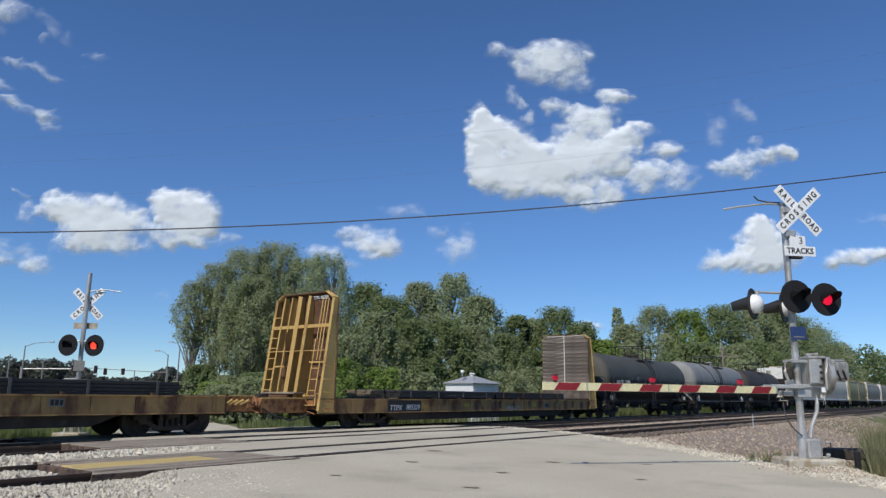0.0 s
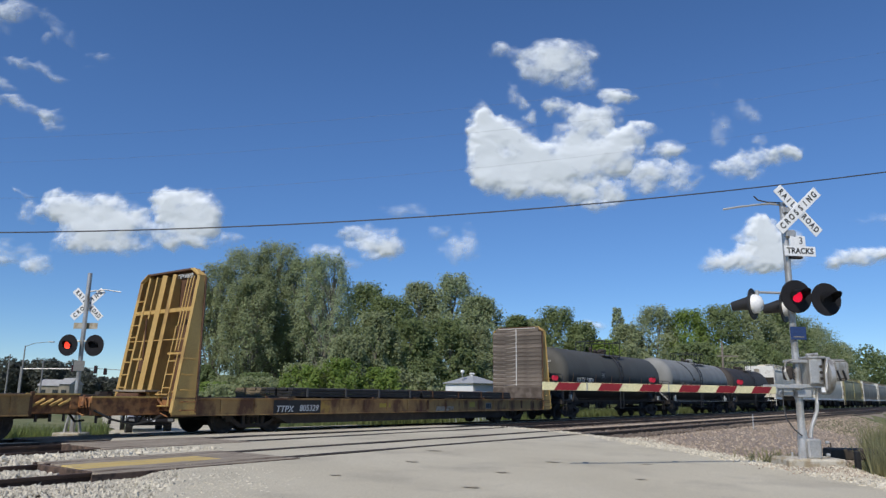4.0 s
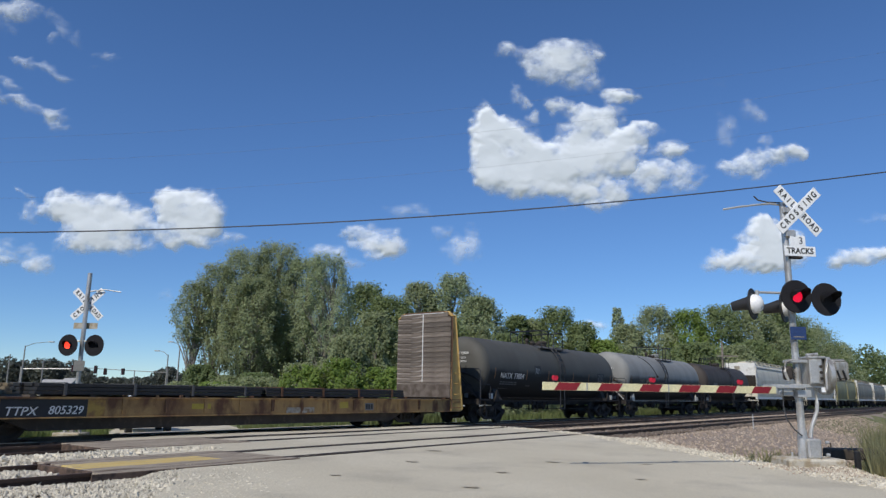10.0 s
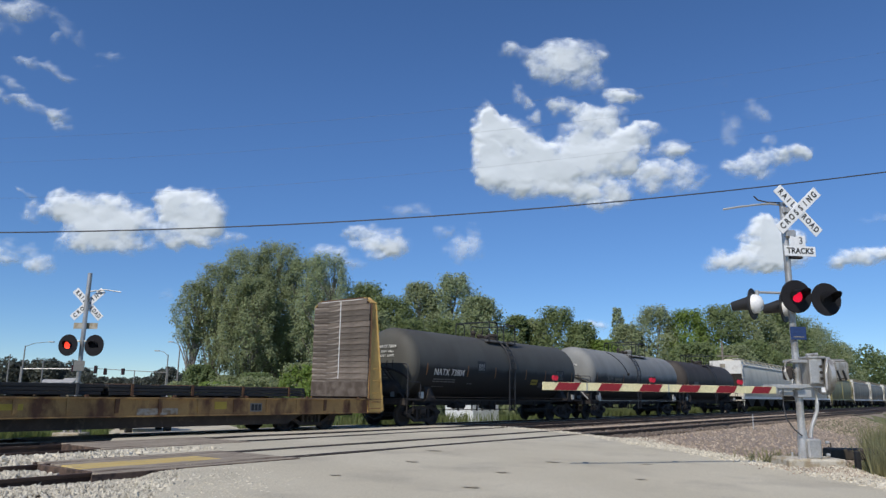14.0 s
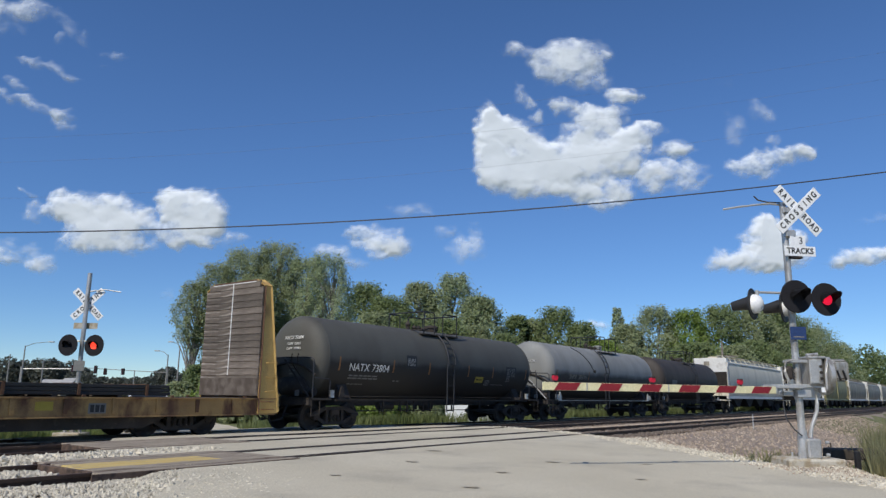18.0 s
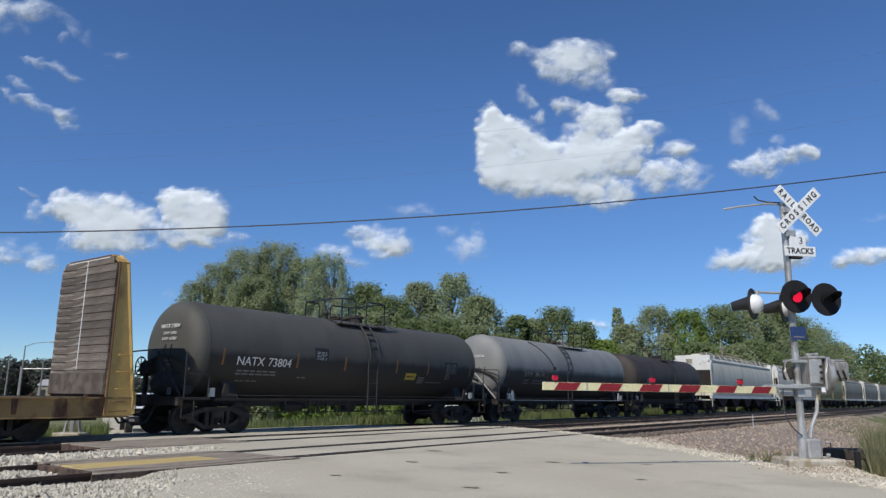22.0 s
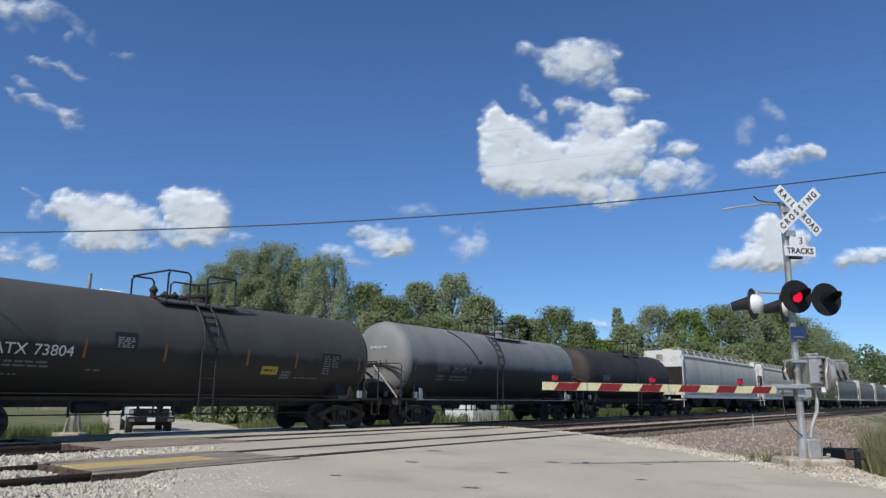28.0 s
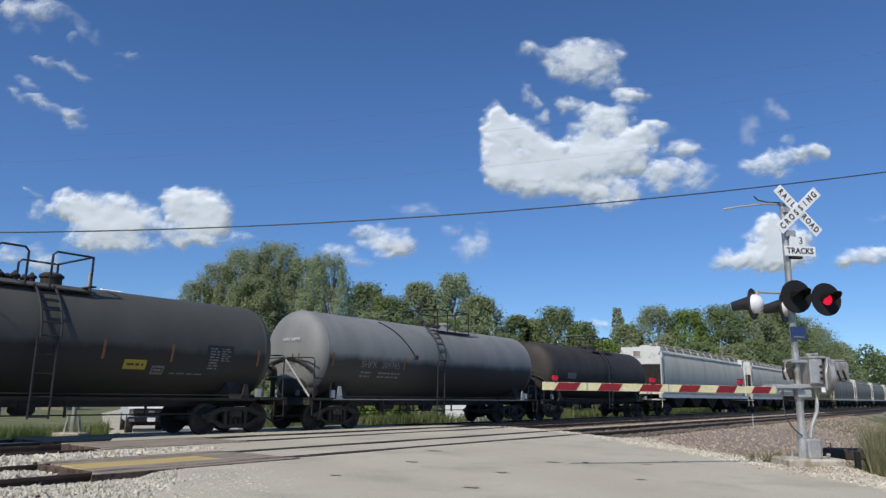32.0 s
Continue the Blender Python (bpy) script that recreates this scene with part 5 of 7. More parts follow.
def flasher(sig, at, phase, hooded=0.42, lens=M_REDLENS):
    """A flashing light: black round target and hood, and an added glowing red disc that slides before or behind the
    dark lens.
    """
    lamp = part("lamp_target", lathe(bmesh.new(), [(-0.02, 0.315), (-0.012, 0.32), (0.0, 0.31), (0.002, 0.12)], 32, pose(0, 0, 0, 0, 0, 90)), M_TARGET, sig, "round black target plate", True, at)
    bm = bmesh.new()
    n = 18
    v = []
    for i in range(n + 1):
        a = math.radians(-25 + 230 * i / n)
        ln = hooded * (0.30 + 0.65 * max(0, math.sin(a)) ** 0.6) if math.sin(a) > 0 else 0.10
        v.append((bm.verts.new((0.13 * math.cos(a), -0.01, 0.13 * math.sin(a))), bm.verts.new((0.13 * math.cos(a), -ln, 0.13 * math.sin(a) - 0.05 * ln))))
    for (a, b), (c, d) in zip(v, v[1:]):
        bm.faces.new((a, b, d, c))
    bmesh.ops.solidify(bm, geom=list(bm.faces), thickness=0.006)
    hood = part("hood", bm, M_TARGET, lamp, "", True)
    part("housing", lathe(bmesh.new(), [(0.02, 0.16), (0.09, 0.14), (0.15, 0.08), (0.17, 0.02)], 20, pose(0, 0, 0, 0, 0, 90)), M_ALU, lamp, "pale rounded lamp housing", True)
    part("dark_lens", lathe(bmesh.new(), [(-0.012, 0.118), (-0.006, 0.12), (0.0, 0.118)], 24, pose(0, 0, 0, 0, 0, 90)), M_DARKLENS, lamp, "unlit red lens", True)
    bm = bmesh.new()
    lathe(bm, [(0.0, 0.02), (0.004, 0.108), (0.012, 0.112)], 24, pose(0, 0, 0, 0, 0, -90))
    ref = part("glow_disc", bm, lens, sig, "red light")
    ref.matrix_basis = at @ pose(0, -0.03, 0)
    FLASHERS.append((ref, at, phase))
    return lamp


def crossbuck(sig, x, y, z, turn, tilt=0.0):
    """Two crossed white blades with black letters, facing -y before turning."""
    root = pose(x, y, z, 0, 0, turn)
    b1 = part("crossbuck_blade", box(bmesh.new(), 0, 0, 0, 1.22, 0.012, 0.215, bev=0.003), M_WHITE, sig, "white blade with black letters", at=root @ pose(0, -0.012, 0, 0, -45 + tilt, 0))
    b2 = part("crossbuck_blade", box(bmesh.new(), 0, 0, 0, 1.22, 0.012, 0.215, bev=0.003), M_WHITE, sig, "white blade with black letters", at=root @ pose(0, 0.002, 0, 0, 45 + tilt, 0))
    for k, ch in enumerate("CROSSING"):
        writing(ch, 0.17, M_LETTER, b1, pose(-0.49 + k * 0.14, -0.008, 0), depth=0.002, squeeze=0.8, heavy=0.005)
    for word, x0 in (("RAIL", -0.50), ("ROAD", 0.17)):
        for k, ch in enumerate(word):
            writing(ch, 0.17, M_LETTER, b2, pose(x0 + k * 0.115, -0.008, 0), depth=0.002, squeeze=0.75, heavy=0.005)


def tracks_sign(sig, x, y, z, turn):
    root = pose(x, y, z, 0, 0, turn)
    s = part("track_count_sign", box(bmesh.new(), 0, 0, 0, 0.66, 0.01, 0.20, bev=0.003), M_WHITE, sig, "small white sign with black letters", at=root)
    box(bm := bmesh.new(), -0.03, 0, 0.20, 0.32, 0.01, 0.20, bev=0.003)
    p2 = part("track_number_plate", bm, M_WHITE, sig, at=root)
    writing("TRACKS", 0.16, M_LETTER, s, pose(0, -0.007, 0), depth=0.002, squeeze=0.95, heavy=0.004)
    writing("3", 0.2, M_LETTER, p2, pose(0.03, -0.007, 0.2), depth=0.002)


SIG = Vector((6.76, 13.7, 0.0))
sig = thing("crossing_signal", pose(SIG.x, SIG.y, 0), "railway crossing signal with crossbuck, red lights and gate", "crossing signal", "crossing signals")
part("mast", rod(bmesh.new(), (0, 0, 0.05), (0, 0, 4.95), 0.068, 0.062, seg=20), M_ALU, sig, smooth=True)
part("mast_base", rod(bmesh.new(), (0, 0, 0.02), (0, 0, 0.55), 0.105, 0.08, seg=16), M_ALU, sig, smooth=True)
part("junction_base", box(bmesh.new(), 0.15, -0.04, 0.22, 0.25, 0.24, 0.36, bev=0.03), M_GALV, sig, "grey cast box at the mast's foot")
for a in range(4):
    bx, by = 0.2 * math.cos(a * 1.57 + 0.8), 0.2 * math.sin(a * 1.57 + 0.8)
    part("anchor_bolt", rod(bmesh.new(), (bx, by, 0.02), (bx, by, 0.14), 0.018, seg=6), M_GALV, sig)
for z in (0.12, 0.34):
    part("hinge_bolt", rod(bmesh.new(), (0.33, -0.18, z), (0.39, -0.18, z), 0.03, seg=8), M_GALV, sig)
FACE = 8
crossbuck(sig, 0.25, -0.10, 4.77, FACE, 2)
tracks_sign(sig, 0.22, -0.10, 3.95, FACE)
part("sign_clamp", box(bmesh.new(), 0.06, -0.05, 4.30, 0.2, 0.16, 0.14, bev=0.02), M_ALU, sig)
part("sign_clamp", box(bmesh.new(), 0.08, -0.05, 4.78, 0.24, 0.12, 0.12, bev=0.02), M_ALU, sig)
part("sign_clamp", box(bmesh.new(), 0.14, -0.05, 3.83, 0.26, 0.10, 0.05, bev=0.01), M_UNDER, sig)
part("lamp_crossarm", rod(bmesh.new(), (-0.58, 0.05, 3.15), (0.80, 0.02, 3.12), 0.024, seg=8), M_GALV, sig, "galvanised pipe that carries the lamps")
flasher(sig, pose(0.01, -0.20, 3.04, 0, 0, 7), 0)
flasher(sig, pose(0.61, -0.14, 3.00, 0, 0, 9), 1)
for x, yy, z in ((-0.70, 0.06, 2.92), (0.02, 0.30, 2.90)):
    bl = part("back_lamp", lathe(bmesh.new(), [(-0.02, 0.305), (-0.012, 0.31), (0.0, 0.30), (0.002, 0.12)], 32, pose(0, 0, 0, 0, 0, 90)), M_BLACK, sig, "lamp facing the far side of the crossing", True, pose(x, yy, z, 0, 0, 229))
    part("housing", lathe(bmesh.new(), [(0.0, 0.19), (0.07, 0.185), (0.15, 0.13), (0.19, 0.03)], 20, pose(0, 0, 0, 0, 0, 90)), M_WHITE, bl, "white rounded lamp housing", True)
    part("hood", rod(bmesh.new(), (0, -0.03, 0.03), (0, -0.40, -0.02), 0.14, 0.09, seg=16), M_BLACK, bl, smooth=True)
    part("pipe_fitting", rod(bmesh.new(), (0, 0.08, 0.14), (0, 0.08, 0.26), 0.035, seg=8), M_GALV, bl)
part("blue_notice", box(bmesh.new(), 0.05, -0.09, 2.35, 0.30, 0.012, 0.25, None, 0.004), M_BLUE, sig, "small blue emergency notice plate")
for k, w in ((0, 0.16), (1, 0.18), (2, 0.2)):
    part("notice_bar", box(bmesh.new(), 0.05, -0.098, 2.43 - k * 0.075, w, 0.004, 0.015), M_HOPGREY if k == 2 else M_BLUE, sig)
tube(bm := bmesh.new(), [(0, 0, 4.90), (-0.25, 0.0, 4.93), (-0.55, 0.0, 4.90), (-0.85, 0.0, 4.86), (-1.19, 0.0, 4.80)], 0.02, 6)
part("wire_arm", bm, M_GALV, sig)
tube(bm := bmesh.new(), [(-0.02, 0, 4.95), (-0.3, 0, 4.96), (-0.48, 0, 5.0), (-0.56, 0, 5.08)], 0.014, 6)
part("wire_end", bm, M_WIRE, sig)
# gate mechanism
gm = part("gate_mechanism", box(bmesh.new(), 0.27, 0.0, 1.62, 0.26, 0.44, 0.50, bev=0.03), M_ALU, sig, "grey gate motor housing")
part("lid", box(bmesh.new(), 0.30, 0.0, 1.89, 0.34, 0.46, 0.05, bev=0.02), M_ALU, gm)
part("lifting_lug", rod(bmesh.new(), (0.18, -0.05, 1.94), (0.40, -0.05, 1.96), 0.03, seg=8), M_ALU, gm)
part("cover_plate", box(bmesh.new(), 0.22, -0.225, 1.62, 0.16, 0.02, 0.42, bev=0.01), M_GALV, gm)
for k in range(3):
    part("latch", rod(bmesh.new(), (0.345, -0.245, 1.50 + 0.11 * k), (0.345, -0.215, 1.50 + 0.11 * k), 0.028, seg=8), M_UNDER, gm)
gear = part("gear_guard", lathe(bmesh.new(), [(-0.05, 0.30), (-0.04, 0.36), (0.04, 0.36), (0.05, 0.30)], 30, pose(0.50, -0.02, 1.56)), M_ALU, sig, "round grey gear guard", True)
for k in range(4):
    part("guard_slot", box(bmesh.new(), 0.552, -0.2 + 0.12 * k, 1.66 + 0.03 * k, 0.01, 0.03, 0.16), M_UNDER, gear)
tube(bm := bmesh.new(), [(0.40, -0.28, 1.30), (0.40, -0.29, 1.60), (0.44, -0.28, 1.80), (0.5, -0.2, 1.88)], 0.022, 6)
part("guard_handle", bm, M_GALV, sig)
cw = part("counterweight", box(bmesh.new(), 0.80, 0.02, 1.67, 0.34, 0.07, 0.42, bev=0.05), M_ALU, sig, "grey counterweight plates")
part("inner_plate", box(bmesh.new(), 0.83, -0.035, 1.66, 0.27, 0.05, 0.36, bev=0.04), M_ALU, cw)
for x in (0.75, 0.86):
    part("weight_bolt", rod(bmesh.new(), (x + 0.03, -0.08, 1.48), (x - 0.02, -0.08, 1.66), 0.02, seg=6), M_BLACK, cw)
part("counterweight_arm", box(bmesh.new(), 0.62, 0.03, 1.66, 0.1, 0.05, 0.5, bev=0.01), M_ALU, sig)
part("mast_clamp", box(bmesh.new(), 0.06, -0.01, 1.82, 0.52, 0.26, 0.06, bev=0.01), M_GALV, sig)
part("mast_clamp", box(bmesh.new(), 0.12, -0.01, 1.36, 0.62, 0.30, 0.07, bev=0.01), M_GALV, sig)
part("mast_clamp", box(bmesh.new(), 0.05, -0.02, 1.22, 0.26, 0.24, 0.14, bev=0.01), M_GALV, sig)
part("white_tag", box(bmesh.new(), 0.35, -0.24, 1.29, 0.07, 0.012, 0.09), M_WHITE, sig)
part("hinge_block", box(bmesh.new(), -0.2, -0.05, 1.60, 0.13, 0.2, 0.26, bev=0.03), M_UNDER, sig)
tube(bm := bmesh.new(), [(-0.12, -0.12, 1.84), (-0.26, -0.13, 1.80), (-0.29, -0.13, 1.62), (-0.22, -0.12, 1.45)], 0.03, 6)
part("hinge_bow", bm, M_ALU, sig)
part("lower_hook", box(bmesh.new(), -0.26, -0.05, 1.22, 0.26, 0.1, 0.10, bev=0.02), M_GALV, sig)
part("lower_hook", box(bmesh.new(), -0.16, 0.08, 1.18, 0.22, 0.06, 0.18, bev=0.02), M_UNDER, sig)
tube(bm := bmesh.new(), [(-0.36, -0.15, 1.3), (-0.38, -0.16, 1.0), (-0.34, -0.16, 0.75), (-0.18, -0.12, 0.55), (-0.05, -0.1, 0.45)], 0.012, 6)
part("cable", bm, M_WIRE, sig)
tube(bm := bmesh.new(), [(0.30, -0.05, 1.32), (0.31, -0.05, 1.05), (0.29, -0.05, 0.9), (0.17, -0.05, 0.62), (0.13, -0.05, 0.42)], 0.036, 8)
part("conduit", bm, M_GALV, sig)
for a in (0.5, 1.5, 2.7, 3.9):
    tube(bm := bmesh.new(), arc((-0.10, -0.1, 1.45 + 0.05 * a), (-0.06, 0.1, 1.76 - 0.03 * a), 0.04 * a - 0.1, 8), 0.012, 5)
    part("cable", bm, M_WIRE, sig)
# gate arm, reaching out over the road towards the near lane
arm = part("gate_arm", box(bmesh.new(), -2.465, 0, 0, 4.93, 0.03, 0.128, bev=0.004), M_ARMWHITE, sig, "cream and red striped gate arm", at=pose(-0.57, -0.30, 1.272, 0, -0.05, 22))
for k in range(6):
    x = -4.93 + 0.20 + k * 0.825
    bm = prism(bmesh.new(), [(x, -0.061), (x + 0.41, -0.061), (x + 0.50, 0.061), (x + 0.09, 0.061)], "y", -0.0225, -0.0165)
    part("red_stripe", bm, M_ARMRED, arm)
    if k in (0, 2, 5):
        part("splice_bolt", box(bmesh.new(), x + 0.62, -0.018, 0.0, 0.02, 0.012, 0.13), M_GALV, arm)
for x in (-4.70, -2.78, -0.84):
    lm = part("arm_lamp", rod(bmesh.new(), (x, -0.03, 0.135), (x, 0.03, 0.135), 0.046, seg=16), M_ARMLENS, arm, "dim red gate lamp")
    part("lamp_bracket", box(bmesh.new(), x, 0, 0.085, 0.04, 0.05, 0.05), M_BLACK, lm)
    part("lamp_cap", box(bmesh.new(), x, 0, 0.178, 0.06, 0.09, 0.02), M_BLACK, lm)
part("arm_bracket", box(bmesh.new(), -0.30, -0.22, 1.345, 0.62, 0.05, 0.07, pose(0, 0, 0), 0.01), M_GALV, sig)
part("arm_bracket", box(bmesh.new(), -0.30, 0.12, 1.345, 0.62, 0.05, 0.07, pose(0, 0, 0), 0.01), M_GALV, sig)
pad = part("signal_foundation", box(bmesh.new(), SIG.x + 0.12, SIG.y + 0.10, -0.12, 1.06, 0.80, 0.34, bev=0.04), M_CONC)
tagged(pad, "stained concrete foundation block under the signal", "foundation")
post = part("wooden_post", box(bmesh.new(), 7.78, 13.75, -0.18, 0.085, 0.10, 0.70, bev=0.012), M_BLACK)
tagged(post, "short black timber post at the gravel's edge", "post")
log = part("fallen_timber", box(bmesh.new(), 0, 0, 0, 2.6, 0.26, 0.21, bev=0.02), M_TIE, at=pose(9.05, 15.1, 0.03, 4, 1, 12))
tagged(log, "old dark sleeper lying beside the pad", "timber")

for x, y, h, lean in ((11.35, 21.6, 0.80, 3), (11.75, 22.0, 0.86, -6)):
    stake = part("wooden_stake", box(bmesh.new(), 0, 0, h / 2, 0.035, 0.03, h, bev=0.006), M_TIE, at=pose(x, y, ground_z(x, y) - 0.06, 2, lean, 0))
    tagged(stake, "thin dark wooden stake driven into the ballast", "stake", "stakes by the pad")

# the signal across the tracks
SL = Vector((-10.79, 21.5, 0))
sig2 = thing("crossing_signal", pose(SL.x, SL.y, 0), "railway crossing signal on the far side, red lights flashing", "crossing signal", "crossing signals")
part("mast", rod(bmesh.new(), (0, 0, -0.15), (0, 0, 4.62), 0.065, 0.065, seg=16), M_ALU, sig2, smooth=True)
part("mast_base", box(bmesh.new(), 0, 0, 0.12, 0.13, 0.13, 0.5, bev=0.02), M_ALU, sig2)
for s in (-1, 1):
    part("base_fin", prism(bmesh.new(), [(s * 0.20, -0.1), (s * 0.25, -0.1), (s * 0.15, 0.42), (s * 0.12, 0.42)], "y", -0.06, 0.06), M_ALU, sig2)
crossbuck(sig2, 0.0, 0.08, 3.68, 0)
part("track_count_sign", box(bmesh.new(), 0.0, 0.08, 3.02, 0.72, 0.01, 0.18), M_CONC, sig2, "grey back of a small sign")
rod(bm := bmesh.new(), (-0.5, 0, 2.55), (0.5, 0, 2.55), 0.025, seg=8)
part("lamp_crossarm", bm, M_GALV, sig2)
flasher(sig2, pose(-0.34, -0.14, 2.42, 0, 0, -10), 0, 0.2, M_BRIGHTLENS)
flasher(sig2, pose(0.44, -0.14, 2.42, 0, 0, -10), 1, 0.2, M_BRIGHTLENS)
part("notice", box(bmesh.new(), 0.02, -0.08, 1.82, 0.32, 0.012, 0.3), M_DULL, sig2)
tube(bm := bmesh.new(), [(0, 0, 4.05), (0.5, 0, 4.12), (1.0, 0, 4.05)], 0.018, 6)
part("wire_arm", bm, M_GALV, sig2)
fb = part("signal_foundation", box(bmesh.new(), SL.x - 0.02, SL.y, -0.20, 0.78, 0.7, 0.20, bev=0.03), M_CONC)
tagged(fb, "pale concrete foundation block of the far signal", "foundation")

# ---- trees ----
def leaf_mesh(name, p, out, size, leaf, nr):
    """Small bent leaf quads at the places p, facing out."""
    n = len(p)
    out = out / (np.linalg.norm(out, axis=1)[:, None] + 1e-6)
    a = np.cross(out, nr.normal(size=(n, 3)))
    a /= np.linalg.norm(a, axis=1)[:, None] + 1e-6
    b = np.cross(out, a)
    s = size[:, None]
    quads = np.stack([p - a * s * 0.5, p - b * s * 0.34 + out * s * 0.08, p + a * s * 0.55, p + b * s * 0.34 + out * s * 0.08], 1).reshape(-1, 3)
    me = bpy.data.meshes.new(name)
    me.vertices.add(4 * n)
    me.vertices.foreach_set("co", quads.ravel())
    me.loops.add(4 * n)
    me.loops.foreach_set("vertex_index", np.arange(4 * n))
    me.polygons.add(n)
    me.polygons.foreach_set("loop_start", np.arange(0, 4 * n, 4))
    me.update(calc_edges=True)
    me.materials.append(leaf)
    return me


def tree(x, y, h, w, leaf, label, seed, count=2600, size=0.24, trunk=0.22, low=0.25, bark=None, slim=0.85, clumps=100, category="tree"):
    """Tapered trunk and rising limbs that carry many leafy sprays, uneven in size, with gaps between them."""
    rnd = random.Random(seed)
    z0 = ground_z(x, y) - 0.1
    ob = thing("tree" if category == "tree" else "shrub", pose(x, y, z0), label, category, "trees behind the tracks" if category == "tree" else "shrubs behind the tracks")
    bm = bmesh.new()
    k0 = trunk * h / 14
    bend = [Vector((rnd.gauss(0, 0.03) * h * f, rnd.gauss(0, 0.02) * h * f, h * f)) for f in (0, 0.22, 0.45, 0.68, 0.9)]
    for (p, q), (r1, r2) in zip(zip(bend, bend[1:]), ((1, 0.8), (0.8, 0.58), (0.58, 0.35), (0.35, 0.1))):
        rod(bm, p, q, k0 * r1, k0 * r2, seg=8)
    cs = []
    lobes = [rnd.uniform(0.78, 1.15) for _ in range(7)]
    for k in range(clumps):
        f = (k + rnd.uniform(0, 1)) / clumps
        a = k * 2.39996 + rnd.uniform(-0.4, 0.4)
        env = max(0.05, math.sin(math.pi * (0.13 + 0.80 * f ** 0.92))) ** slim
        la = (a / math.tau * 7) % 7
        lobe = lobes[int(la)] * (1 - la % 1) + lobes[(int(la) + 1) % 7] * (la % 1)
        reach = w * env * lobe * math.sqrt(rnd.uniform(0.12, 1.0))
        spray = w * rnd.uniform(0.09, 0.19)
        z = h * (low + (1.0 - low) * f)
        tip = Vector((math.cos(a) * reach, math.sin(a) * reach, min(z, h - spray * 1.2)))
        cs.append((tip, spray))
        if k % 5 == 0:
            g = max(0.1, tip.z / h - 0.20 - 0.12 * rnd.random())
            i = min(3, int(g / 0.225))
            root = bend[i].lerp(bend[i + 1], min(1, (g - 0.225 * i) / 0.225))
            mid = root.lerp(tip, 0.55) + Vector((0, 0, 0.06 * h * rnd.random() - 0.02 * h))
            thick = (0.10 if bark else 0.055) * h / 14
            rod(bm, root, mid, thick, thick * 0.6, seg=5)
            rod(bm, mid, tip, thick * 0.6, 0.012, seg=4)
    part("trunk", bm, bark or M_BARK, ob)
    nr = np.random.RandomState(seed)
    wt = np.array([c[1] ** 2 for c in cs])
    pick = nr.choice(len(cs), count, p=wt / wt.sum())
    c = np.array([tuple(t[0]) for t in cs])[pick]
    g = np.array([t[1] for t in cs])[pick][:, None]
    way = nr.normal(size=(count, 3))
    way /= np.linalg.norm(way, axis=1)[:, None]
    rad = nr.uniform(size=(count, 1)) ** 0.42 * np.where(nr.uniform(size=(count, 1)) < 0.40, nr.uniform(1.0, 2.3, size=(count, 1)), 1.0)
    p = c + way * rad * g * np.array([0.95, 0.95, 1.45])
    keep = (p[:, 2] > 0.1) & (p[:, 2] < h * 1.01)
    if bark:
        keep &= (p[:, 2] > 0.60 * h) | (nr.uniform(size=count) < 0.30 + 0.7 * np.clip(p[:, 2] / (0.60 * h), 0, 1) ** 2)
    p, way = p[keep], way[keep]
    out = p - np.array([0, 0, h * 0.45])
    out /= np.linalg.norm(out, axis=1)[:, None] + 1e-6
    me = leaf_mesh("crown", p, way * 0.35 + out * 0.60 + np.array([-0.10, -0.25, 0.35]) + nr.normal(size=p.shape) * 0.5, size * nr.uniform(0.6, 1.35, len(p)), leaf, nr)
    cr = new("crown", me)
    cr.parent = ob
    return ob


COTTON = ((-21.9, 63, 11.8, 1.9, 0.55), (-20.3, 64, 13.8, 2.7, 0.3), (-18.2, 66, 15.5, 3.5, 0.3), (-15.8, 67, 16.4, 3.4, 0.28), (-13, 66, 14.8, 2.8, 0.3), (-10.2, 62, 14.4, 2.8, 0.28), (-16.6, 62, 12.2, 2.9, 0.3))
for k, (x, y, h, w, low) in enumerate(COTTON):
    tree(x, y, h, w, M_LEAF_SILVER if k in (4, 5) else M_LEAF_COTTON, "tall silvery cottonwood tree with pale limbs" if k in (4, 5) else "tall leafy cottonwood tree with visible grey limbs", 20 + k, {0: 10000, 1: 20000, 5: 22000}.get(k, 34000), 0.15, low=low, bark=M_PALEBARK, slim=0.62, clumps=230)
MIDDLE = ((-8.6, 80, 14.6, 4.1), (-5.9, 76, 12.6, 4.2), (-2.5, 80, 14.7, 3.8), (1.4, 80, 15.8, 4.3), (4.1, 77, 12.8, 3.1))
for k, (x, y, h, w) in enumerate(MIDDLE):
    tree(x, y, h, w, M_LEAF_DARK if k < 2 else M_LEAF_SILVER if k > 2 else M_LEAF_COTTON, "pale green leafy tree with an uneven crown" if k > 1 else "dark green tree deep in the wood", 40 + k, 24000, 0.24, low=0.12, bark=M_PALEBARK if k > 1 else None, clumps=200)
UNDER = ((-5.6, 60, 9.0, 2.9), (-2.6, 62, 8.6, 2.8), (-7.6, 57, 6.8, 2.4), (0.6, 64, 8.8, 2.8), (3.2, 66, 8.4, 2.6), (-20.0, 60, 4.4, 2.0), (-17.2, 58, 3.6, 2.0), (-14.5, 57, 3.8, 2.4), (-11, 57, 4.6, 2.4), (6.4, 74, 8.4, 2.6))
for k, (x, y, h, w) in enumerate(UNDER):
    tree(x, y, h, w, M_LEAF_DARK if k % 2 else M_LEAF_COTTON, "smaller dark green tree in the wood's edge", 60 + k, 15000, 0.20, low=0.04, clumps=120)
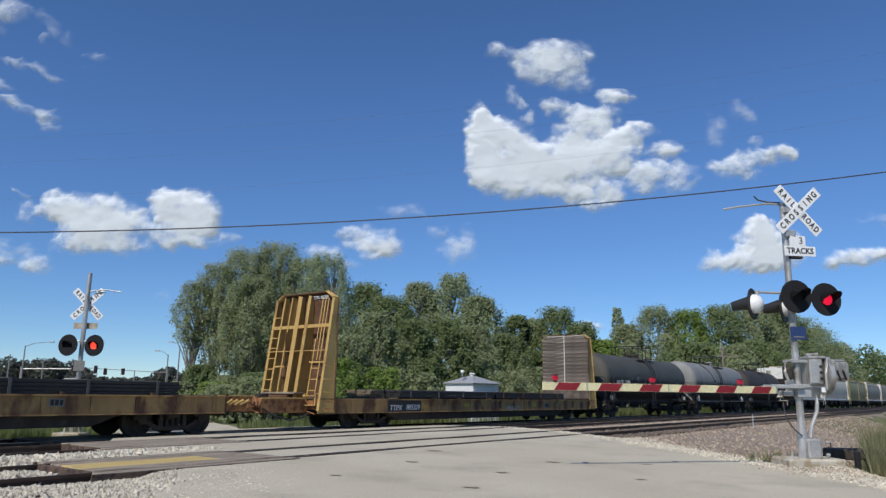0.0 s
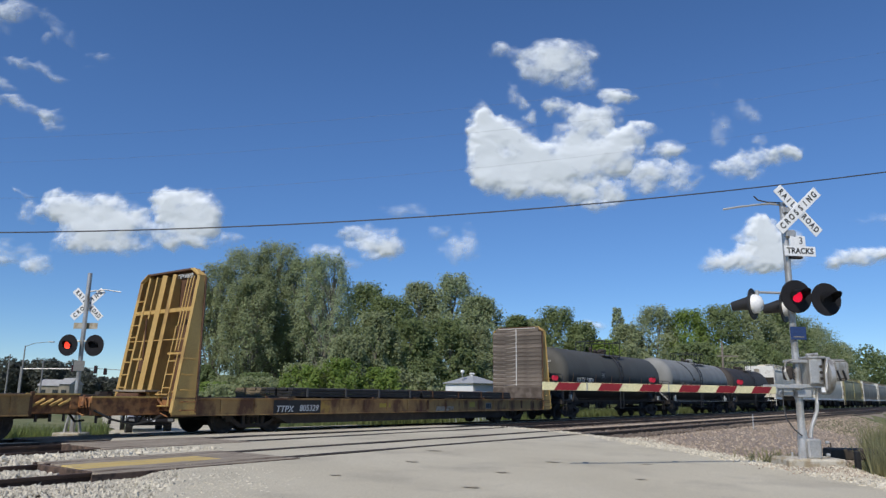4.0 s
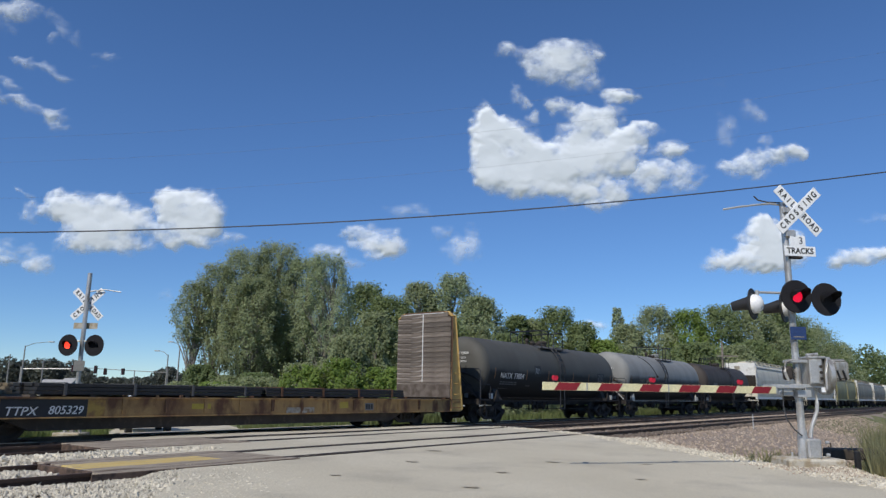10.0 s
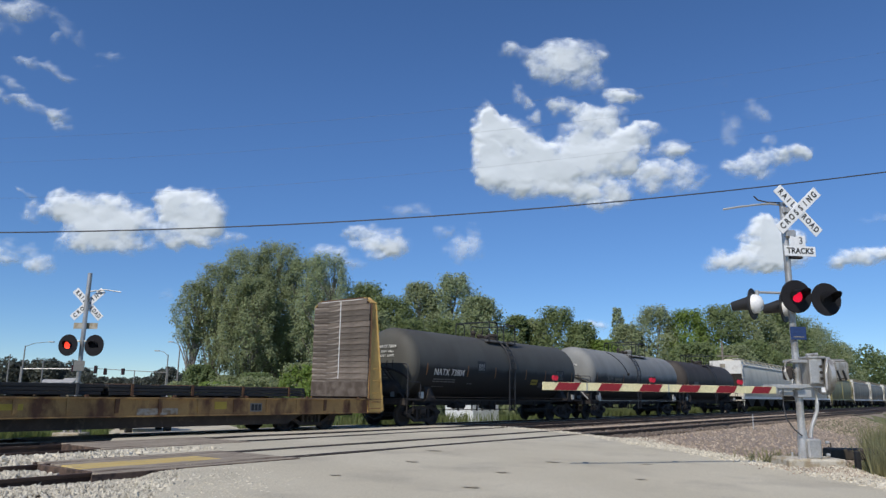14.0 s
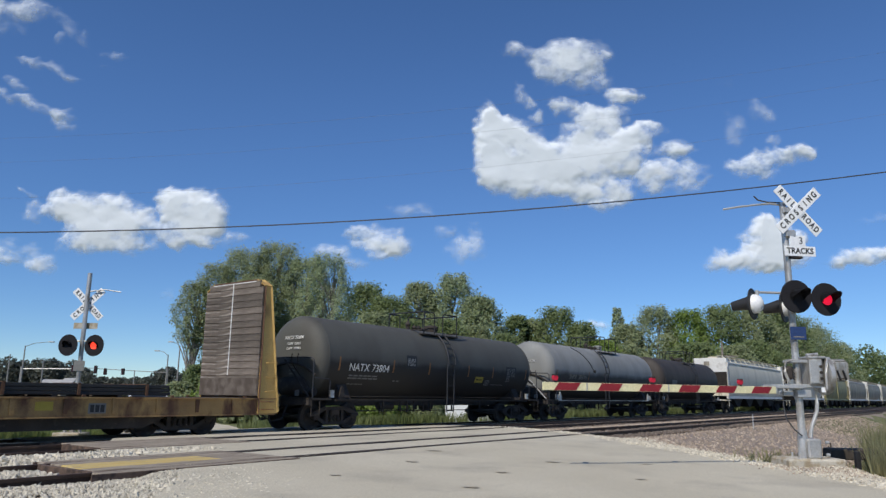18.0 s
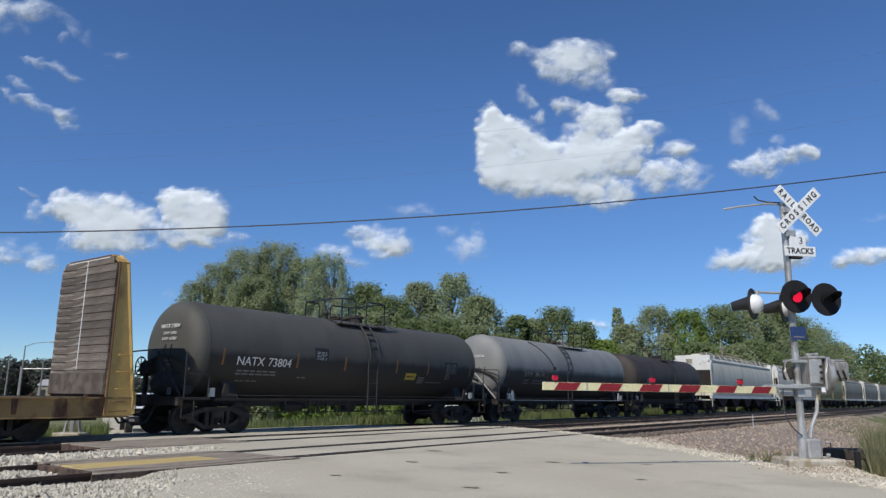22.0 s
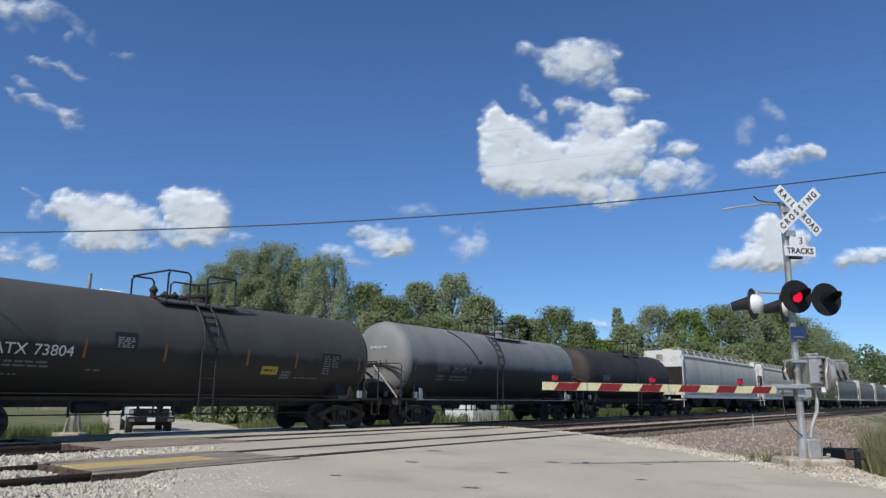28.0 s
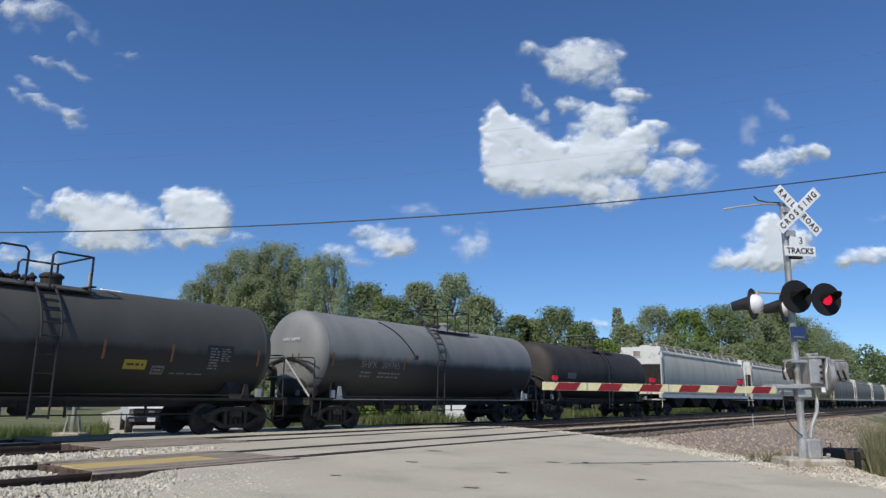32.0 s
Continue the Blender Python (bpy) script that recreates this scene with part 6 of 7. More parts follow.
RIGHT1 = ((10, 95, 12.8, 3.4), (12.6, 97, 12.6, 3.7), (15.3, 95, 14, 4.6), (18.3, 93, 11.8, 3.7), (20.6, 92, 9.4, 3.6), (23.6, 92, 8.6, 3.7), (27.2, 110, 15.9, 1.6), (26.8, 103, 12.6, 3.4), (30.1, 100, 14.8, 4.8), (34.2, 99, 14.2, 4.9), (39.3, 100, 14.9, 5), (44.1, 101, 14.6, 5.3))
RIGHT2 = ((49.5, 104, 14.8, 4.6), (55.8, 116.7, 15.6, 5.5), (69.5, 138.2, 17.8, 6.6), (80.1, 152.3, 17.2, 6.6), (92.1, 168.4, 15.3, 6.2), (31, 88, 8.6, 4.4), (37, 90, 8.2, 4), (42.1, 96.4, 9.4, 4.8), (61.6, 127.5, 10.9, 6.2))
TONES = {0: M_LEAF_DARK, 1: M_LEAF_COTTON, 2: M_LEAF_DARK, 3: M_LEAF_DARK, 4: M_LEAF_BRIGHT, 5: M_LEAF_COTTON, 6: M_LEAF_SILVER, 7: M_LEAF_COTTON, 8: M_LEAF_COTTON, 9: M_LEAF_BRIGHT, 10: M_LEAF_DARK, 11: M_LEAF_COTTON, 12: M_LEAF_DARK, 13: M_LEAF_DARK}
for k, (x, y, h, w) in enumerate(RIGHT1 + RIGHT2):
    tree(x, y, h, w, TONES.get(k, (M_LEAF_COTTON, M_LEAF_DARK)[k % 2]), "slender pale tree standing above the row" if k == 6 else "leafy green tree in the row behind the train", 80 + k, 17000 if k != 6 else 7000, 0.29, low=0.06, clumps=180)
BACKING = ((-18.4, 74, 8.6, 3.0), (-14.6, 75, 9.4, 3.4), (-11.0, 74, 9.0, 3.2))
for k, (x, y, h, w) in enumerate(BACKING):
    tree(x, y, h, w, M_LEAF_DARK, "dark leafy tree deep in the wood", 140 + k, 12000, 0.26, low=0.05, clumps=60)
SHRUBS = ((-20.8, 58, 3.0, 1.8), (-17.9, 56, 3.0, 2.0), (-15.9, 53, 2.8, 2.2), (-13.5, 53, 3.4, 2.6), (-10, 53, 4.2, 2.6), (-7.2, 52, 4.6, 2.4), (-4.4, 53, 4.0, 2.4), (-1.6, 54, 3.6, 2.4), (5.6, 60, 4.0, 2.6), (8.5, 66, 4.6, 3.0), (12, 72, 5.2, 3.2), (16, 74, 5.2, 3.2), (20, 78, 5.6, 3.4), (24.5, 80, 5.6, 3.4))
for k, (x, y, h, w) in enumerate(SHRUBS):
    tree(x, y, h, w, M_LEAF_BRIGHT if k in (4, 5, 6, 1) else M_LEAF_COTTON, "bright green shrub at the foot of the trees", 120 + k, 6000, 0.20, low=0.02, clumps=40, category="shrub")


def woods(label, spots, leaf, seed, size):
    """Far woods, joined: rounded crowns of leaf tufts."""
    rnd = random.Random(seed)
    vs, fs = [], []
    for x, y, h, w in spots:
        for _ in range(1900):
            a, b = rnd.uniform(0, 6.28), rnd.uniform(-0.95, 1)
            rr = math.sqrt(max(0, 1 - b * b)) * rnd.uniform(0.5, 1.05)
            p = Vector((x + w * rr * math.cos(a), y + w * rr * math.sin(a), -0.6 + h * 0.45 + h * 0.5 * b * rnd.uniform(0.7, 1.1)))
            s = size * rnd.uniform(0.5, 1.3)
            q = Euler((rnd.uniform(-1, 1), rnd.uniform(-1, 1), rnd.uniform(0, 6.3))).to_matrix()
            k = len(vs)
            for e, f, g in ((-0.5, 0, 0), (0, -0.4, 0.1), (0.5, 0, 0), (0, 0.4, 0.1)):
                vs.append(tuple(p + q @ (Vector((e, f, g)) * s)))
            fs.append((k, k + 1, k + 2, k + 3))
    me = bpy.data.meshes.new("far_woods")
    me.from_pydata(vs, [], fs)
    me.materials.append(leaf)
    return tagged(new("far_woods", me), label, "woods", kind="stuff")


rnd = random.Random(5)
def left_top(x):
    """Height of the distant woods along the far road."""
    return float(np.interp(x, (-122, -115, -104, -101, -96, -90, -80, -77, -74), (9.4, 10.1, 9.8, 8.0, 6.2, 5.5, 5.1, 6.3, 8.2)))


woods("dark distant woods beyond the road", [(x, 200 + rnd.uniform(-8, 8), left_top(x) + rnd.uniform(-0.7, 0.6), 2.6 + 0.15 * left_top(x)) for x in (-140 + 1.9 * k for k in range(37))], M_LEAF_FAR, 1, 0.75)
woods("dark distant woods at the end of the tracks", [(168 + 7 * k, 282 + 4.5 * k + rnd.uniform(-6, 6), 21 - 0.5 * k + rnd.uniform(-2, 2), 8) for k in range(-5, 16)], M_LEAF_DARK, 2, 1.0)

# ---- things behind the tracks ----
shed = thing("shed", pose(1.95, 45.75, -0.817, 0, 0, 45), "small square white metal shed with a low grey hip roof", "shed")
part("wall", box(bmesh.new(), 0, 0, 1.32, 2.36, 2.36, 2.64), M_SHED, shed)
bm = bmesh.new()
eaves = [bm.verts.new((a * 1.30, b * 1.30, 2.62)) for a, b in ((-1, -1), (1, -1), (1, 1), (-1, 1))]
rims = [bm.verts.new((a * 1.32, b * 1.32, 2.68)) for a, b in ((-1, -1), (1, -1), (1, 1), (-1, 1))]
tops = [bm.verts.new((a * 0.16, b * 0.16, 3.14)) for a, b in ((-1, -1), (1, -1), (1, 1), (-1, 1))]
bm.faces.new(eaves[::-1])
bm.faces.new(tops)
for low, high in ((eaves, rims), (rims, tops)):
    for k in range(4):
        bm.faces.new((low[k], low[(k + 1) % 4], high[(k + 1) % 4], high[k]))
part("roof", bm, M_ROOFGREY, shed)
vent = part("roof_vent", rod(bmesh.new(), (0, 0, 3.1), (0, 0, 3.26), 0.15, seg=12), M_SHED, shed)
part("vent_cap", rod(bmesh.new(), (0, 0, 3.26), (0, 0, 3.34), 0.22, 0.12, seg=12), M_SHED, vent)
part("lamp_pole", rod(bmesh.new(), (-1.0, -0.1, 2.7), (-1.0, -0.1, 3.3), 0.03, seg=6), M_GALV, shed)
part("lamp_ball", lathe(bmesh.new(), [(-0.12, 0.01), (-0.09, 0.09), (0, 0.13), (0.09, 0.09), (0.12, 0.01)], 12, pose(-1.0, -0.1, 3.38, 0, 90, 0)), M_WHITE, shed, "white ball lamp", True)
for k in range(6):
    part("wall_rib", box(bmesh.new(), 1.20, -0.95 + 0.38 * k, 1.25, 0.06, 0.09, 2.5), M_SHED, shed)
# grey strips laid on the wall paint the shade between the ribs
for k in range(5):
    part("rib_gap_shade", box(bmesh.new(), 1.185, -0.76 + 0.38 * k, 1.25, 0.012, 0.22, 2.4), M_ROOFGREY, shed)
part("door", box(bmesh.new(), -0.1, -1.19, 1.1, 1.0, 0.04, 2.1, bev=0.01), M_SHED, shed)
part("wall_box", box(bmesh.new(), 1.0, -1.22, 1.9, 0.2, 0.1, 0.34, bev=0.01), M_GALV, shed)

# white pickup waiting on the far road
tk = thing("pickup_truck", pose(-13.70, 33.9, ground_z(-13.70, 33.9) + 0.012, 0, 0, 27), "white pickup truck with a dark grille, waiting", "truck")
cab_prof = [(-1.2, 1.12), (-0.55, 1.66), (-0.35, 1.73), (1.0, 1.75), (1.25, 1.66), (1.35, 1.12)]
bm = bmesh.new()
for lo, hi in ((-0.92, 0.92),):
    prism(bm, [(-2.62, 0.62), (-2.64, 1.08), (-2.5, 1.18), (-1.2, 1.24), (2.9, 1.22), (2.92, 0.55), (2.2, 0.55), (2.15, 0.75), (1.8, 0.90), (1.45, 0.75), (1.4, 0.5), (-1.3, 0.5), (-1.38, 0.75), (-1.75, 0.90), (-2.12, 0.75), (-2.2, 0.55)], "x", lo, hi)
bmesh.ops.bevel(bm, geom=[e for e in bm.edges if e.calc_length() > 1.5], offset=0.05, segments=2, affect="EDGES")
part("body", bm, M_CARPAINT, tk)
bm = prism(bmesh.new(), cab_prof, "x", -0.82, 0.82)
bmesh.ops.bevel(bm, geom=[e for e in bm.edges if e.calc_length() > 1.5], offset=0.06, segments=2, affect="EDGES")
part("cab", bm, M_CARPAINT, tk)
part("windscreen", prism(bmesh.new(), [(-1.20, 1.19), (-1.17, 1.20), (-0.60, 1.66), (-0.63, 1.67)], "x", -0.74, 0.74), M_GLASS, tk)
for s in (-1, 1):
    part("side_window", prism(bmesh.new(), [(-0.95, 1.25), (-0.50, 1.61), (0.30, 1.65), (0.30, 1.25)], "x", s * 0.825 - 0.01, s * 0.825 + 0.01), M_GLASS, tk)
    part("side_window", prism(bmesh.new(), [(0.40, 1.25), (0.40, 1.65), (1.0, 1.63), (1.12, 1.25)], "x", s * 0.825 - 0.01, s * 0.825 + 0.01), M_GLASS, tk)
gr = part("grille", box(bmesh.new(), 0, -2.65, 0.94, 1.42, 0.06, 0.32, bev=0.02), M_TARGET, tk, "large dark grille")
part("grille_bar", box(bmesh.new(), 0, -2.69, 0.95, 1.30, 0.02, 0.05), M_UNDER, gr)
part("badge", box(bmesh.new(), 0, -2.70, 0.96, 0.24, 0.02, 0.09, bev=0.01), M_DULL, gr)
bmp = part("bumper", box(bmesh.new(), 0, -2.74, 0.64, 1.90, 0.18, 0.24, bev=0.04), M_TARGET, tk, "black steel bumper")
part("bumper_end", box(bmesh.new(), -0.78, -2.84, 0.62, 0.22, 0.02, 0.12), M_DULL, bmp)
part("bumper_end", box(bmesh.new(), 0.78, -2.84, 0.62, 0.22, 0.02, 0.12), M_DULL, bmp)
part("air_dam", box(bmesh.new(), 0, -2.62, 0.46, 1.5, 0.1, 0.14), M_TARGET, tk)
part("number_plate", box(bmesh.new(), 0, -2.845, 0.64, 0.32, 0.012, 0.16), M_WHITE, tk)
for s in (-1, 1):
    part("headlight", box(bmesh.new(), s * 0.80, -2.63, 0.95, 0.20, 0.06, 0.26, bev=0.02), M_CHROME, tk)
    part("wing_mirror", box(bmesh.new(), s * 1.06, -0.85, 1.34, 0.2, 0.12, 0.30, bev=0.03), M_BLACK, tk)
    part("mirror_arm", box(bmesh.new(), s * 0.92, -0.85, 1.26, 0.2, 0.04, 0.04), M_BLACK, tk)
    for yy in (-1.75, 1.8):
        wh = part("wheel", rod(bmesh.new(), (s * 0.66, yy, 0.40), (s * 0.93, yy, 0.40), 0.40, seg=24), M_RUBBER, tk)
        part("rim", rod(bmesh.new(), (s * 0.92, yy, 0.40), (s * 0.945, yy, 0.40), 0.23, seg=16), M_CHROME, wh)

# street lamps, poles and traffic lights down the far road
def street_lamp(x, y, h, reach, label):
    ob = thing("street_lamp", pose(x, y, -0.87), label, "street lamp", "street lamps")
    part("pole", rod(bmesh.new(), (0, 0, 0), (0, 0, h), 0.10, 0.055, seg=10), M_POLE, ob)
    if reach:
        tube(bm := bmesh.new(), [(0, 0, h - 0.1), (reach * 0.35, 0, h + 0.25), (reach * 0.8, 0, h + 0.38), (reach, 0, h + 0.4)], 0.03, 6)
        part("arm", bm, M_POLE, ob)
        part("lamp_head", box(bmesh.new(), reach, 0, h + 0.4, 0.55, 0.25, 0.11, bev=0.03), M_GALV, ob)
    return ob


street_lamp(-42.1, 72.5, 6.35, 2.6, "tall grey street lamp with a curved arm")
street_lamp(-43.2, 72, 5.45, 0, "grey pole beside the far road")
street_lamp(-29.3, 77, 5.85, -1.2, "grey street lamp with a short arm")
street_lamp(-27.75, 76, 6.75, -1.0, "grey street lamp near the trees")
street_lamp(-26.95, 76, 7.0, 0, "tall grey pole before the trees")
street_lamp(-42.0, 76, 5.1, 0, "short grey pole beside the far junction")
street_lamp(-42.5, 100, 4.7, 0, "thin grey pole beyond the far junction")
hs = thing("house", pose(-47.6, 90, -1.3, 0, 0, 8), "low pale grey house with two gables", "house")
for x, w, h, front in ((-0.25, 2.6, 3.45, -1.9), (1.65, 1.2, 3.65, -2.5)):
    wl = part("wall", box(bmesh.new(), x, front / 2 + 1.0, h / 2 - 0.25, w, 2.0 - front, h - 0.5), M_HOPGREY, hs)
    part("roof", prism(bmesh.new(), [(front - 0.15, h - 0.52), (2.15, h - 0.52), (front / 2 + 1.0, h + 0.25), (front / 2 + 0.7, h + 0.25)], "x", x - w / 2 - 0.12, x + w / 2 + 0.12), M_ROOFPALE, hs)
    for k in range(2 if w > 2 else 1):
        part("window", box(bmesh.new(), x + (k - 0.5) * 1.4 * (w > 2), front - 0.02, 2.0, 0.6, 0.05, 0.9), M_GLASS, wl)
part("chimney", box(bmesh.new(), 0.7, 0.3, 3.5, 0.4, 0.4, 0.6), M_CONC, hs)
gan = thing("traffic_light_gantry", pose(-55.9, 96, -0.87), "long traffic light arm over the far junction", "traffic light")
part("post", rod(bmesh.new(), (0, 0, 0), (0, 0, 5.0), 0.14, 0.11, seg=10), M_POLE, gan)
rod(bm := bmesh.new(), (0, 0, 4.70), (7.3, 0, 4.79), 0.085, 0.06, seg=8)
part("mast_arm", bm, M_GALV, gan)
gan2 = thing("traffic_light_gantry", pose(-36.4, 96, -0.87), "thin traffic light arm over the far junction", "traffic light")
part("post", rod(bmesh.new(), (0, 0, 0), (0, 0, 5.0), 0.14, 0.11, seg=10), M_POLE, gan2)
rod(bm := bmesh.new(), (0, 0, 4.43), (-12.9, 0, 5.02), 0.05, 0.035, seg=8)
part("mast_arm", bm, M_POLE, gan2)
for x, z, h in ((-12.55, 4.80, 0.95), (-9.55, 4.72, 1.05), (-8.25, 4.47, 0.85), (-5.9, 4.50, 0.85)):
    tl = part("signal_head", box(bmesh.new(), x, -0.1, z, 0.38, 0.3, h, bev=0.04), M_BLACK, gan2)
    for k in range(3):
        rod(bm := bmesh.new(), (x, -0.3, z + h * (0.3 - 0.3 * k)), (x, -0.26, z + h * (0.3 - 0.3 * k)), 0.11, seg=12)
        part("lens", bm, M_DARKLENS, tl)

# overhead wires
def wire(p, q, drop, r, label):
    return tagged(part("overhead_wire", tube(bmesh.new(), sag(p, q, drop, 40), r, 5), M_WIRE if r > 0.01 else M_THINWIRE), label, "wire", "overhead wires")


wire((-24.0, 14.5, 4.69), (24.0, 14.5, 8.72), 1.90, 0.014, "thick dark cable slung across the road")
wire((-70, 30, 11.67), (90, 30, 35.5), 11.5, 0.0035, "thin grey overhead wire")
wire((-70, 30, 13.3), (90, 30, 37.2), 11.5, 0.0035, "thin grey overhead wire")
wire((-70, 30, 14.2), (90, 30, 38.8), 11.5, 0.0035, "thin grey overhead wire")
up = thing("utility_pole", pose(32.9, 84, -0.87), "bare wooden utility pole with a crossarm", "utility pole")
part("pole", rod(bmesh.new(), (0, 0, 0), (0, 0, 8.6), 0.15, 0.11, seg=10), M_BARK, up)
part("crossarm", box(bmesh.new(), 0.6, 0, 6.9, 2.4, 0.12, 0.14), M_BARK, up)

# marker stake, drain and grass by the signal
stake = part("marker_stake", rod(bmesh.new(), (0, 0, -0.6), (0, 0, 0.42), 0.025, seg=8), M_GALV, at=pose(13.00, 30.40, 0.08))
tagged(stake, "thin pale marker stake in the ballast", "stake")


for x, y, lean in ((10.35, 19.3, 3), (10.65, 19.75, -5)):
    z = ground_z(x, y)
    stick = part("dry_stalk", rod(bmesh.new(), (0, 0, -0.15), (0, 0, 0.50), 0.014, 0.008, seg=6), M_EDGE, at=pose(x, y, z, 0, lean, 0))
    tagged(stick, "thin dark dead stalk standing in the ballast", "stalk", "dead stalks")


def grass(label, count, spot, material, lo, hi, seed):
    rnd = random.Random(seed)
    vs, fs = [], []
    for _ in range(count):
        x, y = spot(rnd)
        z = ground_z(x, y) - 0.06
        h = rnd.uniform(lo, hi)
        a = rnd.uniform(0, 6.28)
        lean = Vector((rnd.gauss(0, 0.22), rnd.gauss(0, 0.22), 1)) * h
        w = Vector((math.cos(a), math.sin(a), 0)) * rnd.uniform(0.008, 0.018) * (1 + max(0, y - 20) * 0.05)
        k = len(vs)
        p = Vector((x, y, z))
        vs += [tuple(p - w), tuple(p + w), tuple(p + lean * 0.6 + w * 0.7), tuple(p + lean * 0.6 - w * 0.7), tuple(p + lean + Vector((rnd.gauss(0, 0.1), rnd.gauss(0, 0.1), 0)) * h)]
        fs += [(k, k + 1, k + 2, k + 3), (k + 3, k + 2, k + 4)]
    me = bpy.data.meshes.new("grass")
    me.from_pydata(vs, [], fs)
    me.materials.append(material)
    return tagged(new("grass", me), label, "grass", kind="stuff")


def spot_ditch(rnd):
    while True:
        x, y = rnd.uniform(7.6, 17), rnd.uniform(10.5, 24)
        u, d = ud(x, y)
        l, r = road_edges(y)
        if x > r + 1.6 and d < 6.4 and x > 0.583 * y:
            return x, y


def spot_far(rnd):
    while True:
        u, d = (rnd.uniform(-14, 14) if rnd.random() < 0.45 else rnd.uniform(10, 70)), 20.5 + rnd.random() ** 1.5 * 13
        p = plan(u, d)
        l, r = road_edges(p.y)
        if l - 0.2 < p.x < r + 0.2 or (d < 22.3 and 9.3 < u < 12.2) or (30 < u < 41 and d < 28 and rnd.random() < 0.93):
            continue
        return p.x, p.y


def spot_pad(rnd):
    return SIG.x + rnd.gauss(-0.05, 0.4), SIG.y + 0.6 + abs(rnd.gauss(0, 0.35))


def spot_weeds(rnd):
    y = rnd.uniform(15, 26)
    return y * (0.588 + abs(rnd.gauss(0, 0.05))) + 0.3 * math.sin(y * 2), y


grass("tall feathery weeds at the ditch's edge", 1500, spot_weeds, M_DRYGRASS, 0.7, 1.7, 5)
grass("tall dry grass in the ditch", 20000, spot_ditch, M_DRYGRASS, 0.35, 1.15, 1)
grass("green grass behind the tracks", 42000, spot_far, M_GRASS, 0.25, 0.7, 2)
def spot_verge(rnd):
    while True:
        u, d = rnd.uniform(-12, 16), 19.9 + rnd.random() ** 1.3 * 9
        p = plan(u, d)
        l, r = road_edges(p.y)
        if l - 0.2 < p.x < r + 0.2 or (d < 22.3 and 9.3 < u < 12.2):
            continue
        return p.x, p.y


grass("lush green verge grass beside the far road", 26000, spot_verge, M_VERGE, 0.2, 0.62, 4)
grass("thin weeds round the signal's base", 200, spot_pad, M_DRYGRASS, 0.12, 0.42, 3)

# ---- clouds ----
CLOUDS = []
FAR = 1800.0
SCALE = FAR / 1258.0


def cloud_material():
    m = bpy.data.materials.new("cloud_white")
    m.use_nodes = True
    n, l = m.node_tree.nodes, m.node_tree.links
    b = n["Principled BSDF"]
    b.inputs["Base Color"].default_value = (0.56, 0.59, 0.63, 1)
    b.inputs["Roughness"].default_value = 1.0
    b.inputs["Specular IOR Level"].default_value = 0.0
    # faint bluish glow added to keep the shaded billows bright
    b.inputs["Emission Color"].default_value = (0.80, 0.88, 1.0, 1)
    b.inputs["Emission Strength"].default_value = 0.26
    at = n.new("ShaderNodeAttribute")
    at.attribute_name = "thickness"
    l.new(at.outputs["Fac"], b.inputs["Alpha"])
    return m


M_CLOUD = cloud_material()


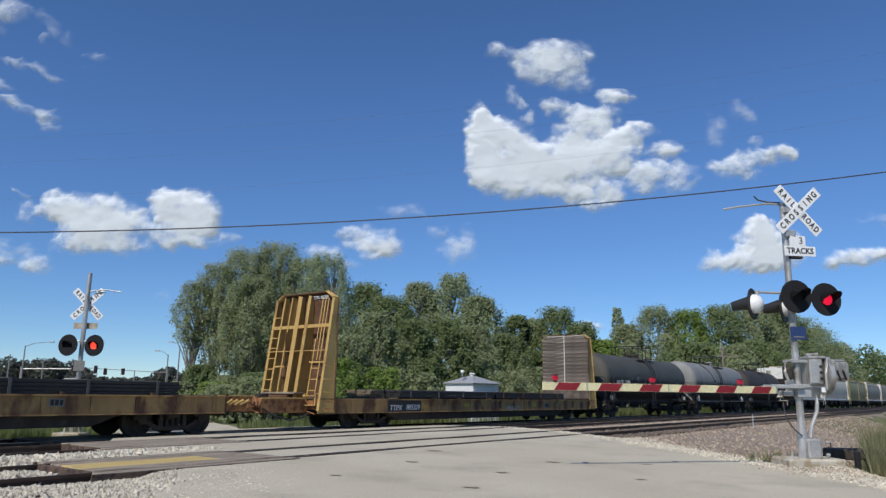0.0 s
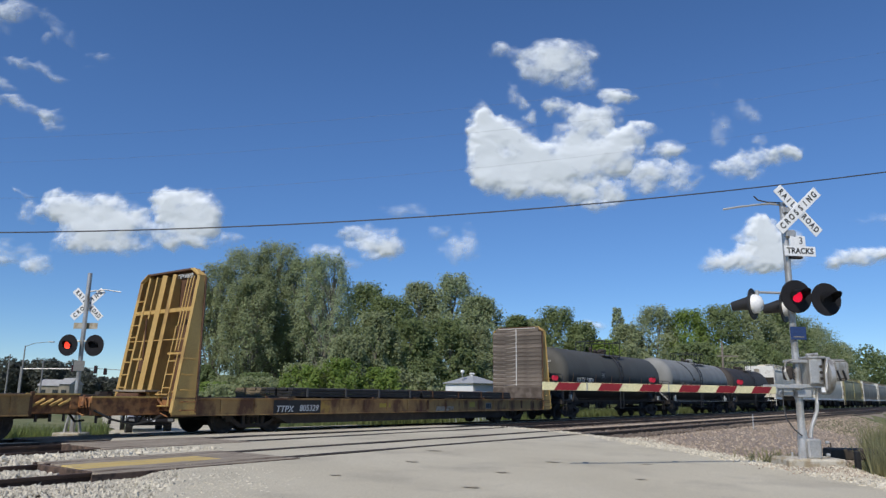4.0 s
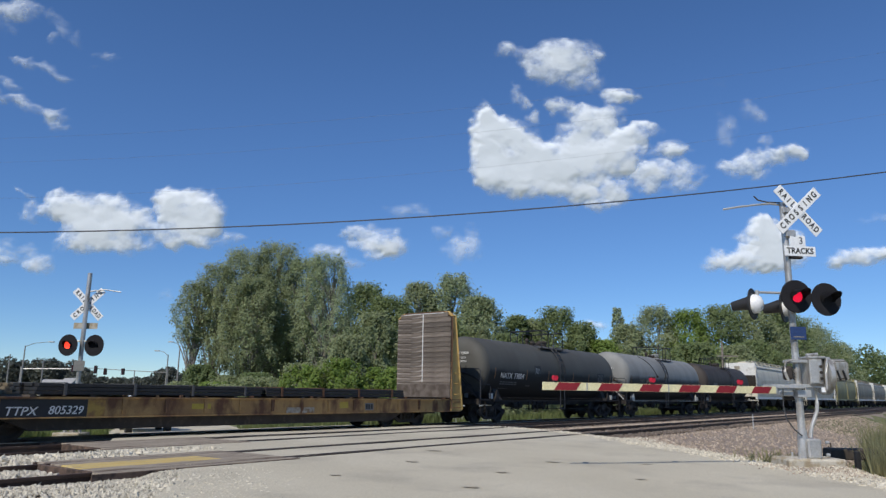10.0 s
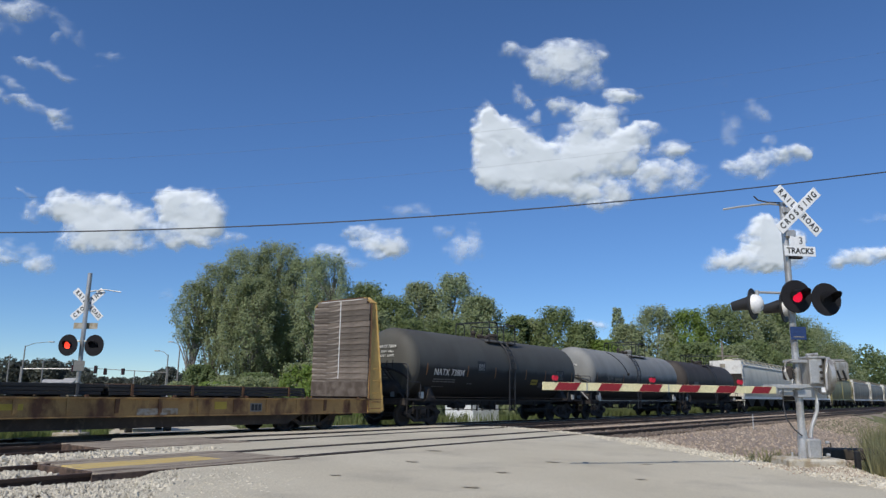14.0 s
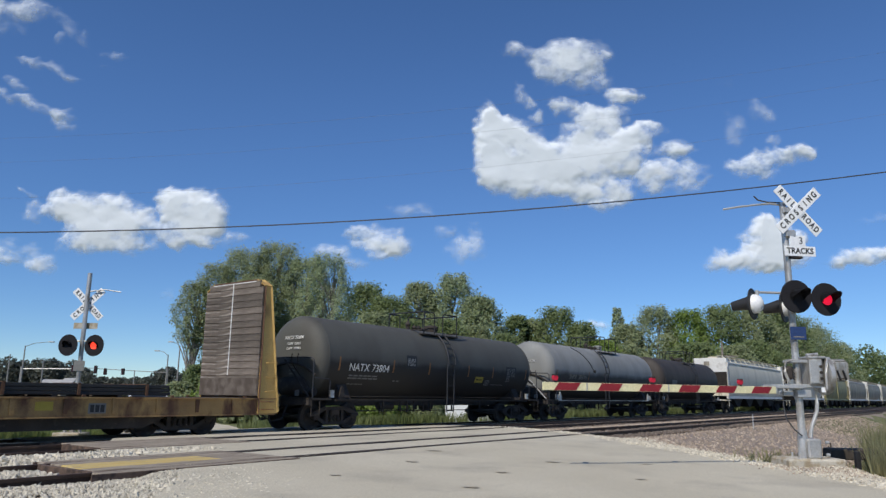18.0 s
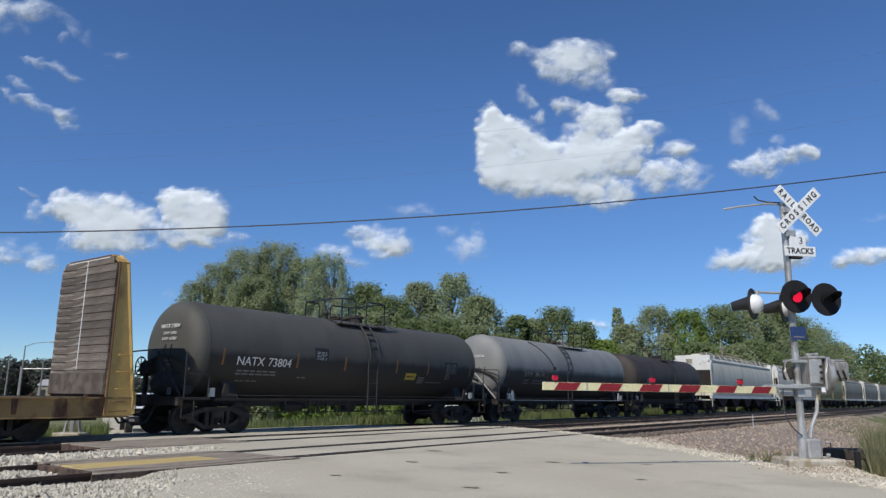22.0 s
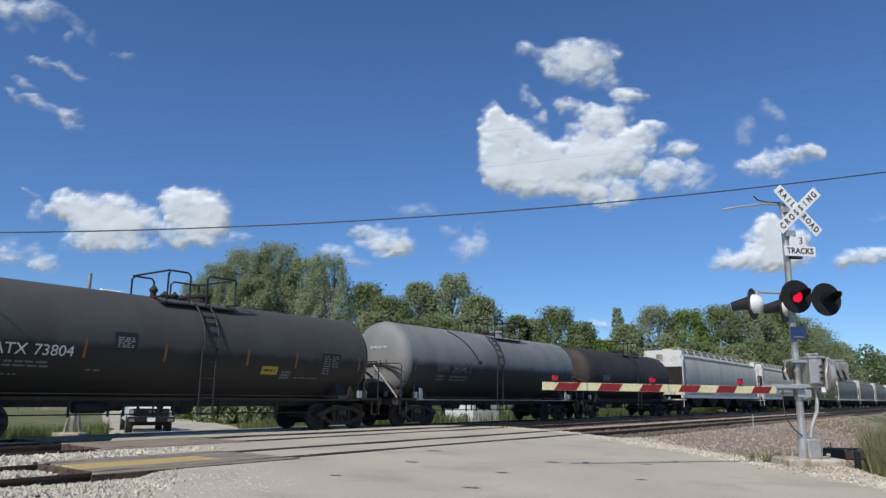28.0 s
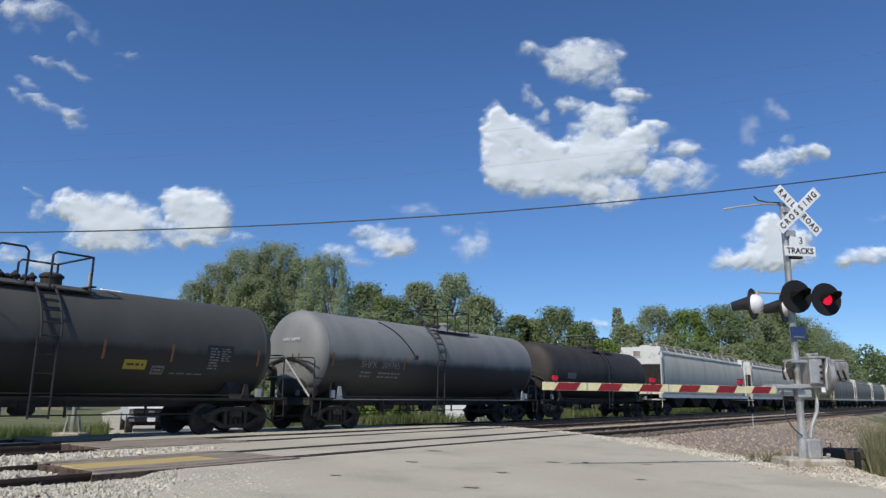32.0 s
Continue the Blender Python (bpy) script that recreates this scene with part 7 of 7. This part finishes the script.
def cloud(cx, cy, puffs, drift, soft=1.0, label="white fair-weather cumulus cloud", seed=0, ragged=1.0):
    """A cloud far off: a bank of billows, ragged and thin at its rim. cx, cy: its bearing right of and above the view's axis; puffs: (x, y, rx, ry, density, turn)."""
    reach = [(p[0], p[1], max(p[2], p[3]) if len(p) > 5 else p[2], max(p[2], p[3]) if len(p) > 5 else p[3]) for p in puffs]
    xs0, xs1 = min(p[0] - p[2] * 1.5 for p in reach) - 8, max(p[0] + p[2] * 1.5 for p in reach) + 8
    ys0, ys1 = min(p[1] - p[3] * 1.5 for p in reach) - 8, max(p[1] + p[3] * 1.5 for p in reach) + 8
    stepw = max(1.2, (xs1 - xs0) / 230)
    nx, ny = int((xs1 - xs0) / stepw) + 1, int((ys1 - ys0) / stepw) + 1
    X, Y = np.meshgrid(xs0 + stepw * np.arange(nx), ys0 + stepw * np.arange(ny))
    WX, WY, F, G = np.zeros((ny, nx)), np.zeros((ny, nx)), np.zeros((ny, nx)), np.zeros((ny, nx))
    for j in range(ny):
        for i in range(nx):
            gx, gy = X[j, i] + cx, Y[j, i] + cy
            w1, w2 = Vector((gx * 0.03, gy * 0.03, seed)), Vector((gx * 0.085, gy * 0.085, seed + 4))
            WX[j, i] = noise.noise(w1) * 11 + noise.noise(w2) * 5
            WY[j, i] = noise.noise(w1 + Vector((7, 3, 1))) * 9 + noise.noise(w2 + Vector((5, 2, 8))) * 4.5
            F[j, i] = noise.fractal(Vector((gx * 0.035, gy * 0.048, seed + 0.5)), 0.75, 2.1, 7)
            G[j, i] = noise.fractal(Vector((gx * 0.020, gy * 0.024, seed + 2)), 1.4, 2.2, 3)
    clear, near = np.ones((ny, nx)), np.full((ny, nx), -9.0)
    for p in puffs:
        px, py, rx, ry, k = p[:5]
        a = radians(p[5]) if len(p) > 5 else 0.0
        ex, ey = X + WX - px, Y + WY - py
        ex, ey = ex * math.cos(a) + ey * math.sin(a), -ex * math.sin(a) + ey * math.cos(a)
        q = k * (1 - ((ex / rx) ** 2 + (ey / ry) ** 2) / 1.35)
        near = np.maximum(near, np.maximum(q, -0.6))
        clear *= 1 - np.clip(q, 0, 0.97)
    full = np.where(near > 0, 1 - clear, near * 0.6)
    dens = full + 0.42 * ragged * F * np.clip(0.45 + full, 0.0, 0.85)
    tall = 46 * np.clip(0.30 + full, 0, 1.2) ** 0.7 + 4.5 * G
    thick = np.clip(dens / (0.82 * soft), 0, 1)
    thick = (thick * thick * (3 - 2 * thick)) * min(1.0, 1.25 / soft ** 0.8)
    bm = bmesh.new()
    lay = bm.verts.layers.float.new("thickness")
    top = {}
    for j in range(ny):
        for i in range(nx):
            if dens[j, i] > -0.04:
                v = bm.verts.new((X[j, i] * SCALE, Y[j, i] * SCALE, tall[j, i] * SCALE * 0.5))
                v[lay] = thick[j, i]
                top[i, j] = v
    for (i, j) in top:
        q = [(i, j), (i + 1, j), (i + 1, j + 1), (i, j + 1)]
        if all(k in top for k in q):
            bm.faces.new([top[k] for k in q])
    for v in [v for v in bm.verts if not v.link_faces]:
        bm.verts.remove(v)
    ob = part("cloud", bm, M_CLOUD, smooth=True)
    tagged(ob, label, "cloud", kind="stuff")
    CLOUDS.append((ob, cx, cy, drift))


def heading(cx, cy):
    """The place of a cloud, square to the view's axis."""
    return CAM @ Matrix.Translation((cx * SCALE, cy * SCALE, -FAR))


def puff_bank(*rows):
    return [r for r in rows]


# bearings: right of the axis, above the axis
cloud(208, 158, puff_bank((-146, 66, 22, 34, 0.95), (-120, 54, 44, 22, 0.95, -38), (-138, 10, 30, 66, 0.97), (-112, -20, 52, 46, 0.97), (-76, 26, 66, 30, 0.95, -36), (-52, -20, 66, 46, 0.92), (0, -14, 66, 50, 0.9), (52, 10, 62, 52, 0.85), (100, 8, 44, 44, 0.75), (40, 58, 52, 26, 0.65, 20), (-10, 92, 30, 15, 0.55, -25), (26, 76, 34, 18, 0.5, 10), (94, 110, 34, 17, 0.8), (84, 84, 24, 28, 0.5), (120, 44, 40, 18, 0.6, 10), (70, -58, 46, 24, 0.6), (10, -66, 44, 20, 0.45), (-60, -58, 56, 16, 0.5), (60, -84, 30, 12, 0.45), (-84, 106, 12, 26, 0.34, 25), (-60, 72, 10, 16, 0.25)), 27, seed=1)
cloud(398, 142, puff_bank((-6, 30, 36, 16, 0.6), (-24, -6, 40, 20, 0.6), (22, -12, 34, 26, 0.5), (-58, -16, 36, 26, 0.6), (-20, -34, 40, 14, 0.3)), 30, 1.2, seed=2)
cloud(184, 325, puff_bank((5, 2, 66, 38, 0.95), (34, 14, 42, 30, 0.6), (-60, 16, 40, 14, 0.4, -12), (-90, 26, 22, 12, 0.4), (40, -34, 40, 18, 0.5), (-20, -14, 40, 22, 0.5)), 56, 1.35, seed=3)
cloud(540, 155, puff_bank((8, 4, 62, 18, 0.55, 10), (52, 16, 30, 14, 0.55), (-36, -12, 40, 16, 0.55), (-8, -24, 40, 12, 0.3), (10, 34, 14, 10, 0.25)), 56, 1.1, seed=4)
cloud(500, 230, puff_bank((25, 8, 32, 18, 0.42, -20), (-22, -22, 20, 30, 0.36)), 58, 1.6, "thin white wisp of cloud", seed=5)
cloud(455, 290, puff_bank((0, 0, 22, 12, 0.25),), 50, 2.2, "thin white wisp of cloud", seed=6)
cloud(-536, 44, puff_bank((-142, 30, 34, 28, 0.9), (-104, 22, 48, 34, 0.95), (-48, 26, 30, 28, 0.9), (-72, -16, 70, 36, 0.95), (-16, 2, 40, 34, 0.9), (50, 34, 28, 30, 0.9), (90, 26, 54, 36, 0.97), (124, 14, 28, 36, 0.9), (76, -14, 66, 28, 0.85), (-106, -38, 46, 16, 0.55), (-20, -40, 46, 15, 0.5), (96, -34, 50, 12, 0.4), (-176, 24, 34, 14, 0.4), (-206, 54, 18, 7, 0.32, -40), (-192, 12, 24, 10, 0.35), (164, -28, 22, 10, 0.35)), 20, 1.1, seed=7)
cloud(-128, 8, puff_bank((10, 0, 48, 28, 0.8), (-35, 22, 24, 14, 0.55), (35, -8, 24, 22, 0.65)), 25, 1.2, seed=8)
cloud(-212, -8, puff_bank((0, 0, 34, 17, 0.5), (30, -16, 34, 12, 0.45)), 25, 1.5, seed=9)
cloud(22, 8, puff_bank((5, -10, 34, 24, 0.65), (-30, 22, 22, 12, 0.4), (20, 20, 14, 18, 0.3)), 25, 1.5, seed=10)
cloud(-70, 67, puff_bank((0, 0, 40, 14, 0.42), (30, -10, 22, 8, 0.3)), 24, 1.8, "thin white wisp of cloud", seed=11)
cloud(560, 0, puff_bank((0, 10, 46, 40, 0.95), (-5, 35, 28, 24, 0.85), (-45, -22, 70, 24, 0.8), (20, -18, 50, 24, 0.8), (45, 5, 25, 25, 0.6)), 20, seed=12)
cloud(735, -15, puff_bank((0, 0, 62, 17, 0.7), (30, 9, 30, 16, 0.6), (-50, -6, 30, 14, 0.5)), 20, 1.2, seed=13)
cloud(765, 50, puff_bank((0, 0, 42, 12, 0.5),), 22, 1.6, "thin white wisp of cloud", seed=14)
cloud(-768, 413, puff_bank((-20, 4, 66, 22, 0.75), (24, -4, 30, 14, 0.4), (-30, -26, 30, 14, 0.3)), 62, 1.5, seed=15)
cloud(-688, 390, puff_bank((-6, 16, 36, 9, 0.35, -38), (12, -14, 34, 10, 0.40, -40), (-10, -22, 14, 8, 0.3)), 50, 2.0, "thin white wisp of cloud", seed=16)
cloud(-714, 312, puff_bank((-14, 10, 36, 10, 0.55, -18), (22, -8, 34, 8, 0.45, -22), (-40, 18, 20, 9, 0.4)), 50, 1.7, "thin white streak of cloud", seed=17)
cloud(-612, 335, puff_bank((0, 2, 26, 9, 0.4, -15), (-14, -20, 16, 6, 0.25)), 58, 1.9, "thin white wisp of cloud", seed=18)
cloud(-743, 244, puff_bank((-22, 18, 46, 9, 0.5, -18), (24, -4, 50, 10, 0.55, -14), (52, -14, 30, 14, 0.6), (56, -32, 20, 9, 0.4), (-30, 44, 30, 9, 0.35, -20)), 46, 1.5, "thin white streak of cloud", seed=19)
cloud(-745, -10, puff_bank((-10, 6, 40, 18, 0.5), (28, -20, 32, 18, 0.6), (-30, -5, 30, 14, 0.5)), 18, 1.4, seed=20)
cloud(-490, -82, puff_bank((0, 0, 14, 10, 0.4),), 14, 1.8, "thin white wisp of cloud", seed=21)
cloud(262, -137, puff_bank((0, 0, 20, 12, 0.5), (-90, 10, 12, 8, 0.3)), 14, 1.5, "small low white cloud", seed=22)


# ---- what moves ----
def motions():
    times = [i * 32 / 64 for i in range(65)]
    for ob, u, d, z in ROLLING:
        walk(ob, [(t, onplan(u + travel(t), d, z)) for t in times])
    for ob, x, z in WHEELSETS:
        walk(ob, [(t, pose(x, 0, z, 0, math.degrees(travel(t) / 0.457), 0)) for t in times])
    for ob, cx, cy, drift in CLOUDS:
        walk(ob, [(0.0, heading(cx - 0.0, cy)), (16.0, heading(cx + drift * 0.5, cy + 1)), (32.0, heading(cx + drift, cy + 2))])
    for ref, at, phase in FLASHERS:
        rows = []
        k = -6
        lit, dark = at @ pose(0, -0.022, 0), at @ pose(0, 0.04, 0)
        on = [(6.35 + 1.19 * k + 0.595 * phase, 6.35 + 1.19 * k + 0.595 * phase + 0.595) for k in range(-6, 24)]
        state = any(a <= 0 < b for a, b in on)
        rows.append((0.0, lit if state else dark))
        for a, b in on:
            for t, s in ((a, True), (b, False)):
                if 0.05 < t < 31.97:
                    rows += [(t - 0.034, dark if s else lit), (t, lit if s else dark)]
        rows.append((32.0, rows[-1][1]))
        walk(ref, rows)


motions()
